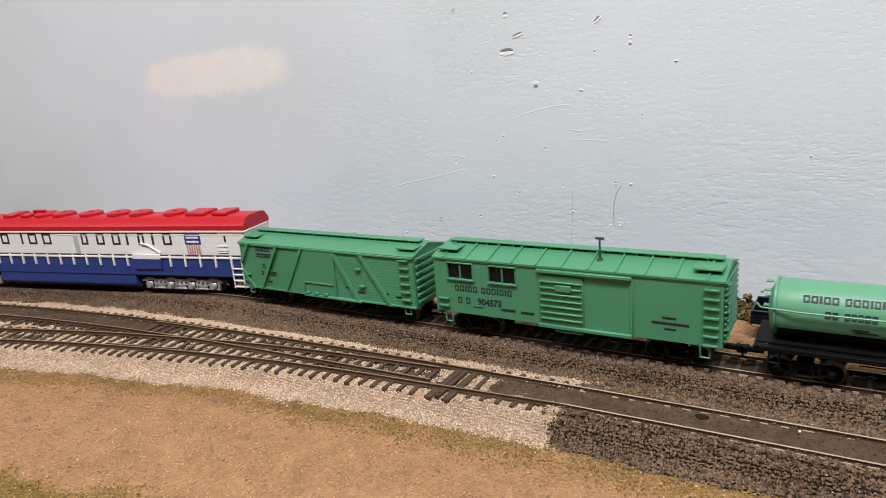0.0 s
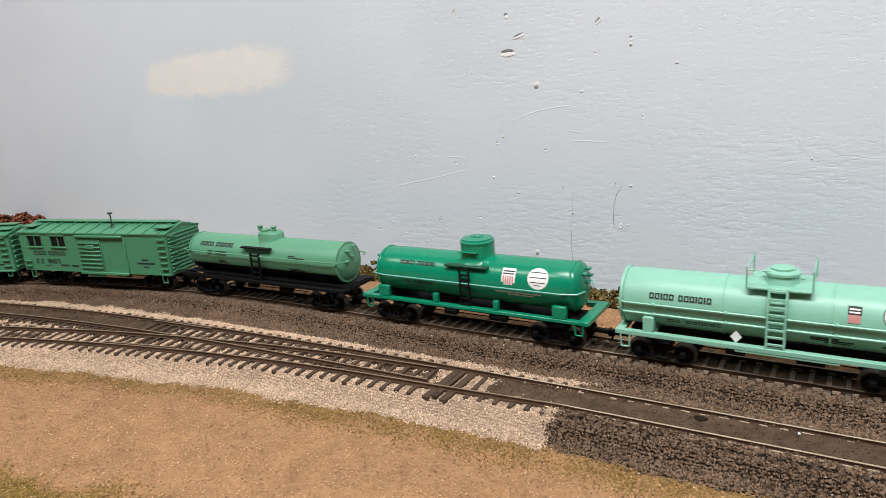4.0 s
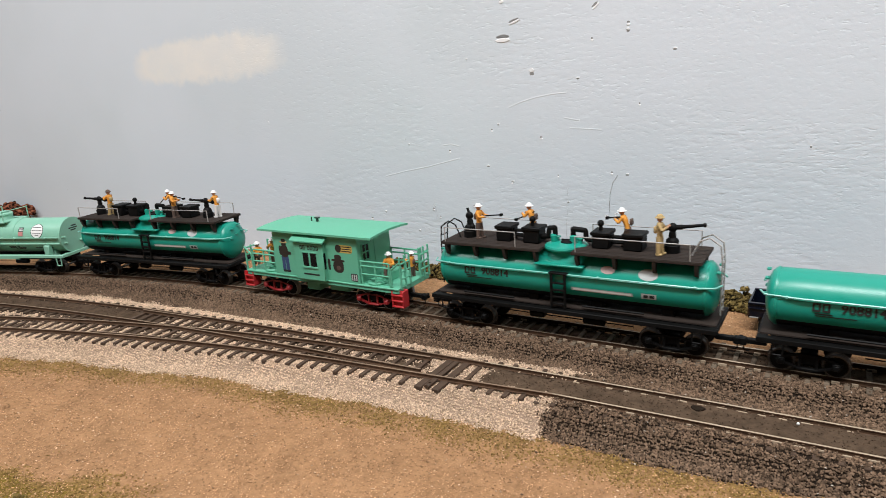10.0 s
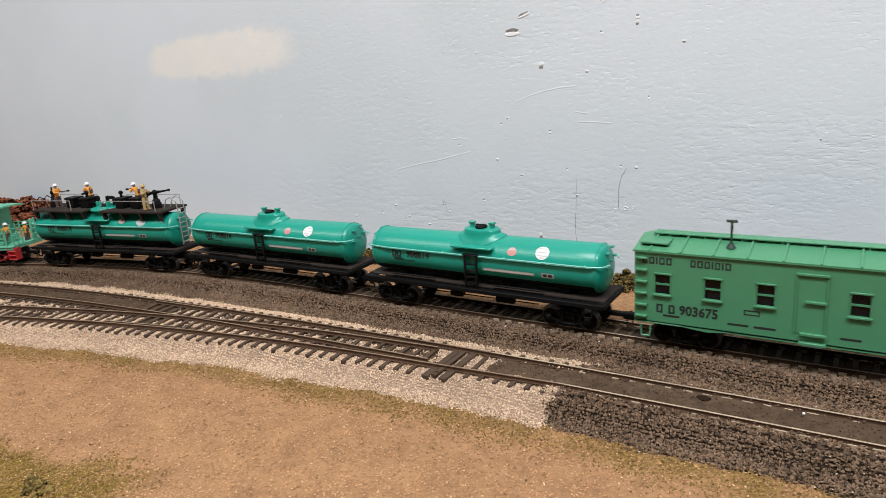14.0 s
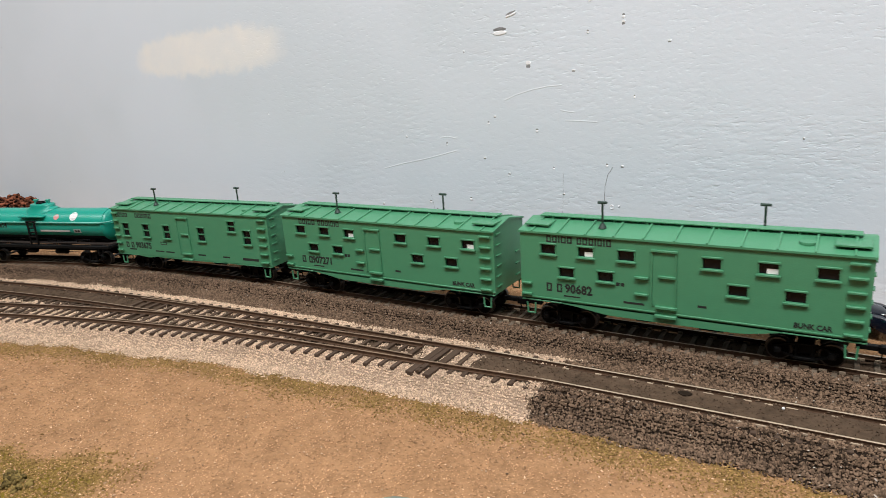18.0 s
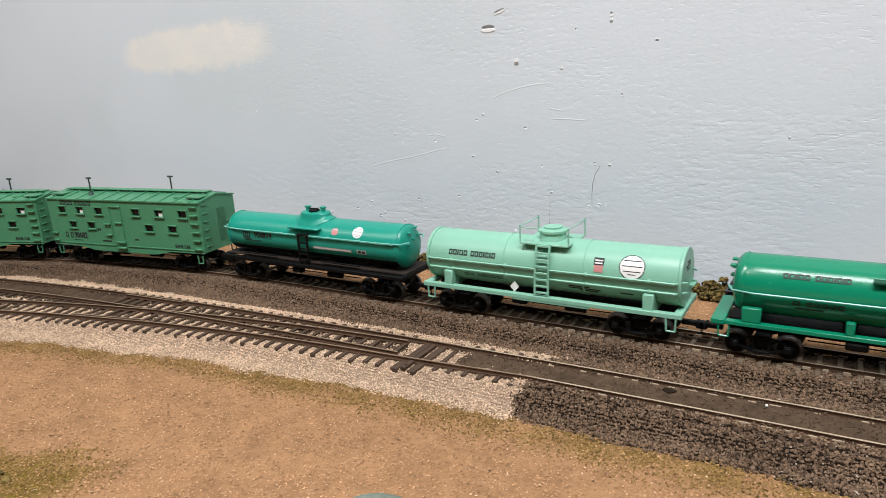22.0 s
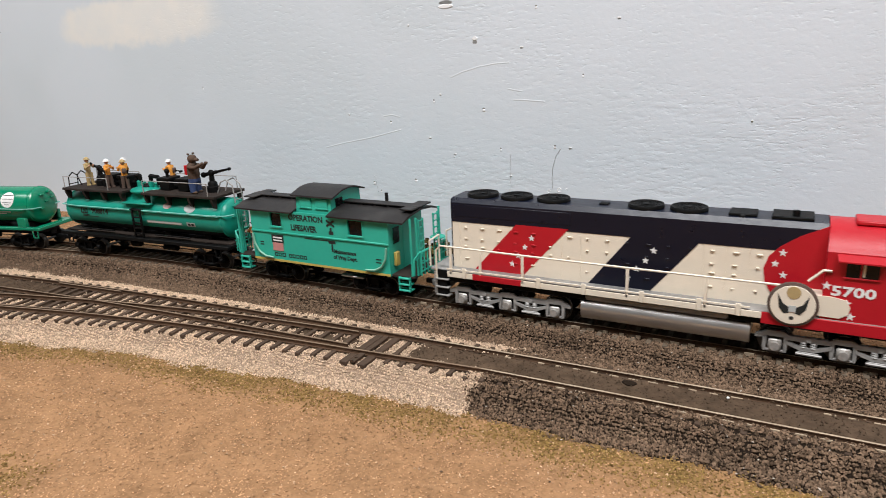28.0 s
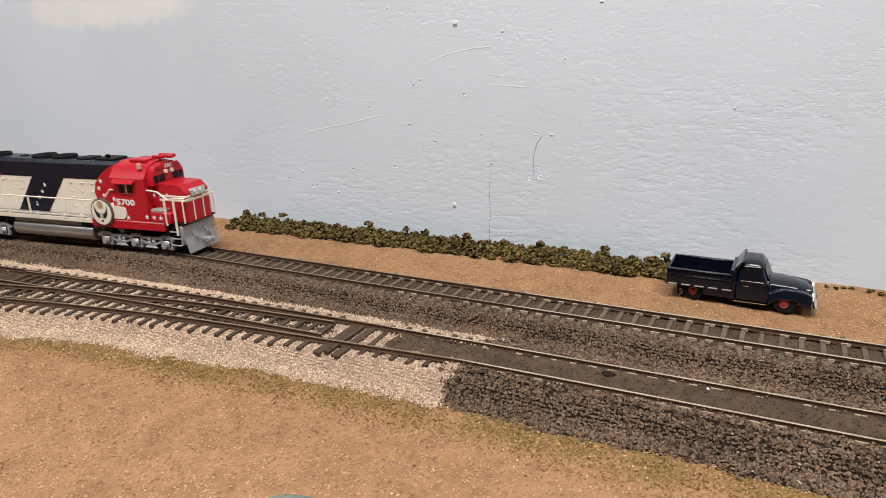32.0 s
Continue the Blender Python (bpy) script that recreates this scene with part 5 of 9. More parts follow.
def flat_frame(car, L, half, z0, z1, material, open_frame=True):
    """Rectangular tank-car frame: side sills, end beams and cross bearers."""
    l2 = L / 2
    for s in (-1, 1):
        part("side_sill", Geo().box(-l2, l2, s * half, s * (half - 3.4), z0, z1, 0.25), material, car)
        part("end_beam", Geo().box(s * l2, s * (l2 - 4.0), -half + 3.4, half - 3.4, z0, z1, 0.25), material, car)
    for x in (-l2 * 0.72, -l2 * 0.3, l2 * 0.3, l2 * 0.72):
        part("cross_bearer", Geo().box(x - 1.6, x + 1.6, -half + 3.4, half - 3.4, z0 - 0.6, z1 - 0.6), material, car)


def teal_tank(car, number=True, deck=False):
    """The teal tank: barrel, low oval dome, ladder, handrail and prints, on a black frame."""
    r, zc, L = 11.8, 27.9, 137.0
    shell(car, L, r, zc, M["teal"], M["blackgloss"], split=-33, bands=(-64.0, 64.0))
    # dome
    d = Geo()
    zt = 43.6
    loops = []
    turn = [2 * math.pi * i / 32 for i in range(32)]
    for ax, ay, up in ((13.6, 9.6, 0.2), (13.2, 9.3, 0.7), (11.2, 7.9, 1.3)):
        # flared skirt that sits on the curve of the barrel
        loops.append([(ax * math.cos(a), ay * math.sin(a), zc + up + math.sqrt(r * r - (ay * math.sin(a)) ** 2)) for a in turn])
    for sc, z in ((1.0, 41.2), (1.0, 42.2), (0.93, 43.2), (0.55, 43.7), (0.1, 43.8)):
        loops.append([(10.2 * sc * math.cos(a), 7.0 * sc * math.sin(a), z) for a in turn])
    d.rings(loops)
    dome = part("dome", d, M["teal"], car, angle=50)
    g = Geo()
    for x in (-5.6, 6.0):
        g.box(x - 1.1, x + 1.1, -1.1, 1.1, 43.2, 46.0, 0.2)
        g.box(x - 1.6, x + 1.6, -1.4, 1.4, 45.4, 46.4, 0.2)
    part("dome_valve", g, M["teal"], dome)
    g = Geo().lathe([(3.2, 43.4), (3.3, 44.4), (2.6, 45.0), (0.1, 45.2)], "z", (0.4, -1.5, 0), 14)
    g.cyl((-2.6, -1.5, 45.1), (3.4, -1.5, 45.1), 0.5)
    part("manhole_cover", g, M["black"], dome)
    # platform below the dome, ladder
    part("dome_step", Geo().box(-12.4, 11.4, -12.8, -9.0, 35.0, 36.0, 0.25), M["teal"], car)
    g = Geo()
    for x in (-3.6, 3.0):
        g.box(x - 0.6, x + 0.6, -14.0, -12.8, 14.5, 32.4, 0.2)
    g.box(-4.8, 4.2, -14.2, -11.6, 31.6, 32.4, 0.2)
    ladder = part("ladder", g, M["black"], car)
    for z in (17, 20.4, 23.8, 27.2):
        part("rung", Geo().box(-3.6, 3.0, -13.9, -13.0, z - 0.45, z + 0.45, 0.15), M["black"], ladder)
    # handrail round the barrel
    g = Geo()
    g.wire([(-70, -6.5, 31.6), (-68, -11.2, 31.6), (-55, -12.9, 31.6), (62, -12.9, 31.6), (68, -11.2, 31.6), (70, -6.5, 31.6)], 0.42)
    g.wire([(-70, 6.5, 31.6), (-68, 11.2, 31.6), (-55, 12.9, 31.6), (62, 12.9, 31.6), (68, 11.2, 31.6), (70, 6.5, 31.6)], 0.42)
    for x in (-60, -18, 18, 40, 60):
        for s in (-1, 1):
            g.cyl((x, s * 11, 31.4), (x, s * 13, 31.6), 0.5, 6)
    part("handrail", g, M["tealwire"], car)
    part("seam_strip", Geo().box(-64, 64, -12.0, -11.5, 30.4, 30.9, 0.15), M["teal"], car)
    # end fittings
    for e in (-1, 1):
        g = Geo()
        for y, z in ((-3, 36), (3, 38), (0, 32), (6, 33), (-5, 30)):
            g.box(e * 67.2, e * 68.9, y - 1.2, y + 1.2, z - 0.4, z + 0.4, 0.15)
        part("end_fitting", g, M["teal"], car)
    flat_frame(car, 140, 15.2, 13.2, 15.4, M["black"])
    part("walkway", Geo().box(-69, 69, -11.0, 11.0, 15.4, 16.0), M["deck"], car)
    for x in (-48, -16, 16, 48):
        part("saddle", Geo().box(x - 2.6, x + 2.6, -6.6, 6.6, 15.4, 19.5, 0.4), M["black"], car)
    tank_letters(car, [2.9, 2.7], r, zc, -51.0, 28.6, 3.6)
    tank_words(car, "908814", r, zc, -34.0, 28.7, 3.6, 1.0)
    tank_letters(car, [6], r, zc, -50, 25.9, 0.5)
    tank_letters(car, [14], r, zc, -50, 25.0, 0.4)
    if deck:
        patch(car, "shield_print", r, zc, 19, 25.5, 32.8, 36.6, mat("worn_pink_print", (0.42, 0.30, 0.28), 0.5, var=0.3, scale=900, bump=0), "faded pink shield print", "disc")
        patch(car, "emblem", r, zc, 36, 44.5, 31.6, 37.0, M["decalgrey"], "worn pale round emblem", "disc")
    else:
        tank_shield(car, r, zc, 21.6, 34.8, 5.0, 4.6, dark=False)
        tank_disc(car, r, zc, 37.7, 35.4, 7.0, line=M["decalgrey"])
    patch(car, "builder_plate", r, zc, 5.6, 34, 23.9, 25.6, M["decalgrey"], "pale rectangular data panel")
    patch(car, "builder_plate", r, zc, 6.3, 33.3, 24.3, 25.2, M["white"], out=0.16)
    patch(car, "data_panel", r, zc, 37.8, 44.2, 23.6, 26.2, M["decalgrey"])
    patch(car, "data_panel", r, zc, 38.6, 40.7, 24.2, 25.6, M["ink"], out=0.16)
    patch(car, "data_panel", r, zc, 41.3, 43.4, 24.2, 25.6, M["ink"], out=0.16)
    for x in (-38, 25):
        part("side_pipe", Geo().cyl((x - 14, -11.6, 17.6), (x + 14, -11.6, 17.6), 0.5, 6), M["black"], car)
    under(car, 132)
    for e in (-1, 1):
        coupler(car, e * 70)
        stirrup(car, e * 62, -14.6, M["black"], 13.5, 5)
        truck(car, e * 51, 19.5, M["black"])
    lift_body(car, 1.0, 0.9, ("side_sill", "end_beam", "cross_bearer", "walkway", "saddle", "side_pipe", "stirrup_step"))


def tank_car(kind="teal"):
    c = thing("tank_car", "teal tank car with black underside, frame and ladder", "rail car", "tank cars")
    teal_tank(c)
    return c


def seafoam_tank():
    c = thing("tank_car", "pale grey-green tank car on a black frame", "rail car", "tank cars")
    r, zc, L, m = 12.1, 28.3, 132.0, M["seafoam"]
    shell(c, L, r, zc, m, M["blackgloss"], split=-28, bands=(-63, 63))
    loops = []
    for sc, z in ((1.3, 36.4), (1.08, 38.6), (1.0, 40.0), (1.0, 43.2), (0.93, 44.1), (0.55, 44.6), (0.1, 44.7)):
        loops.append([((9.0 * sc) * math.cos(a) + 3, 7.0 * sc * math.sin(a), z) for a in [2 * math.pi * i / 28 for i in range(28)]])
    dome = part("dome", Geo().rings(loops), m, c, angle=50)
    g = Geo()
    for x in (-5.6, 6.0):
        g.box(x - 1.1, x + 1.1, -1.1, 1.1, 44.4, 47.4, 0.2)
        g.box(x - 1.5, x + 1.5, -1.4, 1.4, 46.8, 47.8, 0.2)
    part("dome_valve", g, m, dome)
    part("manhole_cover", Geo().lathe([(3.0, 44.6), (3.1, 45.8), (0.1, 46.6)], "z", (0, -1, 0), 14), m, dome)
    part("dome_step", Geo().box(-12.5, 12.5, -13.6, -10.4, 35.6, 36.6, 0.25), M["black"], c)
    g = Geo()
    for x in (-3.4, 3.4):
        g.box(x - 0.6, x + 0.6, -14.6, -13.4, 14.5, 33.4, 0.2)
    ladder = part("ladder", g, M["black"], c)
    for z in (17, 20.6, 24.2, 27.8, 31.6):
        part("rung", Geo().box(-3.4, 3.4, -14.5, -13.6, z - 0.45, z + 0.45, 0.15), M["black"], ladder)
    g = Geo()
    for s in (-1, 1):
        g.wire([(-70, s * 7, 31.2), (-68, s * 12.0, 31.2), (-55, s * 13.9, 31.2), (62, s * 13.9, 31.2), (68, s * 12.0, 31.2), (70, s * 7, 31.2)], 0.42)
    part("handrail", g, m, c)
    for e in (-1, 1):
        g = Geo()
        for y, z in ((-3, 36), (3, 38), (0, 32), (-5, 30)):
            g.box(e * 65.0, e * 67.6, y - 1.2, y + 1.2, z - 0.4, z + 0.4, 0.15)
        part("end_fitting", g, m, c)
    flat_frame(c, 140, 15.2, 13.2, 15.4, M["black"])
    part("walkway", Geo().box(-69, 69, -11.0, 11.0, 15.4, 16.0), M["black"], c)
    for x in (-48, -16, 16, 48):
        part("saddle", Geo().box(x - 2.6, x + 2.6, -6.6, 6.6, 15.4, 19.5, 0.4), M["black"], c)
    tank_letters(c, [2.4, 2.4, 1.0, 2.4, 2.4, 0, 2.2, 2.4, 2.2, 1.0, 2.0, 1.0, 2.2], r, zc, -53, 35.8, 3.0, 0.45)
    tank_letters(c, [2.0, 2.0, 0, 1.8, 1.8, 1.8, 1.8, 1.8], r, zc, -45, 30.6, 2.7)
    for x, z, w in ((-36, 25.6, 6), (-35, 24.6, 8), (26, 32.4, 5), (26, 31.3, 13), (26, 24.4, 9), (26, 23.4, 12)):
        tank_letters(c, [w], r, zc, x, z, 0.7)
    under(c, 132)
    for e in (-1, 1):
        coupler(c, e * 70)
        stirrup(c, e * 62, -14.6, M["black"], 13.5, 5)
        truck(c, e * 51, 19.5, M["black"])
    return c


def kelly_tank():
    c = thing("tank_car", "kelly green tank car with tall dome and green frame", "rail car", "tank cars")
    r, zc, L, m = 12.3, 28.5, 122.0, M["kelly"]
    shell(c, L, r, zc, m, bands=(-56, 56))
    prof = [(11.4, 36.5), (9.6, 38.6), (9.0, 40.2), (8.9, 47.2), (9.2, 47.4), (9.1, 48.2), (7.5, 49.0), (0.1, 49.2)]
    dome = part("dome", Geo().lathe(prof, "z", (1.5, 0, 0), 28), m, c, angle=50)
    part("dome_lid", Geo().lathe([(8.2, 48.6), (8.0, 49.4), (4.0, 49.9), (0.1, 50.0)], "z", (1.5, 0, 0), 28).box(-1.2, 4.2, -2.0, 2.0, 49.6, 50.5, 0.3), m, dome)
    part("dome_bracket", Geo().box(-4.0, 6.0, -10.4, -8.0, 43.4, 44.0, 0.2), m, dome)
    part("dome_step", Geo().box(-12.4, 12.6, -12.6, -8.6, 36.2, 37.3, 0.25), M["cabdark"], c)
    g = Geo()
    for x in (-2.6, 2.6):
        g.box(x - 0.5, x + 0.5, -14.0, -13.0, 15.5, 36.6, 0.2)
    ladder = part("ladder", g, M["black"], c)
    for k in range(7):
        z = 17 + k * 3.1
        part("rung", Geo().box(-2.6, 2.6, -13.9, -13.1, z - 0.4, z + 0.4, 0.15), M["black"], ladder)
    g = Geo()
    for s in (-1, 1):
        g.wire([(-62, s * 6, 28.0), (-60, s * 11.4, 28.0), (-52, s * 13.4, 28.0), (52, s * 13.4, 28.0), (60, s * 11.4, 28.0), (62, s * 6, 28.0)], 0.4)
    part("handrail", g, M["tealwire"], c)
    for e in (-1, 1):
        g = Geo()
        for y, z in ((-3, 36), (3, 37), (0, 31), (5, 33), (-5, 27)):
            g.box(e * 60, e * 62.2, y - 1.4, y + 1.4, z - 0.5, z + 0.5, 0.2)
        part("end_fitting", g, m, c)
        part("end_platform", Geo().box(e * 61.5, e * 67, -15.6, 15.6, 14.0, 16.2, 0.3), m, c)
        for s in (-1, 1):
            part("saddle_bracket", Geo().box(e * 52 - 3.6, e * 52 + 3.6, s * 12.4, s * 15.0, 16, 22.2, 0.4), m, c)
            part("saddle_bracket", Geo().box(e * 18 - 1.5, e * 18 + 1.5, s * 12.4, s * 15.0, 16, 21.0, 0.3), m, c)
        stirrup(c, e * 62, -15, m, 14, 5)
        coupler(c, e * 67)
        truck(c, e * 48, 19.5, M["black"])
    for s in (-1, 1):
        part("running_board", Geo().box(-61.5, 61.5, s * 12.4, s * 15.6, 14.2, 16.0, 0.25), m, c)
    part("frame", Geo().box(-61.5, 61.5, -6, 6, 10.5, 14.2, 0.3), M["black"], c)
    for x in (-52, -18, 18, 52):
        part("saddle", Geo().box(x - 2.6, x + 2.6, -7.0, 7.0, 13.0, 18.0, 0.4), M["black"], c)
    tank_letters(c, [1.9, 1.9, 0.7, 1.9, 1.9, 0, 1.8, 1.9, 1.8, 0.7, 1.6, 0.7, 1.8], r, zc, -42, 35.6, 2.2, 0.25)
    tank_letters(c, [2.6, 0, 2, 2, 2, 2, 2], r, zc, -38, 25.6, 2.0, 0.6)
    tank_letters(c, [10], r, zc, -37, 23.2, 0.6)
    tank_shield(c, r, zc, 24.4, 33.4, 7.4, 7.6)
    tank_disc(c, r, zc, 40.2, 34.0, 11.0)
    patch(c, "data_panel", r, zc, 17, 42, 25.4, 26.2, M["decalgrey"])
    patch(c, "data_panel", r, zc, 24, 38, 24.3, 24.9, M["decalgrey"])
    under(c, 124)
    return c


def mint_tank():
    c = thing("tank_car", "mint green tank car with railed dome platform", "rail car", "tank cars")
    r, zc, L, m = 12.9, 27.6, 126.0, M["mint"]
    l2 = L / 2
    prof = [(0.05, -l2), (r * 0.9, -l2 + 0.6), (r * 0.98, -l2 + 1.2), (r, -l2 + 1.8)]
    prof = prof + [(r, x) for x in np.linspace(-l2 + 1.8, l2 - 1.8, 10)[1:-1]] + [(a, -b) for a, b in prof[::-1]]
    t = part("tank", Geo().lathe(prof, "x", (0, 0, zc), 40), m, c, angle=50)
    for e in (-1, 1):
        part("head_rim", Geo().lathe([(r + 0.02, e * (l2 - 1.2)), (r + 0.35, e * (l2 - 1.0)), (r + 0.35, e * (l2 + 0.3)), (r - 0.5, e * (l2 + 0.3))], "x", (0, 0, zc), 40), m, t)
        part("belt", Geo().lathe([(r + 0.05, e * 20 - 0.5), (r + 0.3, e * 20 - 0.4), (r + 0.3, e * 20 + 0.4), (r + 0.05, e * 20 + 0.5)], "x", (0, 0, zc), 40), m, t)
    dome = part("dome", Geo().lathe([(7.6, 38.6), (6.6, 40.0), (6.2, 43.2), (6.9, 43.5), (6.9, 44.5), (5.8, 45.2), (0.1, 45.4)], "z", (1.2, 0, 0), 26), m, c, angle=50)
    part("dome_lid", Geo().lathe([(4.4, 45.0), (4.5, 46.0), (0.1, 46.6)], "z", (1.2, 0, 0), 20), m, dome)
    p = part("platform", Geo().box(-11.0, 13.0, -11.5, -6.6, 39.0, 39.9, 0.2), m, c)
    part("platform_edge", Geo().box(-11.0, 13.0, 6.6, 11.5, 39.0, 39.9, 0.2), m, p)
    for e in (-1, 1):
        xe = 1.0 + e * 12.0
        part("platform_edge", Geo().box(1.2 + e * 8, xe, -6.6, 6.6, 39.0, 39.9, 0.2), m, p)
        g = Geo()
        for s in (-1, 1):
            g.cyl((xe, s * 11, 39.4), (xe, s * 11, 48.2), 0.38)
        g.wire([(xe, -11, 47.0), (xe + 9, -11, 47.0)], 0.28) if e < 0 else None
        g.wire([(xe, -11, 47.6), (xe, 11, 47.6)], 0.28)
        part("railing", g, m, p)
    g = Geo()
    for x in (-2.4, 4.2):
        g.wire([(x, -11.4, 40), (x, -12.9, 36), (x, -14.2, 31), (x, -15.0, 15.5)], 0.55)
    ladder = part("ladder", g, m, c)
    for k in range(8):
        z = 17.2 + k * 3.1
        y = float(np.interp(z, [15, 31, 36, 40], [-15.0, -14.2, -12.9, -11.4]))
        part("rung", Geo().box(-2.4, 4.2, y - 0.4, y + 0.4, z - 0.5, z + 0.5, 0.15), m, ladder)
    for z, rr, out in ((28.2, 0.5, 0.9), (23.4, 0.6, 0.5)):
        g = Geo()
        for s in (-1, 1):
            y = math.sqrt(r * r - (z - zc) ** 2) + out
            g.wire([(-65, s * (y - 4), z), (-61, s * y, z), (61, s * y, z), (65, s * (y - 4), z)], rr)
            for x in (-48, -18, 22, 50):
                g.ball((x, s * y, z), 1.0, 8, 6)
        part("handrail", g, m, c)
    for s in (-1, 1):
        part("side_sill", Geo().box(-64.5, 64.5, s * 15.6, s * 12.6, 13.2, 15.4, 0.25), m, c)
        part("end_beam", Geo().box(s * 64.5, s * 60.8, -12.6, 12.6, 13.2, 15.4, 0.25), m, c)
        for x in (-50, 50):
            part("saddle_bracket", Geo().box(x - 2.4, x + 2.4, s * 10.6, s * 14.6, 15, 22.5, 0.5), m, c)
        part("side_step", Geo().box(-22 + 8, 24, s * 15.4, s * 14.0, 12.2, 13.2, 0.2), m, c)
    for e in (-1, 1):
        stirrup(c, e * 60, -15.2, m, 13.5, 6)
        coupler(c, e * 64.5)
        truck(c, e * 45, 19.5, M["black"])
        part("end_step", Geo().box(e * 63.2, e * 65.4, 4, 11, 22, 23, 0.2), m, c)
    part("frame", Geo().box(-60, 60, -6, 6, 10.5, 14, 0.3), M["black"], c)
    for x in (-50, 50):
        part("saddle", Geo().box(x - 3, x + 3, -9.6, 9.6, 13.5, 18.0, 0.4), m, c)
    tank_letters(c, [2.0, 2.0, 0.8, 2.0, 2.0, 0, 1.9, 2.0, 1.9, 0.8, 1.8, 0.8, 1.9], r, zc, -50, 32.0, 2.6, 0.4)
    tank_letters(c, [2.2, 2.2, 0, 2, 2, 2, 2, 2, 2], r, zc, -42, 21.0, 1.8, 0.6)
    tank_shield(c, r, zc, 27.4, 32.6, 4.6, 6.0, pale=False)
    tank_disc(c, r, zc, 42.2, 33.2, 10.6, ring=True)
    ob = part("placard", Geo().prism([(-2.2, 0), (0, -2.6), (2.2, 0), (0, 2.6)], -13.4, -12.9), M["white"], c)
    ob.matrix_basis = mm(-14.0, 0.6, 17.8)
    for x, z, w in ((13, 21.4, 10), (13, 20.4, 15), (18, 19.4, 9), (37, 20.4, 6), (46, 20.4, 7)):
        tank_letters(c, [w], r, zc, x, z, 0.8)
    for x, z, w in ((-1, 34, 5), (-3.5, 32.4, 8), (-2, 30.8, 5)):
        part("end_lettering", Geo().box(63.3, 63.4, x - 0, x + w, z, z + 0.9), M["ink"], c)
    under(c, 118)
    return c


# ---- locomotives ----
def star(cx, cz, r, y, d=0.12):
    pts = []
    for k in range(10):
        a = math.pi / 2 + math.pi * k / 5
        q = r if k % 2 == 0 else r * 0.42
        pts.append((cx + q * math.cos(a), cz + q * math.sin(a)))
    return Geo().prism(pts, y - d, y)


def loco_bogie(car, x, base, frame_mat, side=12.4, axles=3):
    t = part("bogie", Geo().box(-5, 5, -side + 1, side - 1, 6, 11, 0.5), M["black"], car, at=mm(x, 0, 0))
    span = base / 2
    pos = [-span + k * base / (axles - 1) for k in range(axles)]
    for s in (-1, 1):
        g = Geo()
        # wavy top rail, pedestal legs round each axle box and sagging lower ties
        up, dn = [], []
        for p in pos:
            up += [(p - 4.6, 9.6), (p - 2.8, 10.8), (p + 2.8, 10.8), (p + 4.6, 9.6)]
            dn += [(p - 4.4, 7.8), (p - 3.2, 8.6), (p + 3.2, 8.6), (p + 4.4, 7.8)]
        g.prism([(-span - 7, 8.8)] + up + [(span + 7, 8.8), (span + 7, 7.4)] + dn[::-1] + [(-span - 7, 7.4)], s * side, s * (side - 1.8))
        for p in pos:
            for q in (-3.6, 3.6):
                g.box(p + q - 0.75, p + q + 0.75, s * side, s * (side - 1.6), 3.0, 8.6, 0.2)
            g.box(p - 4.2, p + 4.2, s * side, s * (side - 1.4), 2.3, 3.2, 0.2)
        for a, b in zip(pos[:-1], pos[1:]):
            m = (a + b) / 2
            g.prism([(a + 3.6, 6.2), (m - 2.4, 4.2), (m + 2.4, 4.2), (b - 3.6, 6.2), (b - 3.6, 7.4), (m + 2.0, 5.6), (m - 2.0, 5.6), (a + 3.6, 7.4)], s * (side + 0.2), s * (side - 1.2))
        part("side_frame", g, frame_mat, t)
        for a, b in zip(pos[:-1], pos[1:]):
            m = (a + b) / 2
            for q in (-1.6, 1.6):
                part("spring", Geo().lathe([(0.9, 5.4), (1.25, 5.8), (0.9, 6.2), (1.25, 6.6), (0.9, 7.0), (1.25, 7.4), (0.9, 7.8)], "z", (m + q, s * (side - 0.6), 0), 10), frame_mat, t)
        for p in pos:
            g = Geo().box(p - 2.3, p + 2.3, s * (side - 0.2), s * (side + 0.9), 3.2, 7.8, 0.5)
            g.cyl((p, s * side, 5.3), (p, s * (side + 2.2), 5.3), 1.7, 12)
            part("journal_box", g, M["journal"], t)
        g = Geo()
        for a, b in zip(pos[:-1], pos[1:]):
            m = (a + b) / 2
            g.cyl((m - 4, s * (side + 0.3), 3.2), (m + 4.5, s * (side + 0.3), 3.0), 0.55, 6)
            g.cyl((m, s * (side - 0.2), 8.9), (m, s * (side + 0.7), 8.9), 0.9, 10)
            g.box(m - 3.6, m + 3.6, s * (side - 0.3), s * (side + 0.5), 3.0, 4.0, 0.2)
        part("brake_rigging", g, frame_mat, t)
    for p in pos:
        g = Geo()
        for s in (-1, 1):
            g.lathe([(6.4, s * 7.0), (6.4, s * 7.5), (5.8, s * 7.7), (5.7, s * 9.6), (5.0, s * 9.7), (1.4, s * 9.2)], "y", (p, 0, 5.8), 20)
        g.cyl((p, -9, 5.8), (p, 9, 5.8), 1.0)
        part("wheel_set", g, M["steel"], t)
    return t


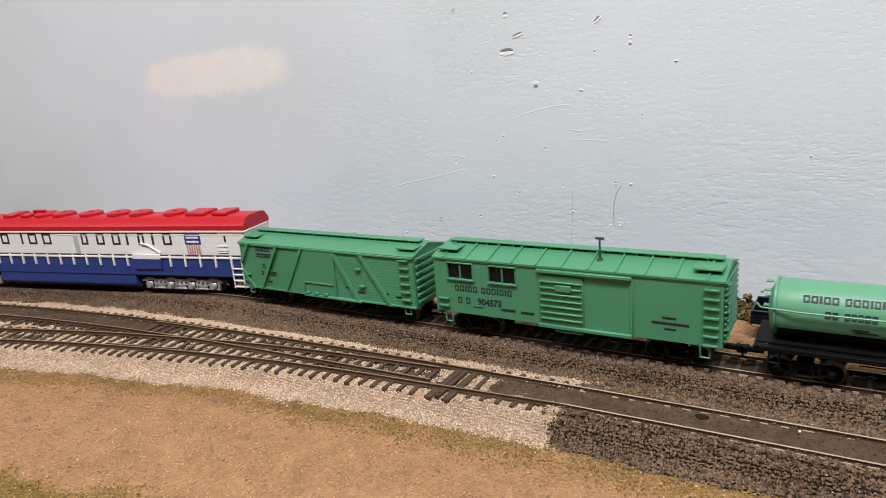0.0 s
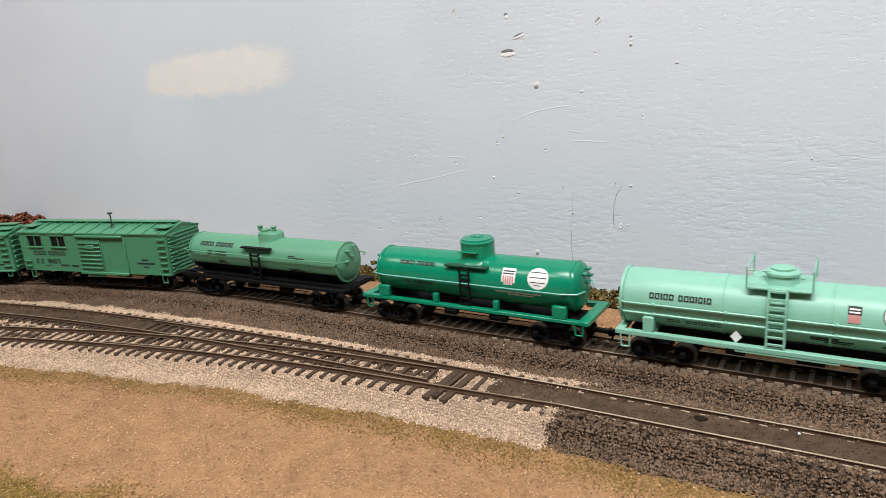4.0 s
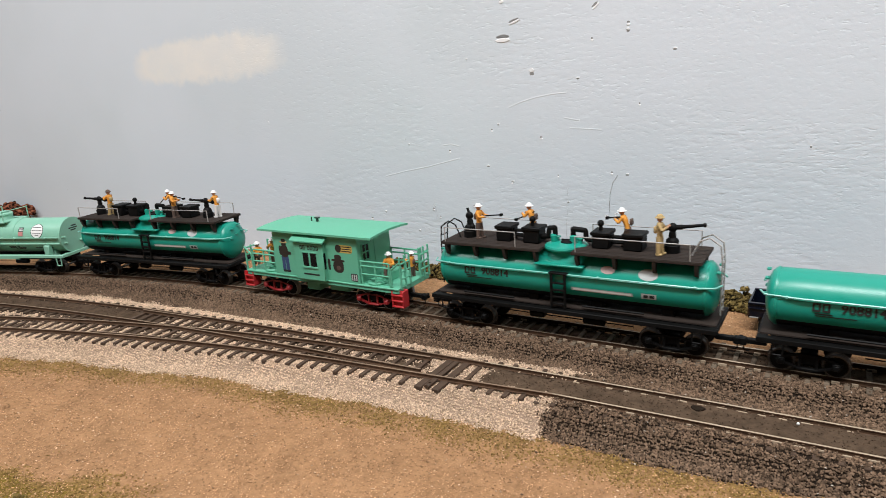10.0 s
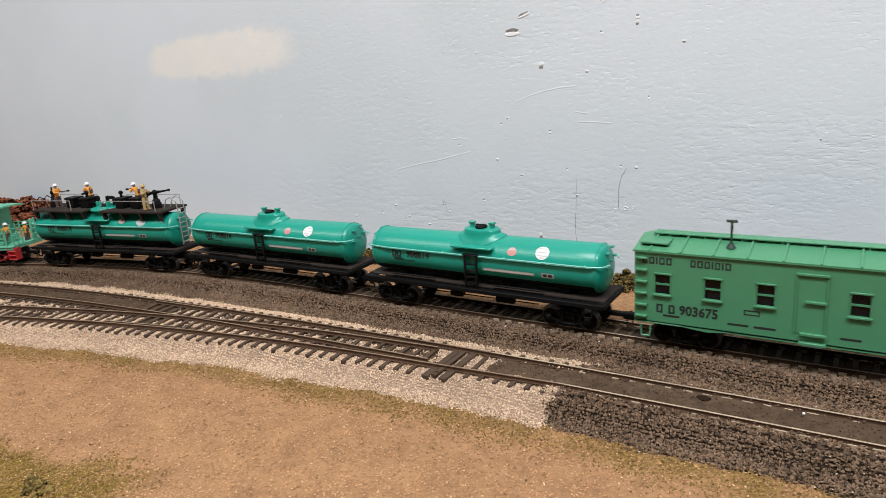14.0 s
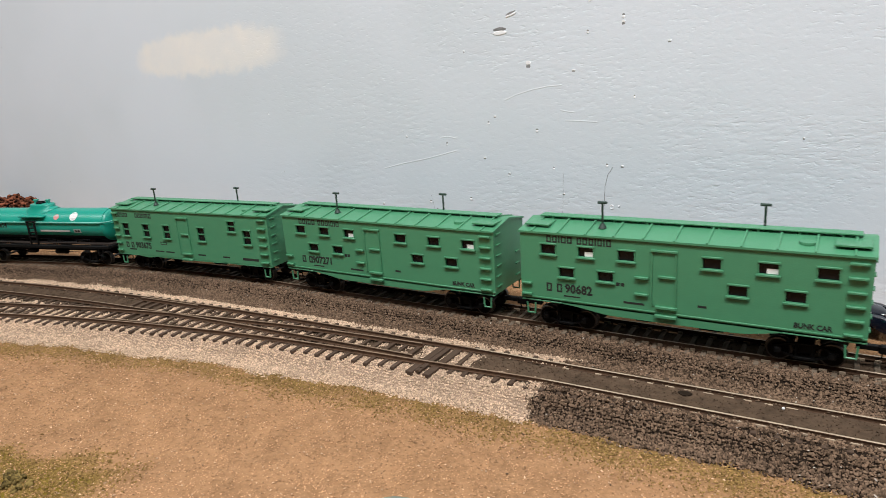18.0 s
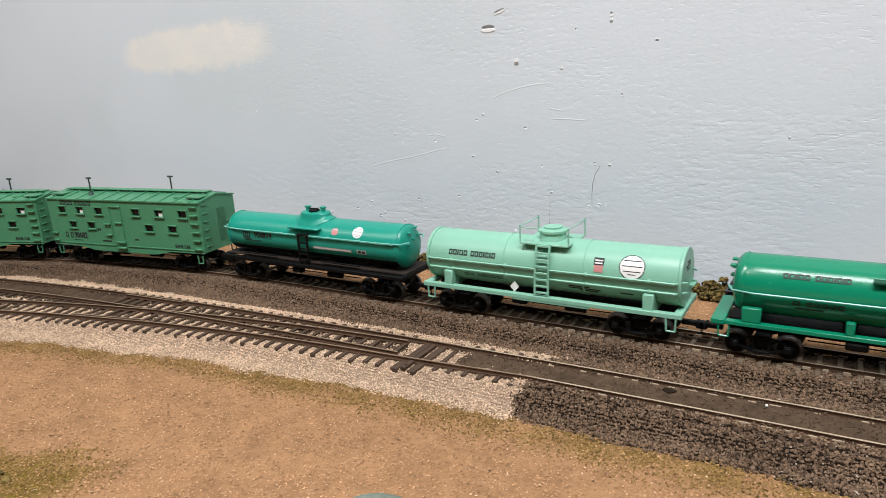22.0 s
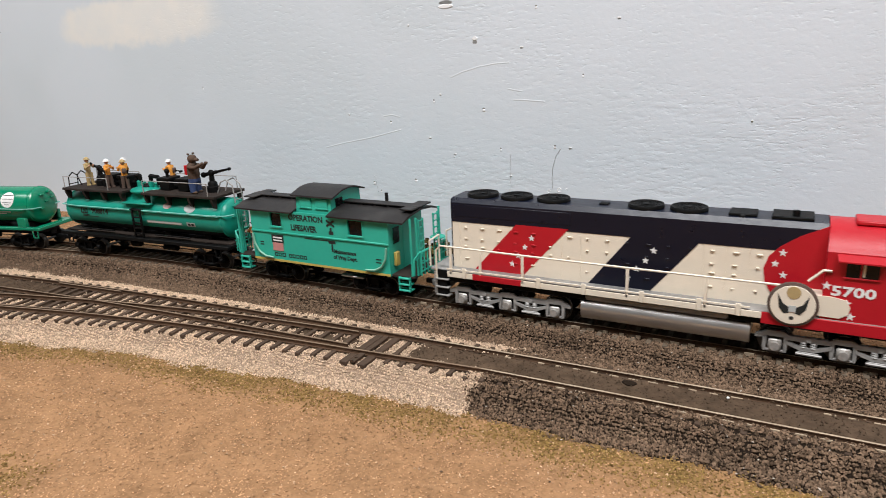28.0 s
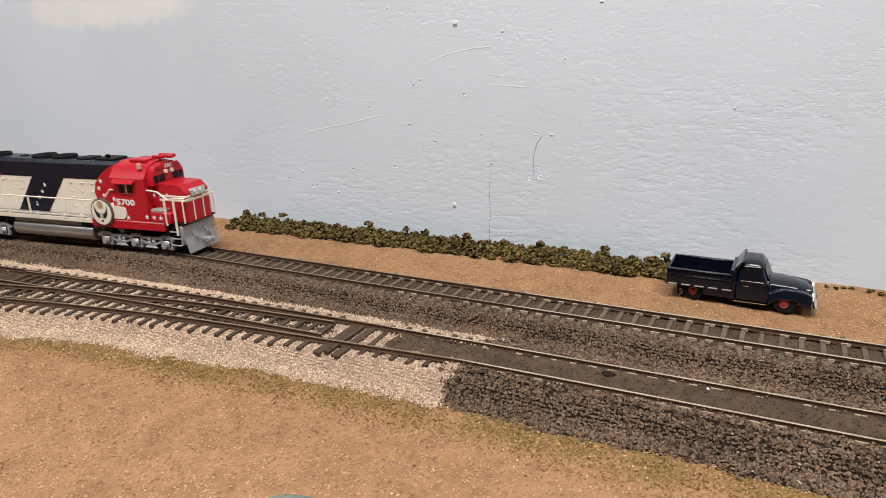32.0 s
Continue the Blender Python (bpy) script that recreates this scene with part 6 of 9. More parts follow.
def loco_freedom():
    c = thing("diesel_locomotive", "red, cream and navy striped diesel locomotive with stars", "locomotive", "locomotives")
    hw = 8.6
    # frame and sill
    part("frame", Geo().box(-97, 100, -13.5, 13.5, 13.2, 16.6, 0.4), M["black"], c)
    for s in (-1, 1):
        part("side_sill", Geo().box(-95, 84, s * 15.6, s * 13.6, 16.2, 18.9, 0.2), M["cream"], c)
        part("sill_stripe", Geo().box(-82, -58, s * 15.7, s * 13.5, 16.1, 19.0, 0.2), M["red"], c)
        part("sill_stripe", Geo().box(38, 92, s * 15.75, s * 13.5, 14.4, 19.0, 0.2), M["red"], c)
        part("walkway", Geo().box(-95, 92, s * 15.4, s * hw, 18.6, 19.3, 0.1), M["truckgrey"], c)
        g = Geo()
        for x in (-86, -50, -30, -6, 16, 30):
            g.box(x - 1.0, x + 1.0, s * 15.9, s * 15.4, 16.2, 21.2, 0.2)
        g.box(-95, 34, s * 15.9, s * 15.5, 19.8, 20.5, 0.1)
        part("kick_plate", g, M["cream"], c)
    # long hood
    hood = part("long_hood", Geo().box(-95, 57, -hw, hw, 19, 43, 0.3), M["cream"], c)
    part("hood_end", Geo().box(-95.3, -94.6, -hw - 0.1, hw + 0.1, 19, 52, 0.2), M["navy"], hood)
    sec = [(-hw - 0.15, 41.3), (hw + 0.15, 41.3), (hw + 0.15, 50.3), (hw - 1.6, 52.4), (-hw + 1.6, 52.4), (-hw - 0.15, 50.3)]
    part("hood_top", Geo().prism(sec, -95.2, 56.8, "x"), M["navy"], hood)
    # slanted stripes on both sides
    for s in (-1, 1):
        y0, y1 = s * hw, s * (hw + 0.16)
        part("stripe", Geo().prism([(-83.5, 19.2), (-59.5, 19.2), (-39, 42.3), (-63, 42.3)], y0, y1), M["red"], hood)
        part("stripe", Geo().prism([(-30, 19.2), (-4, 19.2), (14.4, 42.3), (-12.0, 42.3)], y0, y1), M["navy"], hood)
        # swoosh behind the cab
        arc = [(57.2, 19.2), (44, 19.2), (40.5, 24), (37.8, 29), (37.0, 34), (38.5, 39), (42, 43), (48, 47.4), (57.2, 52)]
        part("swoosh", Geo().prism(arc, s * (hw + 0.05), s * (hw + 0.34)), M["red"], hood)
    for i, (x, z) in enumerate(((-55.6, 36.7), (-58.8, 32.3), (-62.0, 28.1), (-64.9, 23.9), (-3.3, 36.5), (-6.4, 32.0), (-9.9, 28.1), (-13.2, 23.8), (43.0, 40.6), (40.8, 36.2), (43.8, 32.0))):
        part("star", star(x, z, 1.55, -hw - (0.17 if i < 8 else 0.34)), M["white"], hood)
    # hood doors, hinges and latches, each in the colour of the panel it sits on
    rng = random.Random(57)

    def panel(x, z):
        lo = z - 19.2
        if -83.5 + lo * 0.887 < x + 3.3 < -59.5 + lo * 0.887:
            return "red"
        if -30.0 + lo * 0.797 < x + 3.3 < -4.0 + lo * 0.797:
            return "navy"
        return "cream"

    for k, x in enumerate(np.arange(-91, 34, 8.2)):
        for s in (-1, 1):
            if panel(x, 20) == panel(x, 41) == "cream":
                part("door_seam", Geo().box(x - 0.1, x + 0.1, s * hw, s * (hw + 0.14), 20, 41.5), M["cream"], hood)
            for z in (24.0, 29.6, 33.4, 38.6):
                if rng.random() < 0.72:
                    w = rng.choice((1.2, 1.6, 2.2))
                    part("door_latch", Geo().box(x + 2.4, x + 2.4 + w, s * hw, s * (hw + 0.6), z, z + 0.6, 0.18), M[panel(x, z)], hood)
    # radiator fans and roof details
    for x in (-82.5, -65.8, -48.5, -8.8, 8.0):
        f = part("radiator_fan", Geo().lathe([(7.0, 52.2), (7.3, 52.5), (7.3, 53.5), (7.0, 54.0), (6.4, 53.9), (6.0, 53.4), (0.1, 53.4)], "z", (x, 0, 0), 28), M["black"], c)
        g = Geo()
        for k in range(1, 6):
            g.lathe([(1.2 * k - 0.14, 53.55), (1.2 * k - 0.14, 53.7), (1.2 * k + 0.14, 53.7), (1.2 * k + 0.14, 53.55)], "z", (x, 0, 0), 24)
        for k in range(4):
            g.box(x - 6.2, x + 6.2, -0.12, 0.12, 53.4, 53.66, 0, (0, 0, 45 * k), (x, 0, 54))
        part("fan_grille", g, M["black"], f)
        part("fan_hub", Geo().lathe([(1.4, 53.3), (1.4, 53.9), (0.1, 54)], "z", (x, 0, 0), 12), M["black"], f)
    for x0, x1, y0, y1, z in ((-28, -24, -2, 2, 53), (23, 33, -5, 5, 53.4), (38, 52, -6, 6, 53.6), (27, 29, -7, -5, 53.2)):
        part("roof_hatch", Geo().box(x0, x1, y0, y1, 52.2, z, 0.3), M["black"], c)
    part("exhaust_pipe", Geo().cyl((46, -3, 53), (46, -3, 55.6), 1.3, 10), M["black"], c)
    part("radiator_screen", Geo().box(-94, -38, -hw - 0.3, -hw, 44, 49.5, 0.2), M["navy"], hood)
    # cab
    cab = part("cab", Geo().prism([(-15.3, 19), (15.3, 19), (15.3, 44.4), (14.3, 45.6), (10.8, 50.6), (4, 52.8), (-4, 52.8), (-10.8, 50.6), (-14.3, 45.6), (-15.3, 44.4)], 57, 82, "x"), M["red"], c)
    part("cab_front", Geo().prism([(-12.5, 40), (12.5, 40), (12.5, 46), (9.8, 50.2), (4, 52.2), (-4, 52.2), (-9.8, 50.2), (-12.5, 46)], 82, 86.4, "x"), M["red"], cab)
    for s in (-1, 1):
        w = part("side_window", Geo().box(63.2, 73, s * 15.35, s * 15.5, 35.8, 41.2), M["glass"], cab)
        g = Geo().box(62.6, 73.6, s * 15.3, s * 15.8, 41.2, 41.9, 0.1)
        g.box(62.6, 73.6, s * 15.3, s * 15.8, 35.2, 35.8, 0.1)
        g.box(67.4, 68.0, s * 15.3, s * 15.75, 35.8, 41.2)
        part("window_frame", g, M["red"], w)
        part("window_sash", Geo().box(68.2, 69.0, s * 15.5, s * 15.7, 36.4, 40.8), M["cream"], w)
        part("sun_visor", Geo().rings([[(60, s * 15.3, 43.4), (76, s * 15.3, 43.4), (76, s * 15.3, 43.9), (60, s * 15.3, 43.9)], [(60.4, s * 18.2, 41.6), (75.6, s * 18.2, 41.6), (75.6, s * 18.2, 42.1), (60.4, s * 18.2, 42.1)]]), M["red"], cab)
    for y0, y1 in ((-11.6, -8.2), (-7.4, -3.2), (3.2, 7.4), (8.2, 11.6)):
        part("windshield", Geo().box(86.4, 86.7, y0, y1, 41.8, 45.6), M["glass"], cab)
    part("number_board", Geo().box(85.9, 87.2, -8.6, 8.6, 48.6, 51.4, 0.3), M["red"], cab)
    part("roof_horn", Geo().box(83, 91.5, -1.2, 1.2, 54.4, 56.2, 0.4).cyl((79, 3.4, 55.3), (90, 3.4, 55.3), 1.0).cyl((80, -3.4, 55.3), (88, -3.4, 55.3), 0.9).cyl((82, 0, 53), (82, 0, 55), 0.8).box(81, 83, -4, 4, 54.6, 55.6, 0.3), M["red"], cab)
    part("roof_aircon", Geo().box(65, 77, -6.5, 5, 52.4, 54.0, 0.4), M["red"], cab)
    part("beacon", Geo().lathe([(1.5, 49.6), (1.5, 52.0), (1.2, 52.8), (0.1, 53.2)], "z", (77.5, -12.0, 0), 12), M["decalred"], cab)
    part("headlight", Geo().cyl((86.3, -2.4, 47.0), (87.5, -2.4, 47.0), 1.3, 12).cyl((86.3, 2.4, 47.0), (87.5, 2.4, 47.0), 1.3, 12), M["lightglass"], cab)
    # nose
    nose = part("short_hood", Geo().prism([(82, 19), (105, 19), (105, 36.0), (101.0, 40.4), (82, 41.2)], -9.6, 9.6), M["red"], c)
    for z in (31.0, 33.2):
        part("nose_band", Geo().box(86, 105.3, -9.9, 9.9, z, z + 1.3, 0.25), M["cream"], nose)
    part("nose_light_box", Geo().box(104.6, 106.0, -6.4, 6.4, 33.6, 38.0, 0.4), M["silver"], nose)
    part("nose_light", Geo().cyl((105.8, -2.4, 36), (106.6, -2.4, 36), 1.3, 12).cyl((105.8, 2.4, 36), (106.6, 2.4, 36), 1.3, 12), M["lightglass"], nose)
    for i, (x, z, y) in enumerate(((82.6, 34.3, -9.75), (87.4, 34.3, -9.75), (92.2, 34.3, -9.75), (80.4, 22.4, -15.3), (64.6, 26.0, -15.3), (66.2, 21.2, -15.3), (57.9, 31.9, -15.3))):
        part("star", star(x, z, 1.7, y), M["white"], c)
    for x, z in ((85.4, 22.4), (90.3, 22.4)):
        part("star", star(x, z, 1.6, -15.35), M["white"], nose)
    part("battery_box", Geo().box(82.5, 97, -15.3, 15.3, 19, 25.4, 0.4), M["red"], c)
    part("box_louvre", Geo().box(83.2, 92.2, -14.8, 14.8, 25.2, 27.0, 0.3), M["truckgrey"], c)
    # eagle seal as plain shapes, with its pale scroll
    part("scroll", Geo().prism([(50, 20.4), (63, 20.2), (65.5, 22), (66, 24.6), (64.4, 27.2), (60, 28), (50, 28)], -15.75, -8.6), M["cream"], c)
    part("seal_rim", Geo().lathe([(8.4, -15.2), (8.4, -16.6), (7.6, -16.9), (0.1, -16.9)], "y", (48, 0, 23.6), 32), M["brown"], c)
    seal = part("seal", Geo().lathe([(7.5, -16.8), (7.3, -17.1), (0.1, -17.1)], "y", (48, 0, 23.6), 32), M["cream"], c, "round cream seal with a dark spread-winged shape")
    for s in (-1, 1):
        part("seal_wing", Geo().prism([(48 + s * 0.8, 22.6), (48 + s * 3.2, 24.0), (48 + s * 5.2, 27.8), (48 + s * 4.4, 22.4), (48 + s * 2.6, 20.2), (48 + s * 1.0, 20.6)], -17.25, -17.05), M["ink"], seal)
    part("seal_disc", Geo().lathe([(2.4, -17.05), (2.3, -17.25), (0.1, -17.25)], "y", (48, 0, 28.4), 16), M["khaki"], seal)
    part("seal_shield", Geo().prism([(46.8, 21.0), (49.2, 21.0), (49.2, 23.4), (46.8, 23.4)], -17.3, -17.05), M["decalgrey"], seal)
    part("seal_foot", Geo().ball((48, -17.1, 18.6), 0.8, 8, 6, 1, 0.2, 1), M["ink"], seal)
    words(c, "5700", 66.2, 30.2, 3.6, -15.45, M["white"], 1.38)
    ob = words(c, "5700", 0, 0, 2.2, 0, M["white"])
    ob.matrix_basis = mm(87.3, 0, 50.0, 0, 0, 90)
    # fuel tank
    near = [(-10.6 - 3.6 * math.sin(radians(a)), 8.6 - 4.6 * math.cos(radians(a))) for a in range(0, 181, 15)]
    prof = near + [(-y, z) for y, z in near[::-1]]
    part("fuel_tank", Geo().prism(prof, -31.5, 34.6, "x"), M["silver"], c, angle=60)
    part("air_reservoir", Geo().lathe([(0.6, -30), (1.5, -29), (1.5, 26), (0.6, 27)], "x", (0, -12.6, 14.6), 12), M["truckgrey"], c)
    # handrails
    for s in (-1, 1):
        g = Geo().wire([(-98, s * 15.2, 30.8), (-78, s * 15.2, 30.6), (-57, s * 15.2, 30.4), (-12, s * 15.2, 30.2), (44, s * 15.2, 30.2)], 0.5)
        part("handrail", g, M["cream"], c)
        for x in (-93, -78, -57.5, -12, 18):
            part("stanchion", Geo().box(x - 0.6, x + 0.6, s * 15.6, s * 14.8, 17.5, 30.4, 0.15), M["cream"], c)
        part("end_stanchion", Geo().wire([(-101, s * 14.5, 14), (-101, s * 14.5, 28), (-98, s * 15.2, 31)], 0.5), M["cream"], c)
        part("end_stanchion", Geo().wire([(94, s * 15.0, 18), (94, s * 15.0, 32.6)], 0.7), M["cream"], c)
        part("end_stanchion", Geo().wire([(100.5, s * 15.0, 12.5), (100.5, s * 15.0, 33.2)], 0.7), M["cream"], c)
        part("nose_handrail", Geo().wire([(83, s * 15.2, 38.2), (90, s * 15.2, 37.6), (96, s * 14.8, 33.4), (105, s * 11, 33.4)], 0.5), M["cream"], c)
        part("cab_grab_rail", Geo().wire([(52, s * 15.9, 33), (56.5, s * 15.9, 37.6), (59, s * 15.9, 37.6)], 0.5), M["cream"], c)
        for e in (-1, 1):
            st = part("step_well", Geo().box(e * 96, e * 101, s * 14.4, s * 11, 5.4, 18.8, 0.2), M["black"], c)
            for z in (6, 10, 14):
                part("step_tread", Geo().box(e * 94.6, e * 101.6, s * 15.2, s * 11.2, z, z + 0.7, 0.15), M["truckgrey"], st)
    for e in (-1, 1):
        pil = part("pilot", Geo().box(e * 99.5, e * 103, -14, 14, 6.4, 17.6, 0.4), M["truckgrey"], c)
        part("deck_plate", Geo().box(e * 94, e * 104.5, -14, 14, 18.4, 19.3, 0.2), M["black"] if e > 0 else M["truckgrey"], c)
        for s in (-1, 1):
            part("end_railing", Geo().wire([(e * 105, s * 13, 19.5), (e * 105, s * 13, 32), (e * 105, s * 4, 32.6), (e * 105, s * 4, 19.5)], 0.45), M["cream"], c)
        coupler(c, e * 103, M["truckgrey"])
        for y in (-6, -4.4, 4.4, 6):
            part("brake_hose", Geo().wire([(e * 103, y, 13), (e * 105, y, 10), (e * 104.4, y * 1.05, 6.2)], 0.5), M["truckgrey"], c)
    g = Geo().rings([[(103, -13.0, 9.8), (103, 13.0, 9.8), (104, 13.0, 9.8), (104, -13.0, 9.8)], [(105.0, -13.0, 1.6), (105.0, 13.0, 1.6), (105.8, 13.0, 1.6), (105.8, -13.0, 1.6)]])
    part("snow_plow", g, M["truckgrey"], c)
    for x in (-66, 66):
        loco_bogie(c, x, 45, M["truckgrey"])
    return c


def loco_white():
    c = thing("diesel_locomotive", "white and blue diesel locomotive with a red roof", "locomotive", "locomotives")
    L2, hw = 171.0, 14.2
    part("body_lower", Geo().box(-L2 + 6, L2 - 9, -hw - 1.0, hw + 1.0, 13, 25.4, 0.4), M["blue"], c)
    part("body", Geo().box(-L2 + 6, L2 - 8, -hw, hw, 25, 44, 0.4), M["white"], c)
    sec = [(-hw - 0.6, 43.4), (hw + 0.6, 43.4), (hw + 0.6, 46.6), (hw - 3.5, 51.0), (6, 52.0), (-6, 52.0), (-hw + 3.5, 51.0), (-hw - 0.6, 46.6)]
    part("roof", Geo().prism(sec, -L2 + 6, L2 - 8, "x"), M["red"], c)
    part("roof_edge", Geo().box(-L2 + 6, L2 - 7.6, -hw - 0.8, hw + 0.8, 42.4, 43.6, 0.2), M["white"], c)
    part("roof_line", Geo().box(-60, L2 - 30, -hw - 0.2, hw + 0.2, 41.6, 42.3, 0.1), M["ink"], c)
    for x in (98, 68, 48, 22, -4, -22):
        f = part("radiator_fan", Geo().lathe([(7.8, 51.6), (8.2, 52.0), (8.2, 53.4), (6.8, 54.2), (0.1, 53.9)], "z", (x, 0, 0), 24), M["red"], c)
        part("fan_hub", Geo().lathe([(1.6, 53.6), (1.6, 54.4), (0.1, 54.6)], "z", (x, 0, 0), 12), M["red"], f)
    for x0, x1 in ((112, 128), (134, 146), (-40, -32), (-58, -48)):
        part("roof_hatch", Geo().box(x0, x1, -8, 8, 51.5, 54.0, 0.6), M["red"], c)
    part("roof_horn", Geo().cyl((-34, 0, 55), (-22, 0, 55), 1.0).cyl((-28, 0, 52), (-28, 0, 55), 0.8), M["red"], c)
    for s in (-1, 1):
        part("side_sill", Geo().box(-L2 + 6, L2 - 7, s * (hw + 1.8), s * (hw + 0.6), 25.2, 26.4, 0.2), M["white"], c)
        part("sill_line", Geo().box(-L2 + 6, L2 - 7, s * (hw + 1.2), s * (hw + 0.4), 26.9, 27.5, 0.1), M["ink"], c)
        for x in np.arange(-150, 165, 12.5):
            part("stanchion", Geo().box(x - 0.7, x + 0.7, s * (hw + 2.0), s * (hw + 0.8), 19.5, 27.4, 0.2), M["white"], c)
        part("panel", Geo().box(68, 92, s * (hw + 2.2), s * (hw + 0.6), 24.6, 28.0, 0.2), M["white"], c)
        part("box_panel", Geo().box(68, 92, s * (hw + 2.2), s * (hw - 1), 17.5, 24.6, 0.3), M["blue"], c)
        part("ladder_panel", Geo().box(15.5, 19.5, s * (hw + 0.4), s * hw, 26, 40.5, 0.1), M["decalgrey"], c)
        part("upper_seam", Geo().box(0, L2 - 12, s * (hw + 0.25), s * hw, 40.4, 40.9), M["white"], c)
        g = Geo()
        for x in (150, 158, 163):
            g.wire([(x, s * (hw + 1.6), 6), (x, s * (hw + 1.6), 24)], 0.5)
        for z in (7, 11, 15, 19):
            g.box(150, 163, s * (hw + 2.2), s * (hw - 2), z - 0.4, z + 0.4, 0.15)
        part("boarding_step", g, M["white"], c)
        part("handrail_sloped", Geo().wire([(76, s * (hw + 0.6), 35), (82, s * (hw + 0.6), 34), (92, s * (hw + 0.6), 28.5)], 0.6), M["white"], c)
    g = Geo()
    for x, w in ((-57, 8), (-36.5, 1.8), (-29, 8.5), (-15, 8.5), (22.5, 6.2), (36.6, 7.4), (51.0, 7.2), (63.6, 1.9), (74, 5.6), (86, 1.9), (95.6, 7.4)):
        if w < 2:
            g.box(x, x + w, -hw - 0.08, -hw, 33.8, 41.6)
        else:
            g.box(x, x + 1.7, -hw - 0.08, -hw, 33.8, 41.6)
            g.box(x + w - 1.7, x + w, -hw - 0.08, -hw, 33.8, 41.6)
            g.box(x + 1.7, x + w - 1.7, -hw - 0.08, -hw, 33.8, 35.2)
            g.box(x + 1.7, x + w - 1.7, -hw - 0.08, -hw, 40.2, 41.6)
    part("lettering", g, M["ink"], c)
    y = [-hw - 0.02]

    def place(x0, x1, z0, z1, m):
        y[0] -= 0.08
        part("shield_print", Geo().box(x0, x1, y[0] - 0.08, y[0], z0, z1), m, c)

    place(114, 127, 34.4, 41.2, M["blue"])
    place(115.5, 125.5, 38.4, 39.6, M["white"])
    place(115.5, 125.5, 35.6, 36.9, M["white"])
    for k in range(6):
        place(115 + k * 2.0, 116 + k * 2.0, 27.4, 34.2, M["decalred"])
    part("small_number", Geo().box(146, 147.4, -hw - 0.15, -hw, 36, 40), M["ink"], c)
    g = Geo()
    for z in (29, 30.4, 33):
        g.box(140, 148, -hw - 0.5, -hw, z, z + 0.6, 0.1)
    part("vent_slats", g, M["white"], c)
    part("fuel_tank", Geo().prism([(-13, 4), (13, 4), (14.6, 6), (14.6, 14), (-14.6, 14), (-14.6, 6)], -66, 66, "x"), M["blue"], c)
    part("frame", Geo().box(-160, 160, -12, 12, 9.8, 13.2, 0.3), M["black"], c)
    for x in (-103, 103):
        loco_bogie(c, x, 54, M["truckgrey"], axles=4)
    for e in (-1, 1):
        part("pilot", Geo().box(e * 160, e * 163, -13, 13, 5, 17, 0.4), M["blue"], c)
        coupler(c, e * 164)
    lift_body(c, 1.05, -0.6, ("fuel_tank", "frame", "pilot"))
    return c


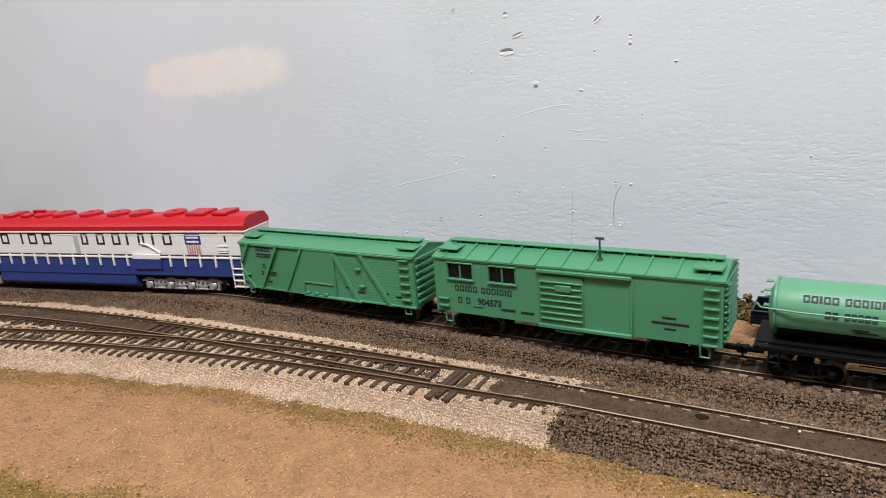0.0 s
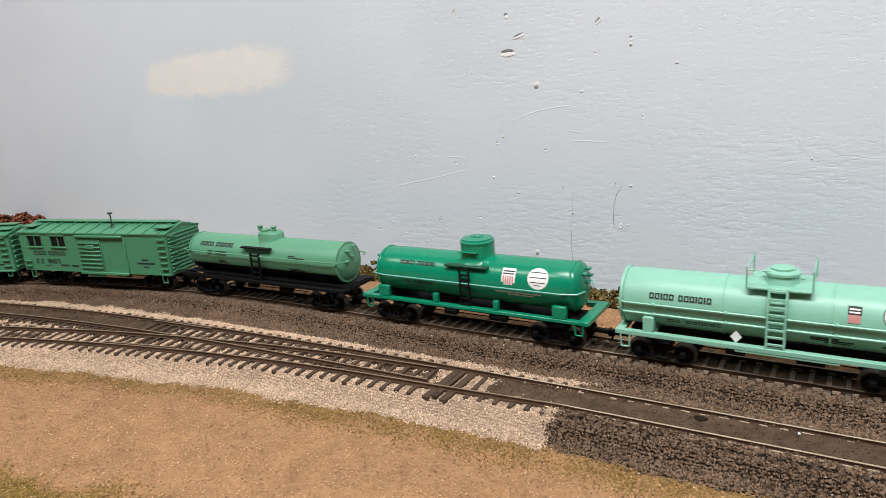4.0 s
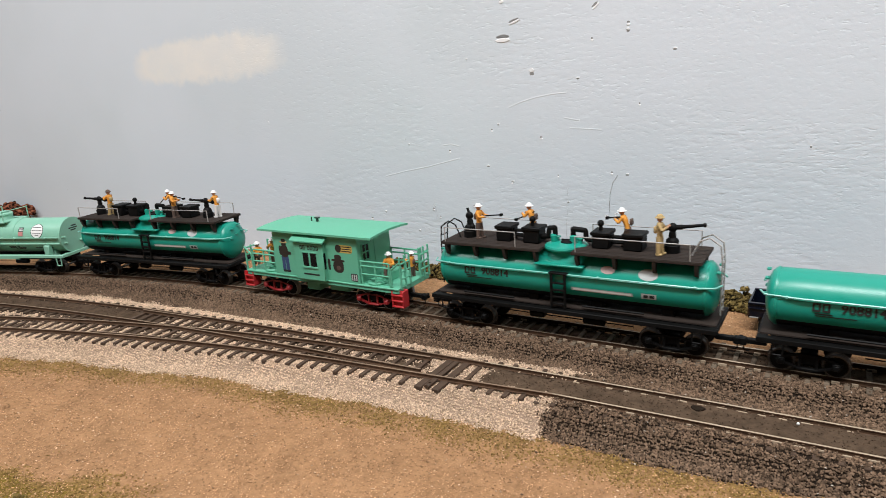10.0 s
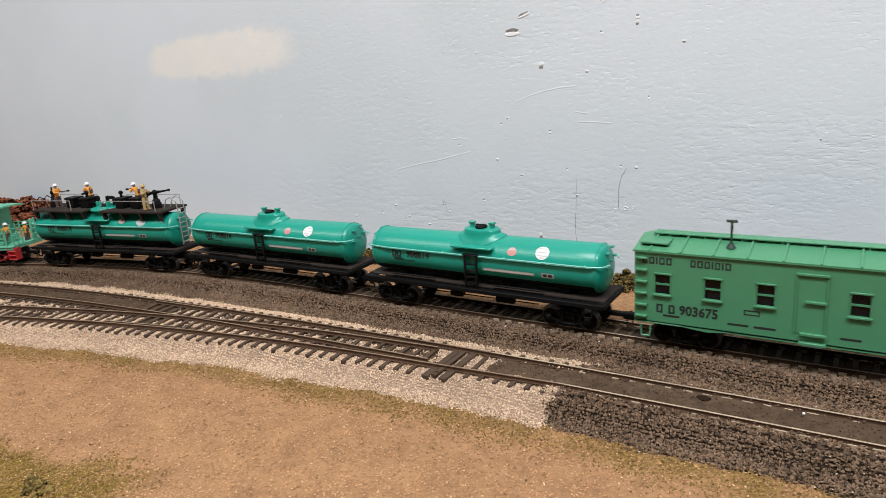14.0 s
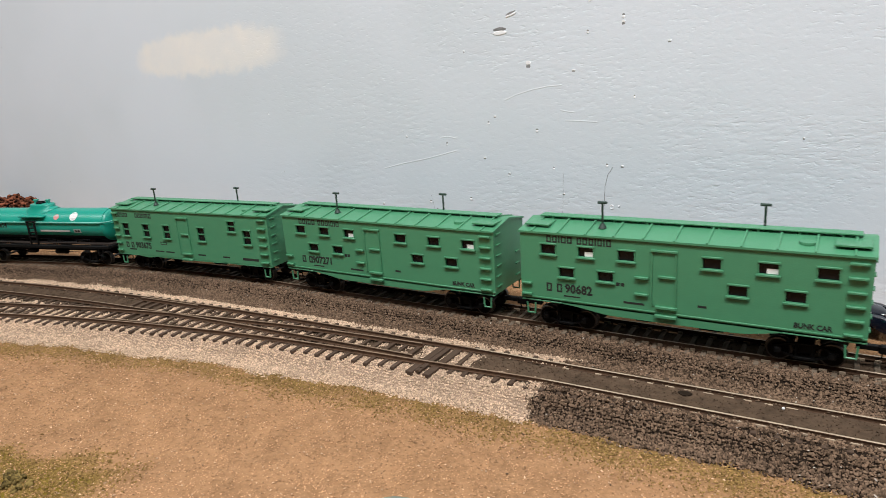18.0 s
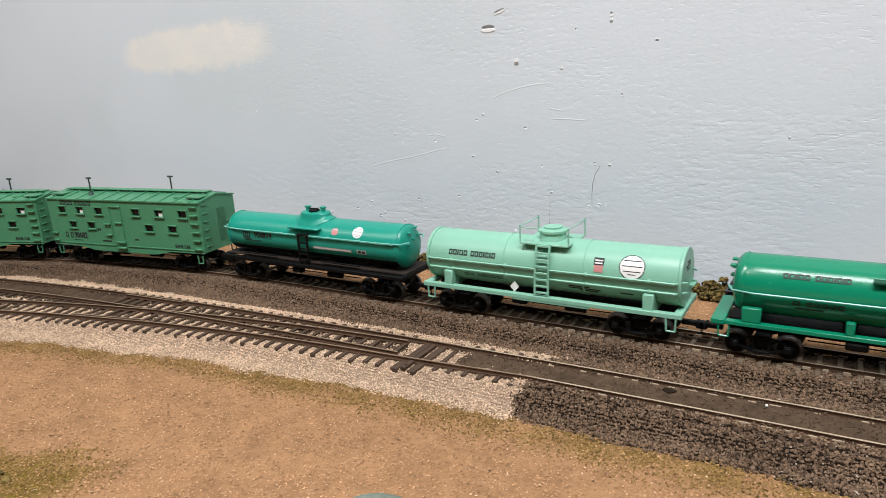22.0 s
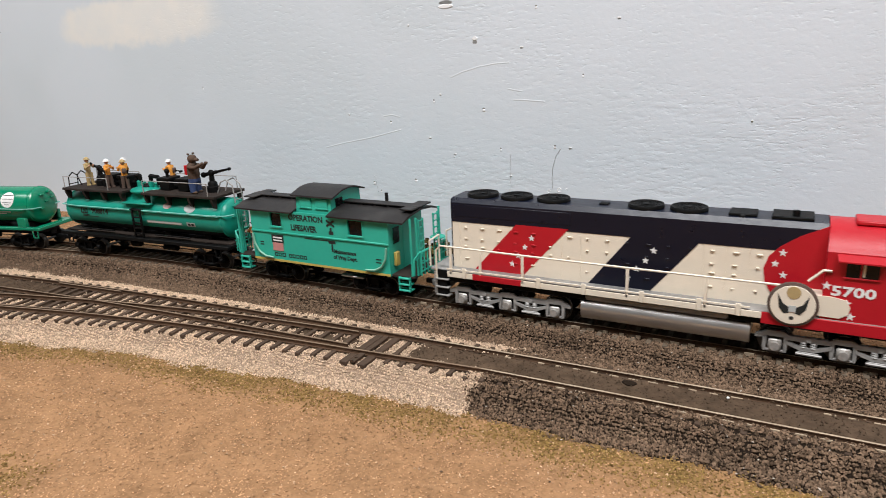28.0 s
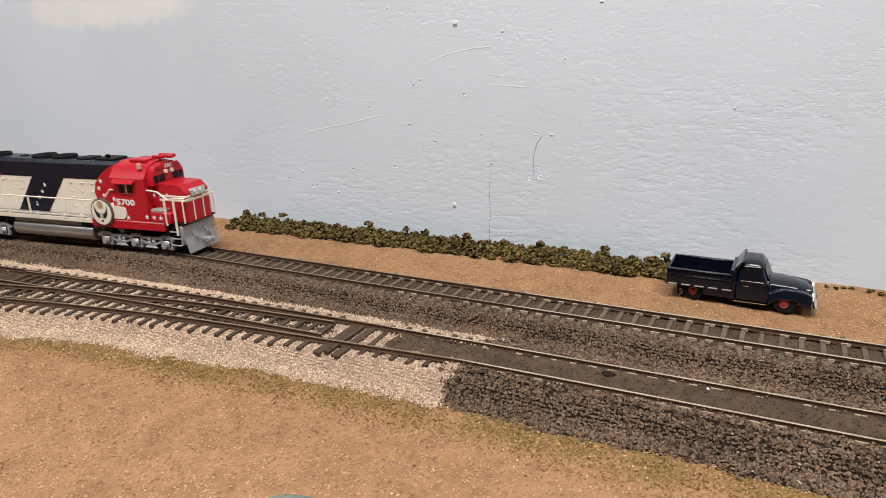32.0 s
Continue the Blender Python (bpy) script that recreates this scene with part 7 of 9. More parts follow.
# ---- figurines and deck gear ----
def figurine(name, label, jacket, trousers, hat, height=19.0, bend=0.0, arm=40.0, tool=None, sit=False):
    """A small painted figure, one plain mesh with painted colours."""
    g = Geo()
    k = height / 19.0
    leg = 0.0 if sit else 8.2 * k
    g.slot = 1
    for s in (-1, 1):
        if sit:
            g.cyl((0, s * 1.1 * k, 1.2), (4.2 * k, s * 1.2 * k, 1.4), 1.15 * k, 8, 0.9 * k)
            g.cyl((4.2 * k, s * 1.2 * k, 1.4), (4.4 * k, s * 1.2 * k, -3.0), 0.9 * k, 8)
        else:
            g.cyl((s * 0.5 + 0.3, s * 1.4 * k, 0), (0, s * 1.0 * k, leg), 0.95 * k, 8, 1.35 * k)
            g.box(s * 0.5 - 0.8, s * 0.5 + 2.0, s * 1.4 * k - 0.8, s * 1.4 * k + 0.8, 0, 1.0, 0.25)
    lean = math.radians(bend)
    hip = Vector((0, 0, leg + (0.6 if sit else 0)))
    up = Vector((math.sin(lean), 0, math.cos(lean)))
    neck = hip + up * 6.4 * k
    g.slot = 0
    loops = []
    for f, w, d in ((0, 1.7, 1.25), (0.35, 1.6, 1.25), (0.75, 2.35, 1.5), (0.97, 1.7, 1.1), (1.03, 0.8, 0.7)):
        cpt = hip + up * (6.4 * k * f)
        loops.append([(cpt.x + d * k * math.cos(a), cpt.y + w * k * math.sin(a), cpt.z) for a in [2 * math.pi * i / 10 for i in range(10)]])
    g.rings(loops)
    sh = hip + up * 5.6 * k
    a = math.radians(arm)
    for s in (-1, 1):
        el = sh + Vector((1.6 * k, s * 2.9 * k, -2.3 * k))
        hd = el + Vector((2.6 * k * math.cos(a), -s * 1.4 * k, 2.2 * k * math.sin(a)))
        g.slot = 0
        g.cyl(sh + Vector((0, s * 2.0 * k, 0)), el, 0.8 * k, 8, 0.7 * k)
        g.cyl(el, hd, 0.7 * k, 8, 0.55 * k)
        g.slot = 3
        g.ball(hd, 0.65 * k, 7, 5)
    g.slot = 3
    head = neck + up * 1.5 * k
    g.ball(head, 1.35 * k, 10, 8)
    g.slot = 2
    hp = head + Vector((0, 0, 0.35 * k))
    g.lathe([(2.1 * k, 0.1), (2.1 * k, 0.35), (1.55 * k, 0.45), (1.35 * k, 1.2 * k), (0.7 * k, 1.7 * k), (0.05, 1.8 * k)], "z", hp, 12)
    g.slot = 1
    g.box(hip.x - 2.4 * k, hip.x - 1.1 * k, -1.3 * k, 1.3 * k, hip.z + 1.5 * k, hip.z + 4.6 * k, 0.4)
    if tool:
        g.slot = 4
        p = sh + Vector((3.6 * k, 0, -2.0 * k))
        g.cyl(p + Vector(tool[0]), p + Vector(tool[1]), 0.35, 6)
        g.box(*[v for q in zip(p + Vector(tool[1]) - Vector((0.6, 0.9, 0.6)), p + Vector(tool[1]) + Vector((0.6, 0.9, 0.6))) for v in q])
    me = g.mesh(name, [jacket, trousers, hat, M["skin"], M["black"]], angle=60)
    return tagged(new(name, me), label, "figurine", "fire crew figurines")


def bear_figurine():
    g = Geo()
    for s in (-1, 1):
        g.slot = 1
        g.cyl((0, s * 2.0, 0.8), (0, s * 1.7, 9.5), 1.9, 10, 2.3)
        g.slot = 0
        g.ball((0.9, s * 2.1, 0.8), 1.5, 8, 6, 1.4, 1, 0.6)
        g.cyl((0.3, s * 3.6, 18.0), (4.6, s * 3.2, 16.4 if s > 0 else 17.4), 1.35, 8, 1.15)
        g.cyl((4.6, s * 3.2, 16.4 if s > 0 else 17.4), (9.0, s * 1.6, 19.8), 1.15, 8, 0.9)
        g.ball((9.4, s * 1.5, 20.0), 1.1, 8, 6)
        g.ball((-0.3, s * 1.9, 26.0), 0.75, 7, 5)
    loops = []
    for z, w, d, m in ((8.6, 3.2, 2.8, 0), (12, 3.6, 3.1, 0), (16, 3.9, 2.9, 0), (19.4, 3.0, 2.2, 0), (20.6, 1.9, 1.7, 0)):
        loops.append([(d * math.cos(a), w * math.sin(a), z) for a in [2 * math.pi * i / 14 for i in range(14)]])
    g.rings(loops)
    g.ball((0.5, 0, 22.8), 2.7, 12, 9, 1.1, 1, 1.05)
    g.cyl((2.4, 0, 22.4), (5.0, 0, 22.2), 1.35, 10, 0.9)
    g.slot = 1
    loops = [[((2.9) * math.cos(a), 3.35 * math.sin(a), z) for a in [2 * math.pi * i / 14 for i in range(14)]] for z in (7.8, 10.4)]
    g.rings(loops)
    g.slot = 2
    g.cyl((-3.6, -1.3, 12.5), (-3.6, -1.3, 18.6), 1.5, 10)
    g.cyl((-3.6, 1.5, 12.5), (-3.6, 1.5, 18.6), 1.5, 10)
    g.v = [(x * 0.95, yy * 1.05, zz * 0.88) for x, yy, zz in g.v]
    me = g.mesh("bear_figurine", [M["fur"], M["denim"], M["red"]], angle=60)
    return tagged(new("bear_figurine", me), "brown standing bear figurine in blue trousers", "figurine")


def cannon(car, x, y, z, aim, tilt, reach=15.0):
    """Water cannon: round pedestal, yoke and barrel. aim: heading of the barrel, tilt: its rise, degrees."""
    base = part("water_cannon", Geo().lathe([(3.4, z), (3.4, z + 3.2), (2.9, z + 3.6), (2.7, z + 5.4), (2.3, z + 6.0), (1.6, z + 6.6), (1.5, z + 9.0), (0.1, z + 9.2)], "z", (x, y, 0), 16), M["black"], car)
    p = Vector((x, y, z + 11.0))
    d = Euler((0, -radians(tilt), radians(aim))).to_matrix() @ Vector((1, 0, 0))
    part("yoke", Geo().ball(p, 2.1, 12, 8, 1, 0.8, 1).cyl((x, y, z + 8), (x, y, z + 11), 1.3), M["black"], base)
    g = Geo().cyl(p - d * 5.5, p + d * reach * 0.3, 1.15, 10, 1.05)
    g.cyl(p + d * reach * 0.3, p + d * reach * 0.92, 0.85, 10, 0.6)
    g.cyl(p + d * reach * 0.92, p + d * reach, 0.95, 10, 0.85)
    g.ball(p - d * 6, 1.7, 10, 7)
    part("barrel", g, M["black"], base)


def fire_tank(version=0):
    c = thing("fire_tank_car", ("teal fire tank car with dark deck, water cannons and crew", "teal fire tank car with end hoops and water cannons", "teal fire tank car with deck ladder and water cannons")[version], "rail car", "fire tank cars")
    teal_tank(c, deck=True)
    zd = 43.4
    dk = M["deck"]
    for x0, x1 in ((-63, -9.5), (6.0, 63)):
        d = part("deck", Geo().box(x0, x1, -13.2, 13.2, zd - 1.2, zd, 0.2), dk, c)
        for k in range(12):
            y = -13.2 + k * 2.2
            part("deck_plank", Geo().box(x0, x1, y + 0.12, y + 2.08, zd, zd + 0.25, 0.08), dk, d)
        n = 4
        for k in range(n):
            x = x0 + 2.5 + k * (x1 - x0 - 5) / (n - 1)
            for s in (-1, 1):
                part("deck_bracket", Geo().prism([(s * 13.0, zd - 1.2), (s * 13.0, zd - 2.6), (s * 11.4, zd - 6.5), (s * 9.6, zd - 7.2), (s * 9.0, zd - 1.2)], x - 0.7, x + 0.7, "x"), dk, d)
    z = zd + 0.25
    # dome flange and valves over the deck gap
    part("dome_flange", Geo().lathe([(8.8, 42.4), (9.0, 43.2), (8.6, 44.0), (5.4, 44.9), (0.1, 45.1)], "z", (-1.5, -2.0, 0), 28), M["teal"], c)
    g = Geo().lathe([(1.6, 45), (1.7, 48.0), (0.8, 48.6), (0.1, 48.8)], "z", (-6.4, -1.5, 0), 12)
    g.lathe([(1.6, 45), (1.7, 48.0), (0.8, 48.6), (0.1, 48.8)], "z", (3.2, -1.5, 0), 12)
    part("dome_valve", g, M["teal"], c)
    # pumps and pipes
    for x0, s in ((-36, -1), (13, 1)):
        p = part("pump", Geo().box(x0, x0 + 8, -4.5, 4.5, z, z + 7.2, 0.5).box(x0 + 14.5, x0 + 23, -4.5, 4.5, z, z + 7.2, 0.5), M["black"], c)
        g = Geo().box(x0 - 0.6, x0 + 8.6, -5, 5, z + 6.2, z + 7.8, 0.3).box(x0 + 13.9, x0 + 23.6, -5, 5, z + 6.2, z + 7.8, 0.3)
        for q in (2.6, 5.0):
            g.cyl((x0 + 7, 0, z + q), (x0 + 15, 0, z + q), 0.9)
        part("pump_cover", g, M["black"], p)
        part("pump_gauge", Geo().cyl((x0 + (18 if s < 0 else 3), 0, z + 7), (x0 + (18 if s < 0 else 3), 0, z + 10.5), 0.9).ball((x0 + (18 if s < 0 else 3), 0, z + 11), 1.6, 10, 8), M["black"], p)
        xa = x0 + 23 if s < 0 else x0
        xb = -6.0 if s < 0 else 3.0
        part("pipe", Geo().wire([(xa, -1, z + 3), (xa - s * 3.5, -1, z + 3.4), (xa - s * 4.0, -1, z + 7.4), (xb, -1, z + 7.8), (xb, -1, z + 3.6)], 1.25, 10), M["black"], p)
    # cannons
    aims = {0: ((-53.5, 180, 2, 15), (47, 180, 3, 14)), 1: ((-53, 150, 68, 4), (48, 0, 8, 14)), 2: ((-42, 180, 20, 8), (51, 0, 12, 15))}[version]
    for x, aim, tilt, reach in aims:
        cannon(c, min(x, 58), 0, z, aim, tilt, reach)
    # railings: wire hoops along the deck edges
    for s in (-1, 1):
        for x0, x1 in ((-61, -22), (8, 58)):
            g = Geo().wire([(x0, s * 12.4, z), (x0, s * 12.4, z + 7.2), (x1, s * 12.4, z + 7.2), (x1, s * 12.4, z)], 0.28)
            part("railing", g, M["truckgrey"], c)
    for e in (() if version == 0 else (-1, 1)):
        g = Geo()
        for y in (-3.2, 3.2):
            g.wire([(e * 57, y, z), (e * 60, y, z + 6.5), (e * 64, y, z + 8.2), (e * 68.5, y, z + 5.0), (e * 69.2, y, z - 2), (e * 69.2, y, 18)], 0.36)
        for q in range(8):
            zz = 20 + q * 3.4
            g.cyl((e * 69.2, -3.2, zz), (e * 69.2, 3.2, zz), 0.3, 6)
        part("end_ladder", g, M["black"] if e < 0 else M["truckgrey"], c)
    return c


# ---- cabooses ----
def crew_car():
    c = thing("crew_car", "pale green transfer caboose with open porches and red steps", "rail car", "cabooses")
    m, h = M["crewgreen"], 15.6
    part("deck_frame", Geo().box(-58, 58, -h, h, 11.4, 14.2, 0.3), m, c)
    part("side_strip", Geo().box(-58, 58, -h - 0.5, h + 0.5, 13.4, 14.3, 0.2), m, c)
    # cabin walls
    part("end_wall", Geo().box(-32, -31, -h + 1, h - 1, 14.2, 40.5), m, c)
    ew = part("end_wall", Geo().box(31, 32, -h + 1, h - 1, 14.2, 40.5), m, c)
    ewin = part("end_window", Geo().box(31.9, 32.15, -11, -5.6, 26.4, 34.6), M["glass"], ew)
    part("window_frame", Geo().box(31.9, 32.5, -11.8, -11, 25.6, 35.4, 0.1).box(31.9, 32.5, -5.6, -4.8, 25.6, 35.4, 0.1).box(31.9, 32.5, -11, -5.6, 25.6, 26.4, 0.1).box(31.9, 32.5, -11, -5.6, 34.6, 35.4, 0.1).box(31.9, 32.4, -11, -5.6, 30.1, 30.8, 0.1).box(31.9, 32.4, -8.6, -8.0, 26.4, 34.6, 0.1), m, ewin)
    part("end_door", Geo().box(31.9, 32.25, 0, 8, 15, 37, 0.1), m, ew)
    for s in (-1, 1):
        part("side_wall", Geo().box(-32, 32, s * h, s * (h - 1), 14.2, 40.5, 0.1), m, c)
        # bay
        bay = part("bay", Geo().box(-13, 9, s * (h + 2.6), s * h, 14.0, 35.2, 0.3), m, c)
        part("bay_roof", Geo().rings([[(-14.5, s * h, 38.4), (11, s * h, 38.4), (11, s * h, 39.0), (-14.5, s * h, 39.0)], [(-14.5, s * (h + 4.2), 35.8), (11, s * (h + 4.2), 35.8), (11, s * (h + 4.2), 36.5), (-14.5, s * (h + 4.2), 36.5)]]), m, bay)
        w = part("window_frame", Geo().box(-7, 4.4, s * (h + 2.6), s * (h + 3.1), 20.8, 22, 0.15).box(-7, 4.4, s * (h + 2.6), s * (h + 2.9), 29.6, 30.3, 0.1).box(-1.9, -0.7, s * (h + 2.6), s * (h + 2.95), 22, 29.6, 0.1), m, bay)
        for x0, x1 in ((-6.4, -1.9), (-0.7, 3.8)):
            part("pane", Geo().box(x0, x1, s * (h + 2.58), s * (h + 2.72), 22, 29.6), M["glass"], w)
        part("bay_side_window", Geo().box(9.0, 9.15, s * (h + 0.6), s * (h + 2.2), 21, 30), M["glass"], bay)
    # roof
    g = Geo()
    sec = [(-18.2, 39.9), (-18.2, 41.0), (-12, 41.7), (0, 42.2), (12, 41.7), (18.2, 41.0), (18.2, 39.9), (12, 40.6), (0, 41.0), (-12, 40.6)]
    g.prism(sec, -41.5, 44, "x")
    roof = part("roof", g, m, c, angle=50)
    part("smoke_jack", Geo().cyl((-16, 3, 42), (-16, 3, 44.6), 0.35).cyl((-11.5, 3, 42), (-11.5, 3, 44.4), 0.8, 10).box(-13.2, -9.8, 1.8, 4.2, 44.0, 44.8, 0.3), M["jack"], roof)
    # porches: railings, steps
    for e in (-1, 1):
        for s in (-1, 1):
            g = Geo()
            xa, xb = e * 33, e * 52
            for x in (xa, (xa + xb) / 2, xb):
                g.cyl((x, s * 14.6, 14), (x, s * 14.6, 27), 0.5)
            for z in (20, 24.5, 27):
                g.cyl((xa, s * 14.6, z), (xb, s * 14.6, z), 0.5)
            part("railing", g, m, c)
            g = Geo()
            for y in (5, 9.5, 14):
                g.cyl((e * 59, s * y, 14), (e * 59, s * y, 31 if e > 0 else 28), 0.55)
            for z in (19, 23, 27):
                g.cyl((e * 59, s * 5, z), (e * 59, s * 14, z), 0.5)
            g.wire([(e * 53, s * 14.8, 15), (e * 53.5, s * 14.8, 24), (e * 59, s * 14.8, 28)], 0.5)
            part("end_railing", g, m, c)
            if e * s > 0 and e > 0:
                continue
            st = part("step_box", Geo().box(e * 53, e * 60.5, s * (h - 4.5), s * (h - 5.5), 4.6, 14, 0.2), M["steps"], c)
            for z in (4.6, 7.8, 11.0):
                part("step_tread", Geo().box(e * 53, e * 60.8, s * (h + 0.5), s * (h - 5), z, z + 0.9, 0.2), M["steps"], st)
                part("step_riser", Geo().box(e * 53.2, e * 60.4, s * (h - 1), s * (h - 1.6), z, z + 3.0), M["steps"], st)
            part("step_edge", Geo().box(e * 53, e * 53.8, s * (h + 0.3), s * (h - 5), 4.6, 14, 0.1).box(e * 60, e * 60.8, s * (h + 0.3), s * (h - 5), 4.6, 14, 0.1), M["steps"], st)
        part("brake_stand", Geo().box(e * 56, e * 57, 8, 11, 14, 30, 0.2), m, c)
        part("bench", Geo().box(e * 40, e * 46, -6, 6, 14.2, 19.5, 0.5), m, c)
        part("deck_coil", Geo().lathe([(5.5, 14.2), (6.0, 15.0), (5.5, 15.8), (3.4, 15.2), (3.2, 14.2)], "z", (e * 40, -9.5, 0), 20), m, c)
        coupler(c, e * 58)
        truck(c, e * 37, 19, M["black"], frame_mat=M["crewred"], side=12.4)
    part("under_box", Geo().box(-12, -2, -12, 12, 6.5, 11.4, 0.4).box(6, 20, -12, 12, 8.0, 11.4, 0.4), m, c)
    under(c, 104)
    # prints as plain patches
    y = -h - 0.02
    def blot(cx, cz, rx, rz, mt, lift, power=2.0):
        pts = []
        for i in range(20):
            q = 2 * math.pi * i / 20
            pts.append((cx + rx * math.copysign(abs(math.cos(q)) ** (2 / power), math.cos(q)), cz + rz * math.copysign(abs(math.sin(q)) ** (2 / power), math.sin(q))))
        part("painted_patch", Geo().prism(pts, y - lift, y), M[mt], c)

    # standing dark shape in blue trousers, plain
    for x in (-24.9, -21.9):
        blot(x, 20.6, 1.35, 3.9, "denim", 0.05, 5)
        blot(x + 0.3, 16.7, 1.6, 0.7, "ink", 0.05, 3)
    blot(-23.4, 24.2, 2.9, 1.4, "denim", 0.06, 5)
    blot(-23.4, 28.2, 2.9, 3.6, "printdark", 0.08, 3)
    blot(-26.6, 28.6, 1.1, 2.8, "printdark", 0.07, 3)
    blot(-19.8, 27.4, 1.6, 1.0, "printdark", 0.07, 3)
    blot(-23.4, 32.6, 1.9, 1.7, "printdark", 0.10)
    blot(-23.4, 33.7, 3.0, 0.55, "khaki", 0.12, 3)
    blot(-23.4, 34.6, 1.6, 1.0, "printdark", 0.13, 3)
    # round dark medallion with a hat brim, plain
    blot(17.6, 22.9, 3.9, 3.6, "printdark", 0.05, 2.4)
    blot(17.6, 26.2, 4.8, 0.7, "printdark", 0.08, 4)
    blot(17.6, 27.9, 2.5, 1.6, "printdark", 0.11, 3)
    blot(17.6, 22.0, 1.5, 1.3, "brown", 0.11)
    blot(23.2, 33.0, 5.4, 2.2, "gold", 0.05, 5)
    blot(18.6, 33.0, 2.2, 2.2, "printdark", 0.08)
    for z in (34.2, 33.0, 31.8):
        blot(24.4, z, 3.8, 0.28, "printdark", 0.08, 6)
    blot(28.4, 17.6, 2.4, 2.2, "ink", 0.05, 6)
    for k in range(3):
        blot(26.9 + 1.5 * k, 17.6, 0.4, 1.7, "decalgrey", 0.08, 6)
    blot(10.9, 23.6, 0.9, 3.2, "printdark", 0.05, 4)
    letters(c, [1.6, 1.6, 0, 1.6, 1.6, 1.6, 1.6], -8, 31.4, 2.4, -h - 2.62, 0.5)
    letters(c, [12], -7, 17.0, 0.9, -h - 2.62)
    lift_body(c, 1.05, 0.3, ("step_box", "under_box"))
    return c


def caboose():
    c = thing("caboose", "green cupola caboose with a weathered black roof", "rail car", "cabooses")
    m, h = M["cabgreen"], 16.2
    wins = [(-30.0, -22.5, 32.0, 39.0), (20.5, 29.0, 31.5, 39.0)]
    for s in (-1, 1):
        g = Geo().pierced(-44, 44, 12.5, 40.6, wins, s * h, s * (h - 1))
        side = part("side_wall", g, m, c)
        for a, b, lo, hi in wins:
            f = part("window_frame", Geo().box(a - 0.5, a, s * (h + 0.3), s * h, lo - 0.4, hi + 0.4).box(b, b + 0.5, s * (h + 0.3), s * h, lo - 0.4, hi + 0.4).box(a - 0.5, b + 0.5, s * (h + 0.5), s * h, lo - 0.9, lo, 0.1), m, side)
            part("pane", Geo().box(a, b, s * (h - 0.7), s * (h - 0.9), lo, hi), M["glass"], f)
        part("belt_rail", Geo().box(-44, 44, s * (h + 0.6), s * h, 28.2, 29.2, 0.2), m, side)
        part("bottom_stripe", Geo().box(-44, 44, s * (h + 0.12), s * h, 12.4, 13.6), M["gold"], side)
        for e in (-1, 1):
            pts = [(e * 43, s * (h + 0.9), 27), (e * 42.2, s * (h + 0.9), 21.5), (e * 39.6, s * (h + 0.9), 17.2), (e * 35.5, s * (h + 0.9), 15.0), (e * 30, s * (h + 0.9), 14.6)]
            part("grab_rail", Geo().wire(pts, 0.55), M["mint"], c)
    for e in (-1, 1):
        ew = part("end_wall", Geo().prism([(-h + 1, 12.5), (h - 1, 12.5), (h - 1, 40.2), (8, 42.2), (0, 43.0), (-8, 42.2), (-h + 1, 40.2)], e * 44, e * 43, "x"), m, c)
        part("end_door", Geo().box(e * 44, e * 44.25, -3, 6, 13, 36, 0.1), m, ew)
        part("end_window", Geo().box(e * 44, e * 44.2, -12, -6.5, 28, 36), M["glass"], ew)
        part("tool_box", Geo().box(e * 44.2, e * 46, -12.8, -9.5, 17, 24, 0.3), M["gold"] if e > 0 else m, ew)
        part("platform", Geo().box(e * 44, e * 57, -h + 1, h - 1, 12.2, 13.4, 0.2), M["deck"], c)
        for s in (-1, 1):
            part("corner_post", Geo().cyl((e * 55.5, s * 14.2, 13), (e * 55.5, s * 14.2, 42), 0.6).cyl((e * 57, s * 11.4, 13), (e * 57, s * 11.4, 42), 0.6), m, c)
            g = Geo()
            for k in range(8):
                z = 16 + k * 3.4
                g.cyl((e * 57.2, s * 5.2, z), (e * 57.2, s * 9.6, z), 0.35, 6)
            for y in (5.2, 9.6):
                g.cyl((e * 57.2, s * y, 13), (e * 57.2, s * y, 40.6), 0.45, 8)
            part("end_ladder", g, m, c)
            g = Geo().wire([(e * 56.5, s * 14.6, 14), (e * 57, s * 14.6, 22), (e * 59.5, s * 13.5, 25.5), (e * 60, s * 3, 25.5)], 0.55)
            rail = part("end_railing", g, m, c)
            for y in (4, 7, 10, 13):
                part("baluster", Geo().cyl((e * 60, s * y, 14), (e * 60, s * y, 25.5), 0.45, 6), m, rail)
            for z in (16, 20):
                part("cross_rail", Geo().cyl((e * 60, s * 3, z), (e * 60, s * 13.6, z), 0.45, 6), m, rail)
            g = Geo()
            for z in (5.8, 8.9, 12.0):
                g.box(e * 48.5, e * 55, s * (h + 0.4), s * (h - 4), z, z + 0.8, 0.15)
            for x in (48.5, 54.4):
                g.box(e * x, e * (x + 0.6), s * (h + 0.2), s * (h - 1), 5.8, 13)
            part("boarding_steps", g, m, c)
        part("brake_wheel", Geo().lathe([(3.6, 28), (4.0, 28.4), (3.6, 28.8)], "z", (e * 59, 6, 0), 20).cyl((e * 59, 6, 13), (e * 59, 6, 29), 0.4), m, c)
        coupler(c, e * 58)
        truck(c, e * 30, 19, M["black"])
    # roof in two halves, with boards, and cupola
    k = M["roofblack"]
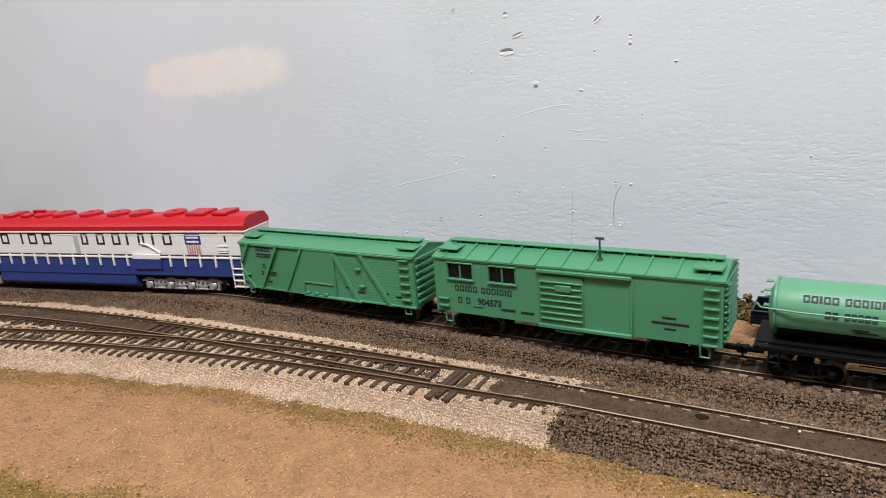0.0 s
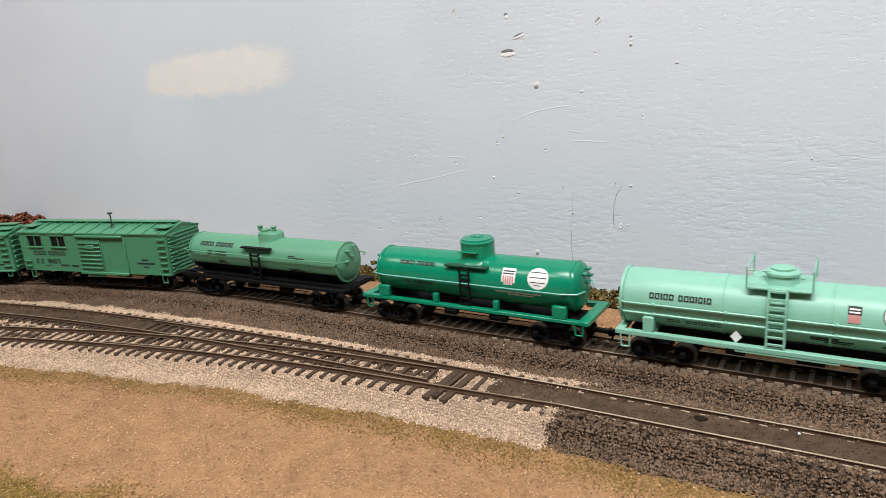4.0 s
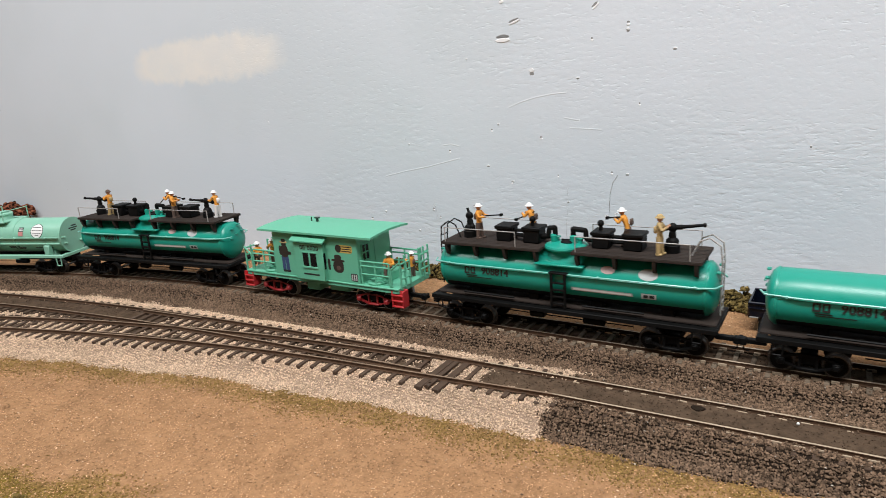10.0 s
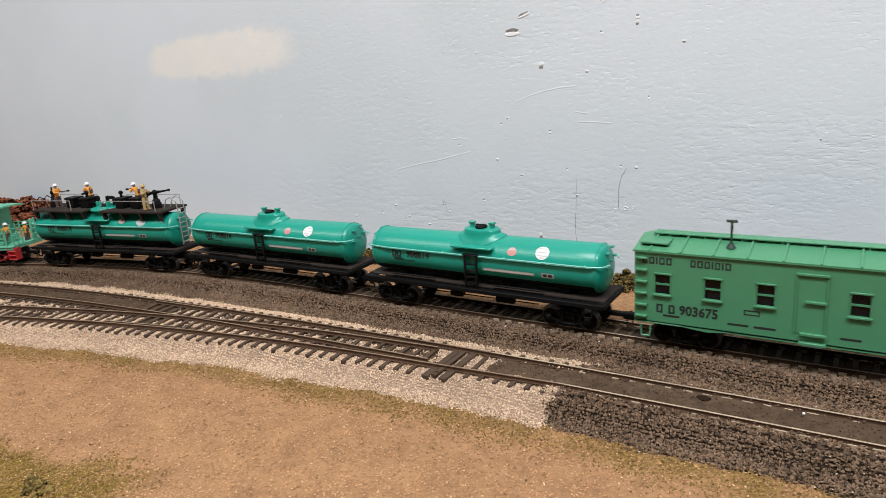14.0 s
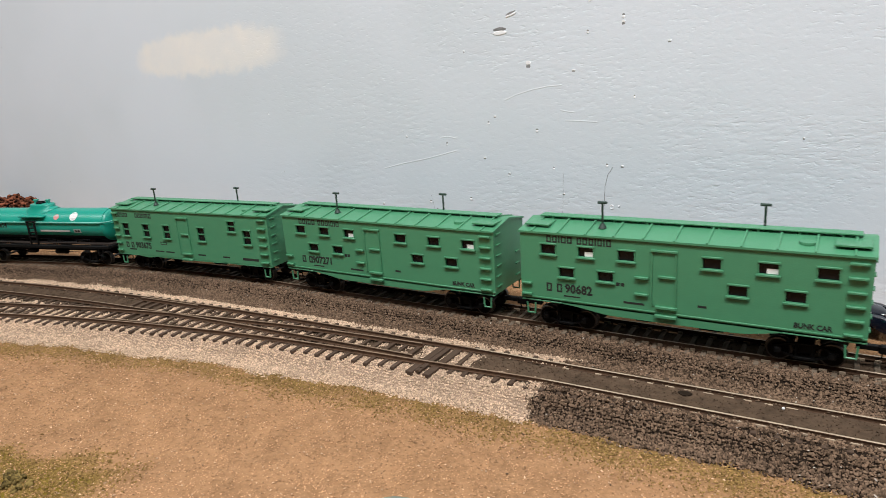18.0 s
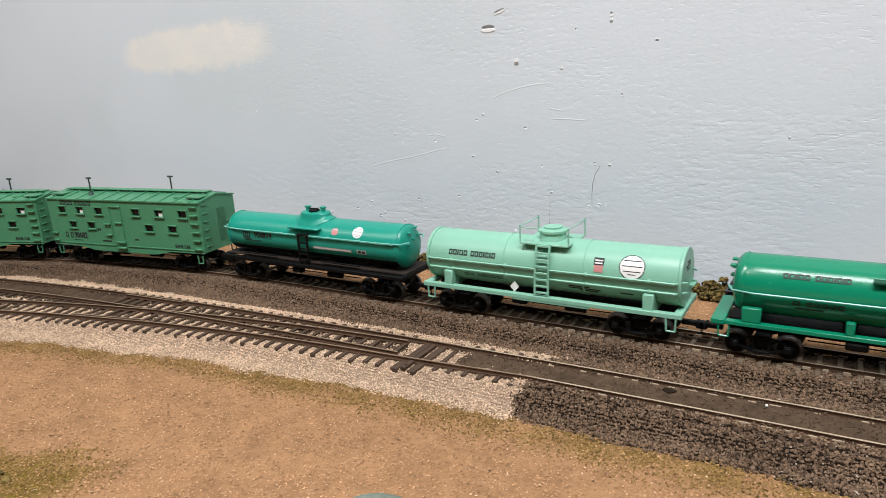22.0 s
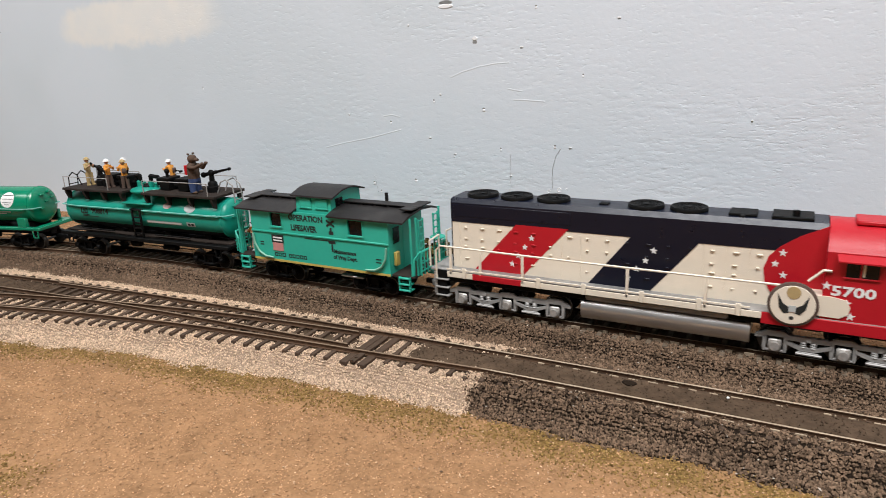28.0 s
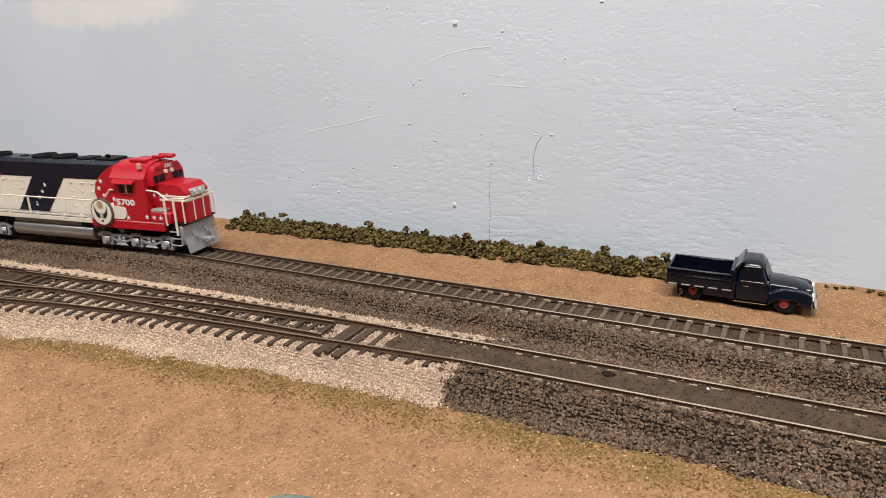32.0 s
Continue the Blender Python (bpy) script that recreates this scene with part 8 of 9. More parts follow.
    for x0, x1 in ((-53.5, -14.0), (8.5, 53.5)):
        sec = [(-18.0, 39.9), (-18.0, 40.7), (-11, 42.9), (0, 44.1), (11, 42.9), (18.0, 40.7), (18.0, 39.9), (11, 41.9), (0, 43.1), (-11, 41.9)]
        r = part("roof", Geo().prism(sec, x0, x1, "x"), k, c, "weathered black roof", angle=50)
        part("running_board", Geo().box(x0 - 1, x1 + 1, -3.2, 3.2, 44.7, 45.4, 0.2), k, r)
        for x in np.arange(x0 + 4, x1, 8):
            part("board_saddle", Geo().box(x - 0.5, x + 0.5, -3.0, 3.0, 43.6, 44.7), k, r)
        for e in ((-1,) if x0 < 0 else (1,)):
            part("roof_walk_end", Geo().box(e * 47, e * 54, -9.5, 9.5, 44.5, 45.3, 0.2), k, r)
    cup = part("cupola", Geo().prism([(-13.2, 40.0), (13.2, 40.0), (12.4, 49.4), (6, 51.1), (0, 51.6), (-6, 51.1), (-12.4, 49.4)], -14, 8.5, "x"), m, c)
    part("cupola_roof", Geo().prism([(-14.4, 48.5), (-14.2, 49.3), (-6, 51.9), (0, 52.4), (6, 51.9), (14.2, 49.3), (14.4, 48.5), (6, 51.1), (0, 51.6), (-6, 51.1)], -16.5, 11, "x"), k, cup, "weathered black cupola roof", angle=50)
    for x0 in (-11.5, -1.0):
        part("cupola_window", Geo().box(x0, x0 + 7.5, -13.3, -12.9, 43.0, 47.8, 0.2), m, cup)
        part("cupola_sill", Geo().box(x0 - 0.4, x0 + 7.9, -13.6, -12.9, 42.4, 43.1, 0.1), m, cup)
    part("end_window", Geo().box(8.5, 8.7, -9, -3, 43.2, 47.6), M["glass"], cup)
    y = -h - 0.06
    words(c, "OPERATION", -6.2, 37.6, 3.2, y, squash=0.92)
    words(c, "LIFESAVER", -8.0, 32.2, 3.2, y, squash=0.84)
    # crossbuck sign print
    g = Geo()
    g.box(9.2, 10.3, y - 0.06, y, 21.5, 27.0)
    g.box(6.8, 12.6, y - 0.08, y - 0.02, 35.9, 37.0, 0, (0, 32, 0))
    g.box(6.8, 12.6, y - 0.10, y - 0.04, 35.9, 37.0, 0, (0, -32, 0))
    g.box(8.4, 11.2, y - 0.06, y, 30.6, 32.4)
    g.box(9.2, 10.3, y - 0.06, y, 32.4, 34.2)
    g.box(7.6, 12.0, y - 0.08, y, 25.8, 27.4)
    g.box(-8, 8, y - 0.08, y, 27.0, 27.4)
    part("sign_print", g, M["ink"], c)
    words(c, "Maintenance", 17.4, 21.9, 2.1, y, squash=0.92)
    words(c, "of Way Dept.", 17.4, 18.9, 2.1, y, squash=0.92)
    yy = [y]

    def place(x0, x1, z0, z1, mt):
        yy[0] -= 0.05
        part("shield_print", Geo().box(x0, x1, yy[0] - 0.05, yy[0], z0, z1), mt, c)

    shield(c, -26.4, 22.9, 8.2, 8.8, place)
    letters(c, [2.2, 2.2, 2.2, 0, 2, 2, 2, 2, 2], -29.5, 15.4, 2.0, y, 0.5)
    letters(c, [2.6], -39, 20.8, 0.6, y)
    letters(c, [2.6], -39, 22.2, 0.6, y)
    letters(c, [3], 36, 18.6, 0.6, y)
    letters(c, [3], 36, 20.2, 0.6, y)
    part("smoke_jack", Geo().cyl((30, 6, 43), (30, 6, 49), 0.9, 10), k, c)
    under(c, 100)
    part("under_step", Geo().box(12, 26, -14, -10, 8, 9, 0.2), M["silver"], c)
    return c


# ---- scenery ----
GX, GY = np.arange(-0.82, 0.122, 0.0015), np.arange(0.03, 0.366, 0.0015)
KIND_MAP = np.array([[KINDS.index(region(x, y)) for y in GY] for x in GX])
COVER_MAP = np.array([[max(covers(x, y)) for y in GY] for x in GX])
HEIGHT_MAP = np.array([[height(x, y) for y in GY] for x in GX])


def look_up(table, x, y):
    i = np.clip(np.rint((x - GX[0]) / 0.0015).astype(int), 0, len(GX) - 1)
    j = np.clip(np.rint((y - GY[0]) / 0.0015).astype(int), 0, len(GY) - 1)
    return table[i, j]


def grains(name, kinds, count, size, material, label, seed, box, lift=0.3, flat=0.75, spread=(0.55, 1.25), turf=False):
    """Loose stones or turf crumbs strewn over some kinds of cover, one object of stuff; they spill a little over the edges."""
    rng = np.random.default_rng(seed)
    octa = np.array([(1, 0, 0), (0, 1, 0), (-1, 0, 0), (0, -1, 0), (0, 0, 1), (0, 0, -1)], float)
    tri = np.array([(0, 1, 4), (1, 2, 4), (2, 3, 4), (3, 0, 4), (1, 0, 5), (2, 1, 5), (3, 2, 5), (0, 3, 5)])
    n = count * 9
    x, y = rng.uniform(box[0], box[1], n), rng.uniform(box[2], box[3], n)
    found = look_up(KIND_MAP, x + rng.normal(0, 0.0016, n), y + rng.normal(0, 0.0011, n))
    ok = np.isin(found, [KINDS.index(k) for k in kinds]) & (y < WALL_Y + WALL_SLOPE * x - 0.001)
    if kinds[0] != "grime":
        main = np.where(x >= BEND_X, MAIN_Y, MAIN_Y - BEND_R + np.sqrt(np.maximum(0, BEND_R ** 2 - (BEND_X - x) ** 2)))
        ok &= (np.abs(y - main) > 0.0078) & ((np.abs(y - np.interp(x, *MID)) > 0.0078) | (x < -0.094))
    if turf:
        ok &= rng.random(n) < look_up(COVER_MAP, x, y) * 0.9
        ok &= y < 0.22
    x, y = x[ok][:count], y[ok][:count]
    n = len(x)
    p = np.stack([x, y, look_up(HEIGHT_MAP, x, y)], -1)
    s = rng.uniform(spread[0], spread[1], n) * size
    v = octa[None] * rng.uniform(0.6, 1.3, (n, 6, 1)) * s[:, None, None]
    v[:, :, 2] *= flat
    v[:, :, 0] *= rng.uniform(1.0, 1.7, n)[:, None]
    a = rng.uniform(0, 2 * math.pi, n)
    c, q = np.cos(a)[:, None], np.sin(a)[:, None]
    tilt = rng.uniform(-0.5, 0.5, n)[:, None]
    x, y, z = v[:, :, 0], v[:, :, 1], v[:, :, 2]
    z, x = z + tilt * x, x - tilt * z
    v = np.stack([c * x - q * y, q * x + c * y, z], -1) + p[:, None, :]
    v[:, :, 2] += (s * lift * rng.uniform(0.2, 1.8, n))[:, None]
    f = (tri[None] + 6 * np.arange(n)[:, None, None]).reshape(-1, 3)
    me = bpy.data.meshes.new(name)
    me.from_pydata(v.reshape(-1, 3).tolist(), [], f.tolist())
    me.materials.append(material)
    return tagged(new(name, me), label, name.replace("_", " "), kind="stuff")


VIEW = (-0.80, 0.10, 0.045, 0.352)
grains("pale_ballast", ["pink"], 96000, 0.00038, M["pinkgrain"], "pale pinkish crushed stone ballast", 1, (-0.70, -0.08, 0.05, 0.24), lift=0.6, flat=1.0)
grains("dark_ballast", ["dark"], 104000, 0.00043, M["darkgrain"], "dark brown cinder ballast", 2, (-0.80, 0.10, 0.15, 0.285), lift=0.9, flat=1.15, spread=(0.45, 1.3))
grains("turf_crumbs", ["tan"], 116000, 0.00030, M["tangrain"], "sandy tan ground foam crumbs", 3, (-0.60, 0.10, 0.06, 0.352), lift=0.15, flat=0.6, spread=(0.5, 1.5))
grains("olive_turf", ["tan"], 27000, 0.00034, M["olivegrain"], "olive brown ground foam", 4, (-0.5, 0.10, 0.04, 0.20), lift=0.6, flat=0.95, turf=True)
grains("pale_specks", ["dark"], 520, 0.00036, M["whitegrain"], "pale specks in the dark ballast", 5, (-0.45, 0.10, 0.16, 0.26), lift=1.4)
grains("sand_specks", ["tan"], 3800, 0.00034, M["sandspeck"], "pale crumbs on the sandy turf", 8, (-0.60, 0.10, 0.06, 0.352), lift=0.5, flat=0.8)
grains("dark_specks", ["tan", "pink"], 520, 0.00034, M["darkgrain"], "dark crumbs on the pale ground", 6, VIEW, lift=0.8)
grains("grime_grit", ["grime"], 14000, 0.00030, M["grime"], "fine grey brown grit between the rails", 7, (-0.8, 0.10, 0.05, 0.28), lift=0.6, flat=1.0)


def foam(name, spots, material, label, category, seed, lump=1.15, kind=""):
    """A shrub of clump foam: many small uneven lumps."""
    rng = random.Random(seed)
    g = Geo()
    for x, y, z, r in spots:
        for k in range(int(26 * r * r / 9 * (1.7 / lump)) + 5):
            d = Vector((rng.gauss(0, 1), rng.gauss(0, 1), rng.gauss(0, 1))).normalized() * (r * rng.uniform(0.35, 1.0))
            q = lump * rng.uniform(0.5, 1.25)
            c = (x + d.x, y + d.y, max(z + abs(d.z) * 0.9, q * 0.5 - 6.2))
            n = len(g.v)
            g.ball(c, q, 6, 4, rng.uniform(0.7, 1.2), rng.uniform(0.7, 1.2), rng.uniform(0.6, 1.1))
            for i in range(n, len(g.v)):
                p = g.v[i]
                g.v[i] = (p[0] + rng.uniform(-0.28, 0.28), p[1] + rng.uniform(-0.28, 0.28), p[2] + rng.uniform(-0.28, 0.28))
    return tagged(new(name, g.mesh(name, material, angle=180)), label, category, kind=kind)


def hedge():
    rng = random.Random(11)
    x = -338.0
    k = 0
    while x < -42:
        spots = []
        end = min(x + rng.uniform(26, 44), -40)
        while x < end:
            for row in range(3):
                spots.append((x + rng.uniform(-2, 2), wall_y(x * 0.001) * 1000 - 4.5 - 7.0 * row + rng.uniform(-2, 2), -5.6 + (2.4, 1.6, 0.2)[row] * rng.uniform(0.6, 1.3), rng.uniform(2.5, 4.2)))
            if rng.random() < 0.16:
                spots.append((x, wall_y(x * 0.001) * 1000 - 5, rng.uniform(0.5, 2.0), 2.6))
            x += 4.6
        s = foam("shrub", spots, M["foliage"], "low olive green clump foliage along the wall", "shrub", 20 + k, 0.85)
        s["group"] = "hedge shrubs"
        k += 1
    foam("shrub", [(26 + 4 * i + rng.uniform(-2, 2), 351 + rng.uniform(-4, 0.5), -5.7, rng.uniform(0.8, 1.7)) for i in range(26)], M["foliage"], "thin tufts of olive foliage at the wall", "shrub", 50, 0.55)
    foam("shrub", [(-770 + rng.uniform(-34, 34), 322 + rng.uniform(-9, 9), rng.uniform(-2, 17), rng.uniform(6, 10)) for i in range(30)], M["redfoliage"], "russet autumn bush beside the track", "bush", 51, 1.7)
    foam("shrub", [(-238 + rng.uniform(-7, 7), 64 + rng.uniform(-3, 3), -5.8, rng.uniform(1.2, 2.4)) for i in range(7)], M["mossfoam"], "brownish moss clump on the sandy ground", "shrub", 52, 0.9)


hedge()


def soft_lump():
    g = Geo().lathe([(13.0, -7.0), (12.0, -4.6), (9.0, -3.0), (4.5, -2.2), (0.1, -2.0)], "z", (0, 0, 0), 24, sx=1.15)
    ob = tagged(new("felt_pad", g.mesh("felt_pad", M["lump"], angle=60)), "grey-green rounded pad lying on the turf", "pad")
    ob.matrix_basis = mm(-107, 109, -1.7)


soft_lump()
g_hole = Geo().lathe([(3.2, -3.1), (2.6, -2.3), (1.2, -2.0), (0.1, -1.9)], "z", (0, 0, 0), 11, sx=1.25)
g_hole.v = [(x * 0.72 + 0.3 * math.sin(5 * y), y * 0.72 + 0.3 * math.sin(4 * x), z) for x, y, z in g_hole.v]
tagged(new("cinder_lump", g_hole.mesh("cinder_lump", M["dark"])), "black cinder lump between the rails", "lump").matrix_basis = mm(-46.6, 214.6, 1.35)
tagged(new("bead", Geo().ball((0, 0, 0), 0.55, 12, 8).mesh("bead", M["white"], angle=180)), "tiny white bead lying between the rails", "bead").matrix_basis = mm(-13.5, 216.4, -0.8)


def pickup():
    t = thing("dump_truck", "midnight blue model dump truck with red wheel hubs", "truck", at=mm(-10.6, 317.5, -5.9, 0, 0, -1.0) @ Matrix.Diagonal((0.965, 1, 0.88, 1)))
    b, hw = M["truckblue"], 10.6
    # chassis
    part("chassis", Geo().box(-28, 27, -5, 5, 4.2, 6.4, 0.3), M["black"], t)
    # cab
    cab = part("cab", Geo().box(-1.5, 13.5, -hw, hw, 4.0, 14.6, 0.9), b, t)
    loops = []
    for z, x0, x1, w in ((14.4, -1.2, 12.6, hw - 0.4), (18.4, -0.8, 11.2, hw - 1.1), (22.4, -0.4, 9.8, hw - 1.7), (24.3, 0.6, 8.8, hw - 2.8), (24.9, 2.4, 7.0, hw - 5.5)):
        loops.append([(x0, -w + 1, z), (x0 + 1, -w, z), (x1 - 1.2, -w, z), (x1, -w + 1.6, z), (x1, w - 1.6, z), (x1 - 1.2, w, z), (x0 + 1, w, z), (x0, w - 1, z)])
    part("cab_top", Geo().rings(loops), b, cab, angle=50)
    for s in (-1, 1):
        part("side_window", Geo().rings([[(1.4, s * (hw - 0.35), 15.0), (9.8, s * (hw - 0.35), 15.0)], [(1.4, s * (hw - 1.45), 21.6), (8.4, s * (hw - 1.45), 21.6)]], close=False), M["glass"], cab)
        part("window_trim", Geo().wire([(1.0, s * (hw - 0.3), 14.9), (10.4, s * (hw - 0.3), 14.9)], 0.22).wire([(1.6, s * (hw - 1.6), 22.4), (8.6, s * (hw - 1.6), 22.4)], 0.25), M["chrome"], cab)
        part("door", Geo().box(0.2, 10.6, s * hw, s * (hw + 0.18), 5.0, 14.4, 0.05), b, cab)
        part("door_handle", Geo().box(2.2, 4.4, s * (hw + 0.1), s * (hw + 0.6), 12.2, 12.7, 0.1), M["chrome"], cab)
        part("running_board", Geo().box(-1.5, 12.5, s * (hw + 0.4), s * (hw - 2), 3.2, 4.0, 0.2), M["black"], t)
        part("sill_trim", Geo().box(-1.5, 12.5, s * (hw + 0.5), s * (hw + 0.3), 3.8, 4.2), M["chrome"], t)
        part("side_mirror", Geo().cyl((11.5, s * hw, 14.5), (12, s * (hw + 2), 16), 0.25).ball((12, s * (hw + 2.2), 16.4), 1.0, 8, 6, 0.4, 1, 1), M["chrome"], t)
        # front fender
        loops = []
        for x, w, z0, z1 in ((13.0, 2.6, 4.0, 10.4), (15.5, 3.6, 6.4, 12.2), (19, 4.0, 8.0, 13.0), (24, 4.0, 7.8, 12.8), (28.0, 3.8, 5.0, 12.2), (30.4, 3.2, 4.2, 11.0)):
            yo = s * (hw + 0.3)
            yi = s * (hw + 0.3 - w)
            loops.append([(x, yo, z0), (x, yo, z1 - 1.4), (x, yo - s * 1.0, z1), (x, yi, z1), (x, yi, z0)])
        part("front_fender", Geo().rings(loops), b, t, angle=50)
        part("headlight", Geo().lathe([(1.9, 30.2), (1.8, 31.0), (1.0, 31.4), (0.1, 31.5)], "x", (0, s * 7.8, 10.0), 16), M["lightglass"], t)
    part("windshield", Geo().rings([[(12.75, -8.4, 15.2), (12.75, 8.4, 15.2)], [(10.2, -7.4, 22.0), (10.2, 7.4, 22.0)]], close=False), M["glass"], cab)
    loops = []
    for x, w, z in ((12.5, 8.6, 15.4), (17, 8.2, 15.2), (23, 7.4, 14.6), (28, 6.4, 13.4), (30.6, 5.2, 11.6)):
        loops.append([(x, -w, 6), (x, -w, z - 2.0), (x, -w + 1.6, z - 0.5), (x, -2, z), (x, 2, z), (x, w - 1.6, z - 0.5), (x, w, z - 2.0), (x, w, 6)])
    part("bonnet", Geo().rings(loops), b, t, angle=50)
    part("bonnet_emblem", Geo().box(27.5, 29.6, -8.3, -7.6, 13.0, 13.5, 0.2), M["chrome"], t)
    part("grille", Geo().box(30.4, 31.2, -6.0, 6.0, 6.0, 10.6, 0.3).box(30.2, 31.6, -9.6, 9.6, 8.6, 9.4, 0.2), M["chrome"], t)
    part("bumper", Geo().box(31.2, 32.8, -10.4, 10.4, 3.6, 5.8, 0.6), M["chrome"], t)
    # dump bed
    z0 = 8.4
    bed = part("bed_floor", Geo().box(-32, -3.0, -hw, hw, z0, z0 + 1.0, 0.1), b, t)
    for s in (-1, 1):
        part("bed_side", Geo().box(-32, -3.0, s * (hw + 0.4), s * (hw - 0.7), z0 + 1.0, z0 + 8.8, 0.2), b, bed)
        part("bed_rail", Geo().box(-32.2, -2.8, s * (hw + 0.9), s * (hw - 0.9), z0 + 8.2, z0 + 9.2, 0.2).box(-32, -3, s * (hw + 0.8), s * hw, z0 + 5.4, z0 + 6.2, 0.15), b, bed)
        for k in range(5):
            x = -31.4 + k * 6.1
            part("bed_lamp_strip", Geo().box(x, x + 4.2, s * (hw + 0.9), s * (hw + 0.3), z0 + 0.5, z0 + 1.1, 0.1), M["truckgrey"], bed)
    part("bed_tail", Geo().box(-32.4, -31.4, -hw, hw, z0 + 1, z0 + 8.8, 0.2), b, bed)
    part("bed_head", Geo().box(-4.0, -1.3, -hw, hw, z0 - 4, z0 + 11.5, 0.2), b, bed)
    part("cab_guard", Geo().rings([[(-3.4, -hw, z0 + 10.6), (-3.4, hw, z0 + 10.6), (-2.4, hw, z0 + 10.6), (-2.4, -hw, z0 + 10.6)], [(0.4, -hw + 0.5, z0 + 16.6), (0.4, hw - 0.5, z0 + 16.6), (1.2, hw - 0.5, z0 + 16.2), (1.2, -hw + 0.5, z0 + 16.2)]]), b, bed)
    part("bed_load_board", Geo().box(-26, -6, -hw + 0.8, -hw + 1.4, z0 + 6.6, z0 + 8.0), M["decalgrey"], bed)
    for x in (-20.0, 19.6):
        for s in (-1, 1):
            d = 0.0 if x > 0 else 1.2
            tyre = Geo().lathe([(1.9, s * (6.4 - d)), (4.4, s * (6.6 - d)), (4.75, s * (7.2 - d)), (4.75, s * (9.2 - d)), (4.4, s * (9.9 - d)), (2.3, s * (10.0 - d)), (1.95, s * (9.6 - d))], "y", (x, 0, 4.75), 24)
            hub = Geo().lathe([(2.1, s * (9.4 - d)), (2.0, s * (9.9 - d)), (1.3, s * (9.6 - d)), (0.9, s * (10.0 - d)), (0.1, s * (10.1 - d))], "y", (x, 0, 4.75), 18)
            for g in (tyre, hub):
                g.v = [(a, b2, h / 0.88) for a, b2, h in g.v]
            w = part("tyre", tyre, M["tyre"], t)
            part("hub", hub, M["hub"], w)
            if x < 0:
                part("bed_skirt", Geo().box(-15.2, -3.2, s * 10.4, s * 9.8, 4.6, 8.6, 0.2), b, t)
    part("mud_flap", Geo().box(-27.2, -26.6, -10, -5.5, 1.6, 8.2).box(-27.2, -26.6, 5.5, 10, 1.6, 8.2), M["tyre"], t)
    return t


pickup()


# ---- the train: every car and where its middle stands on the main line at 28 s ----
SPEED, T0 = 0.0897, 28.0
TRAIN = [
    (loco_freedom(), -0.0450, 0.140),
    (caboose(), -0.2150, 0.060),
    (fire_tank(2), -0.3530, 0.102),
    (kelly_tank(), -0.5103, 0.096),
    (mint_tank(), -0.6531, 0.090),
    (tank_car(), -0.8012, 0.102),
    (bunk_car("90682", lift=(1.03, 0.4)), -0.9571, 0.100),
    (bunk_car("907271", variant=1), -1.1120, 0.100),
    (bunk_car("903675", False, lift=(1.0, -2.0)), -1.2690, 0.100),
    (tank_car(), -1.4237, 0.102),
    (tank_car(), -1.5768, 0.102),
    (fire_tank(1), -1.7314, 0.102),
    (crew_car(), -1.8803, 0.074),
    (fire_tank(0), -2.0295, 0.102),
    (mint_tank(), -2.1796, 0.090),
    (kelly_tank(), -2.3236, 0.096),
    (seafoam_tank(), -2.4757, 0.102),
    (boarding_car(), -2.6281, 0.102),
    (braced_boxcar(), -2.7801, 0.096),
    (loco_white(), -3.0160, 0.206),
]


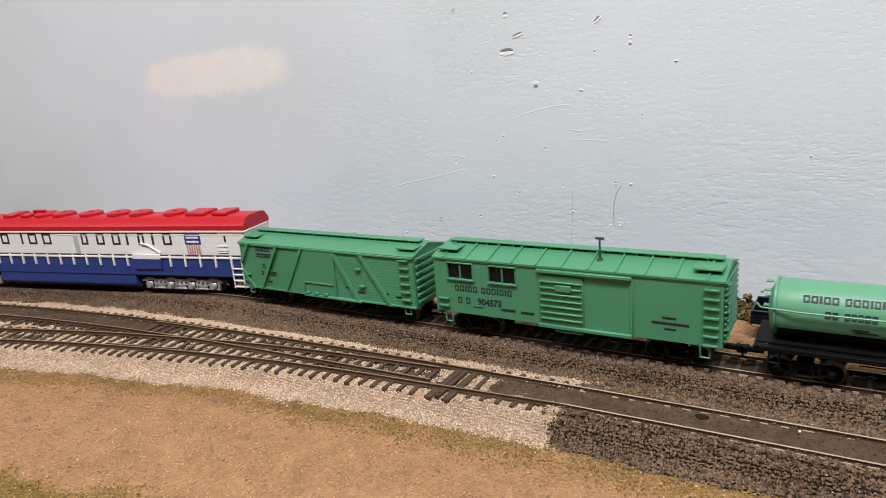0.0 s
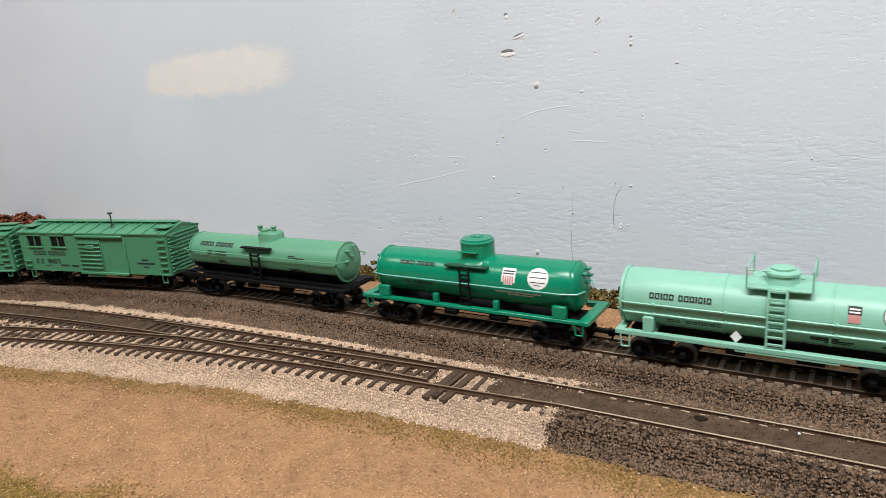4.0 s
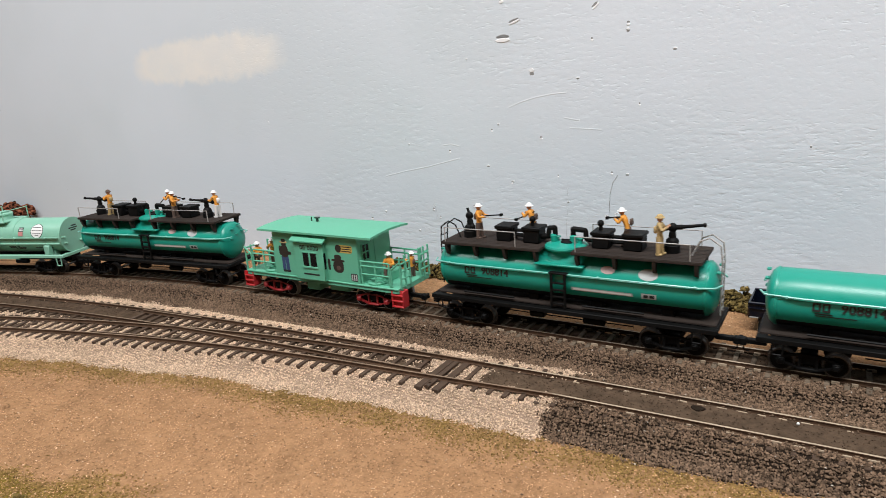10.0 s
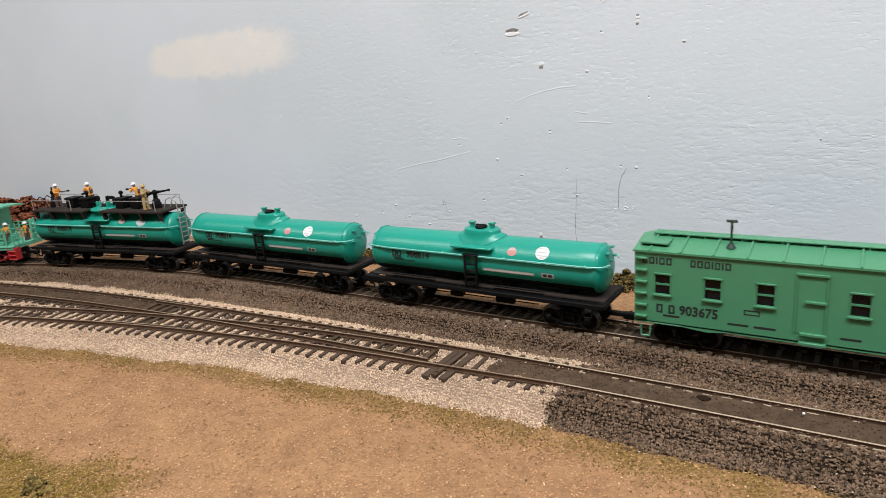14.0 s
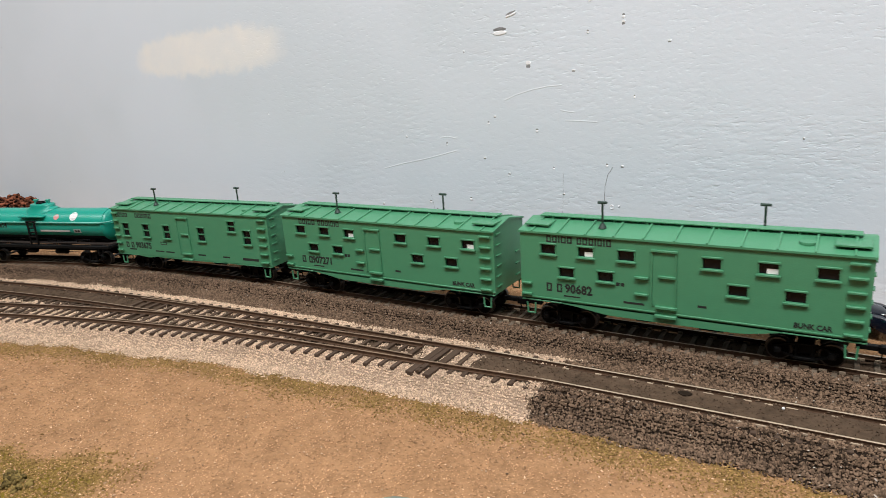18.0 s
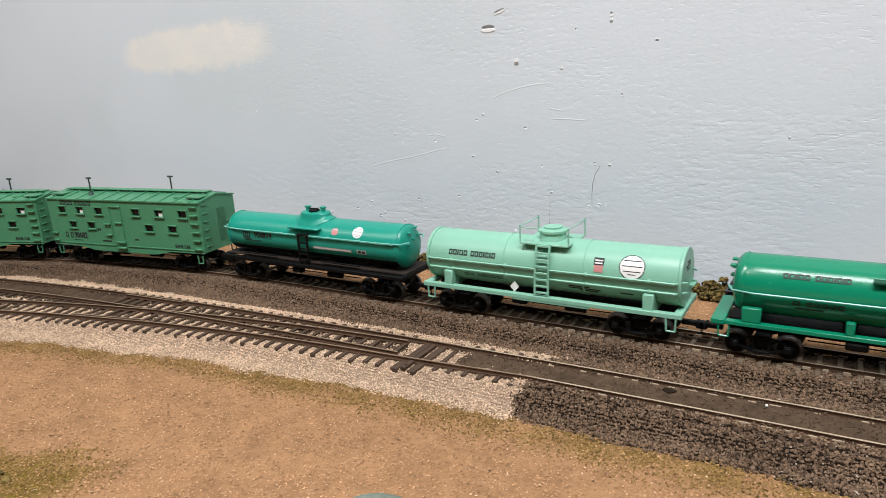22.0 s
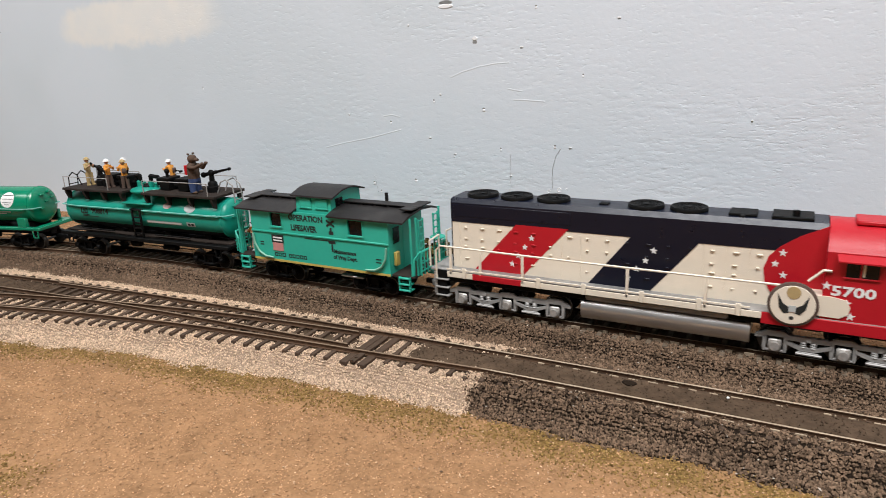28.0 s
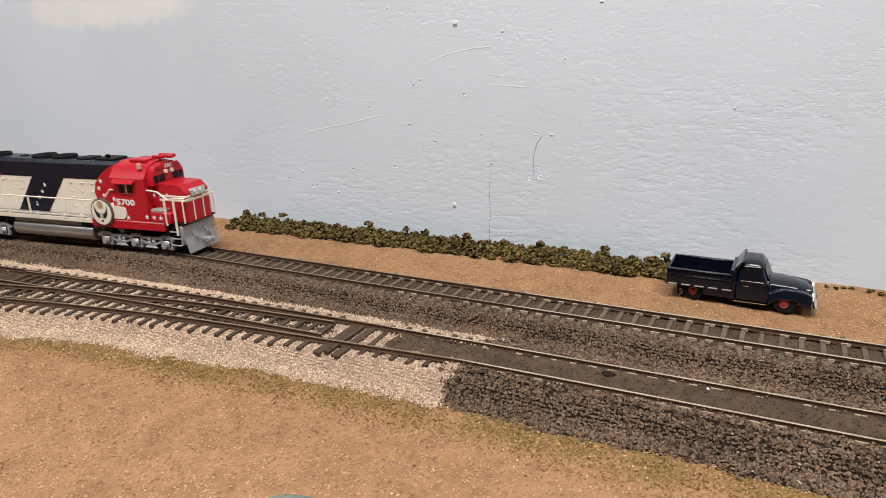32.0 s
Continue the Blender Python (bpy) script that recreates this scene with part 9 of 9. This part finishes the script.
def crew():
    """Figurines with the car they ride on and their place on it."""
    out = []
    w, tan_hat = M["white"], M["khaki"]

    def put(k, x, y, z, turn, **kw):
        f = figurine("crew_figurine", kw.pop("label", "fire crew figurine in orange jacket and white helmet"), kw.pop("jacket", M["yellow"]), kw.pop("trousers", M["brown"]), kw.pop("hat", w), **kw)
        out.append((f, k, mm(x, y, z, 0, 0, turn)))

    z = 43.65
    put(13, -41.8, -1, z, 180, hat=M["brown"], trousers=M["khaki"], label="fire crew figurine in orange jacket and dark hat")
    put(13, 12.0, 6, z, 200, bend=25, tool=((-3, 0, 3), (6, 0, -5)))
    put(13, 22, -4, z, 10, arm=10, tool=((-3, 0, 3), (5, 0, 1)))
    put(13, 55, 1, z, 180, bend=10, trousers=M["white"], arm=5)
    put(11, -46.5, -2, z, 0, arm=5, tool=((-1, 0, 0), (9, 0, 1)))
    put(11, -20, 5, z, 170, bend=15, tool=((-6, 0, 2), (5, 0, -3)))
    put(11, 27, 5, z, 180, bend=20, tool=((-4, 0, 2), (4, 0, 1)))
    put(11, 44, -6, z, 0, jacket=M["khaki"], trousers=M["khaki"], hat=tan_hat, label="fire crew figurine in pale khaki clothes")
    put(2, -50, -2, z, 0, jacket=M["khaki"], trousers=M["khaki"], hat=tan_hat, label="fire crew figurine in pale khaki clothes")
    put(2, -28.5, -5, z, 0, trousers=M["brown"])
    put(2, -21, 1, z, 180, arm=10)
    put(2, -14.5, -5, z, 150, trousers=M["brown"], hat=tan_hat)
    put(2, 17.5, 3, z, 180, bend=15, arm=20, tool=((-4, 0, 0), (-12, 0, -1)))
    b = bear_figurine()
    out.append((b, 2, mm(42.5, -5, z, 0, 0, 0)))
    put(12, -53.5, -9, 21.5, -60, sit=True, arm=10, label="seated fire crew figurine in orange jacket")
    put(12, -43.5, -6, 17.8, -80, height=17, label="fire crew figurine in orange jacket and white helmet")
    put(12, 44.5, -4, 21.5, -70, sit=True, arm=10, label="seated fire crew figurine in orange jacket")
    put(12, 53, 6, 14.2, 180, height=17)
    put(1, -50.5, -8, 13.4, -90, jacket=M["yellow"], trousers=M["decalgrey"], hat=M["brown"], label="brakeman figurine in orange vest and grey trousers")
    return out


RIDERS = crew()


def car_pose(s28, base, t):
    """Pose of a car whose bogie centres both lie on the main line."""
    s = s28 - SPEED * (t - T0)
    ax, ay, _ = main_line(s - base / 2)
    bx, by, _ = main_line(s + base / 2)
    return pose((ax + bx) / 2, (ay + by) / 2, 0, 0, 0, math.degrees(math.atan2(by - ay, bx - ax)))


def motions():
    times = [float(t) for t in range(0, 33)]
    for car, s28, base in TRAIN:
        walk(car, [(t, car_pose(s28, base, t)) for t in times])
    for rider, k, local in RIDERS:
        _, s28, base = TRAIN[k]
        walk(rider, [(t, car_pose(s28, base, t) @ local) for t in times])


motions()
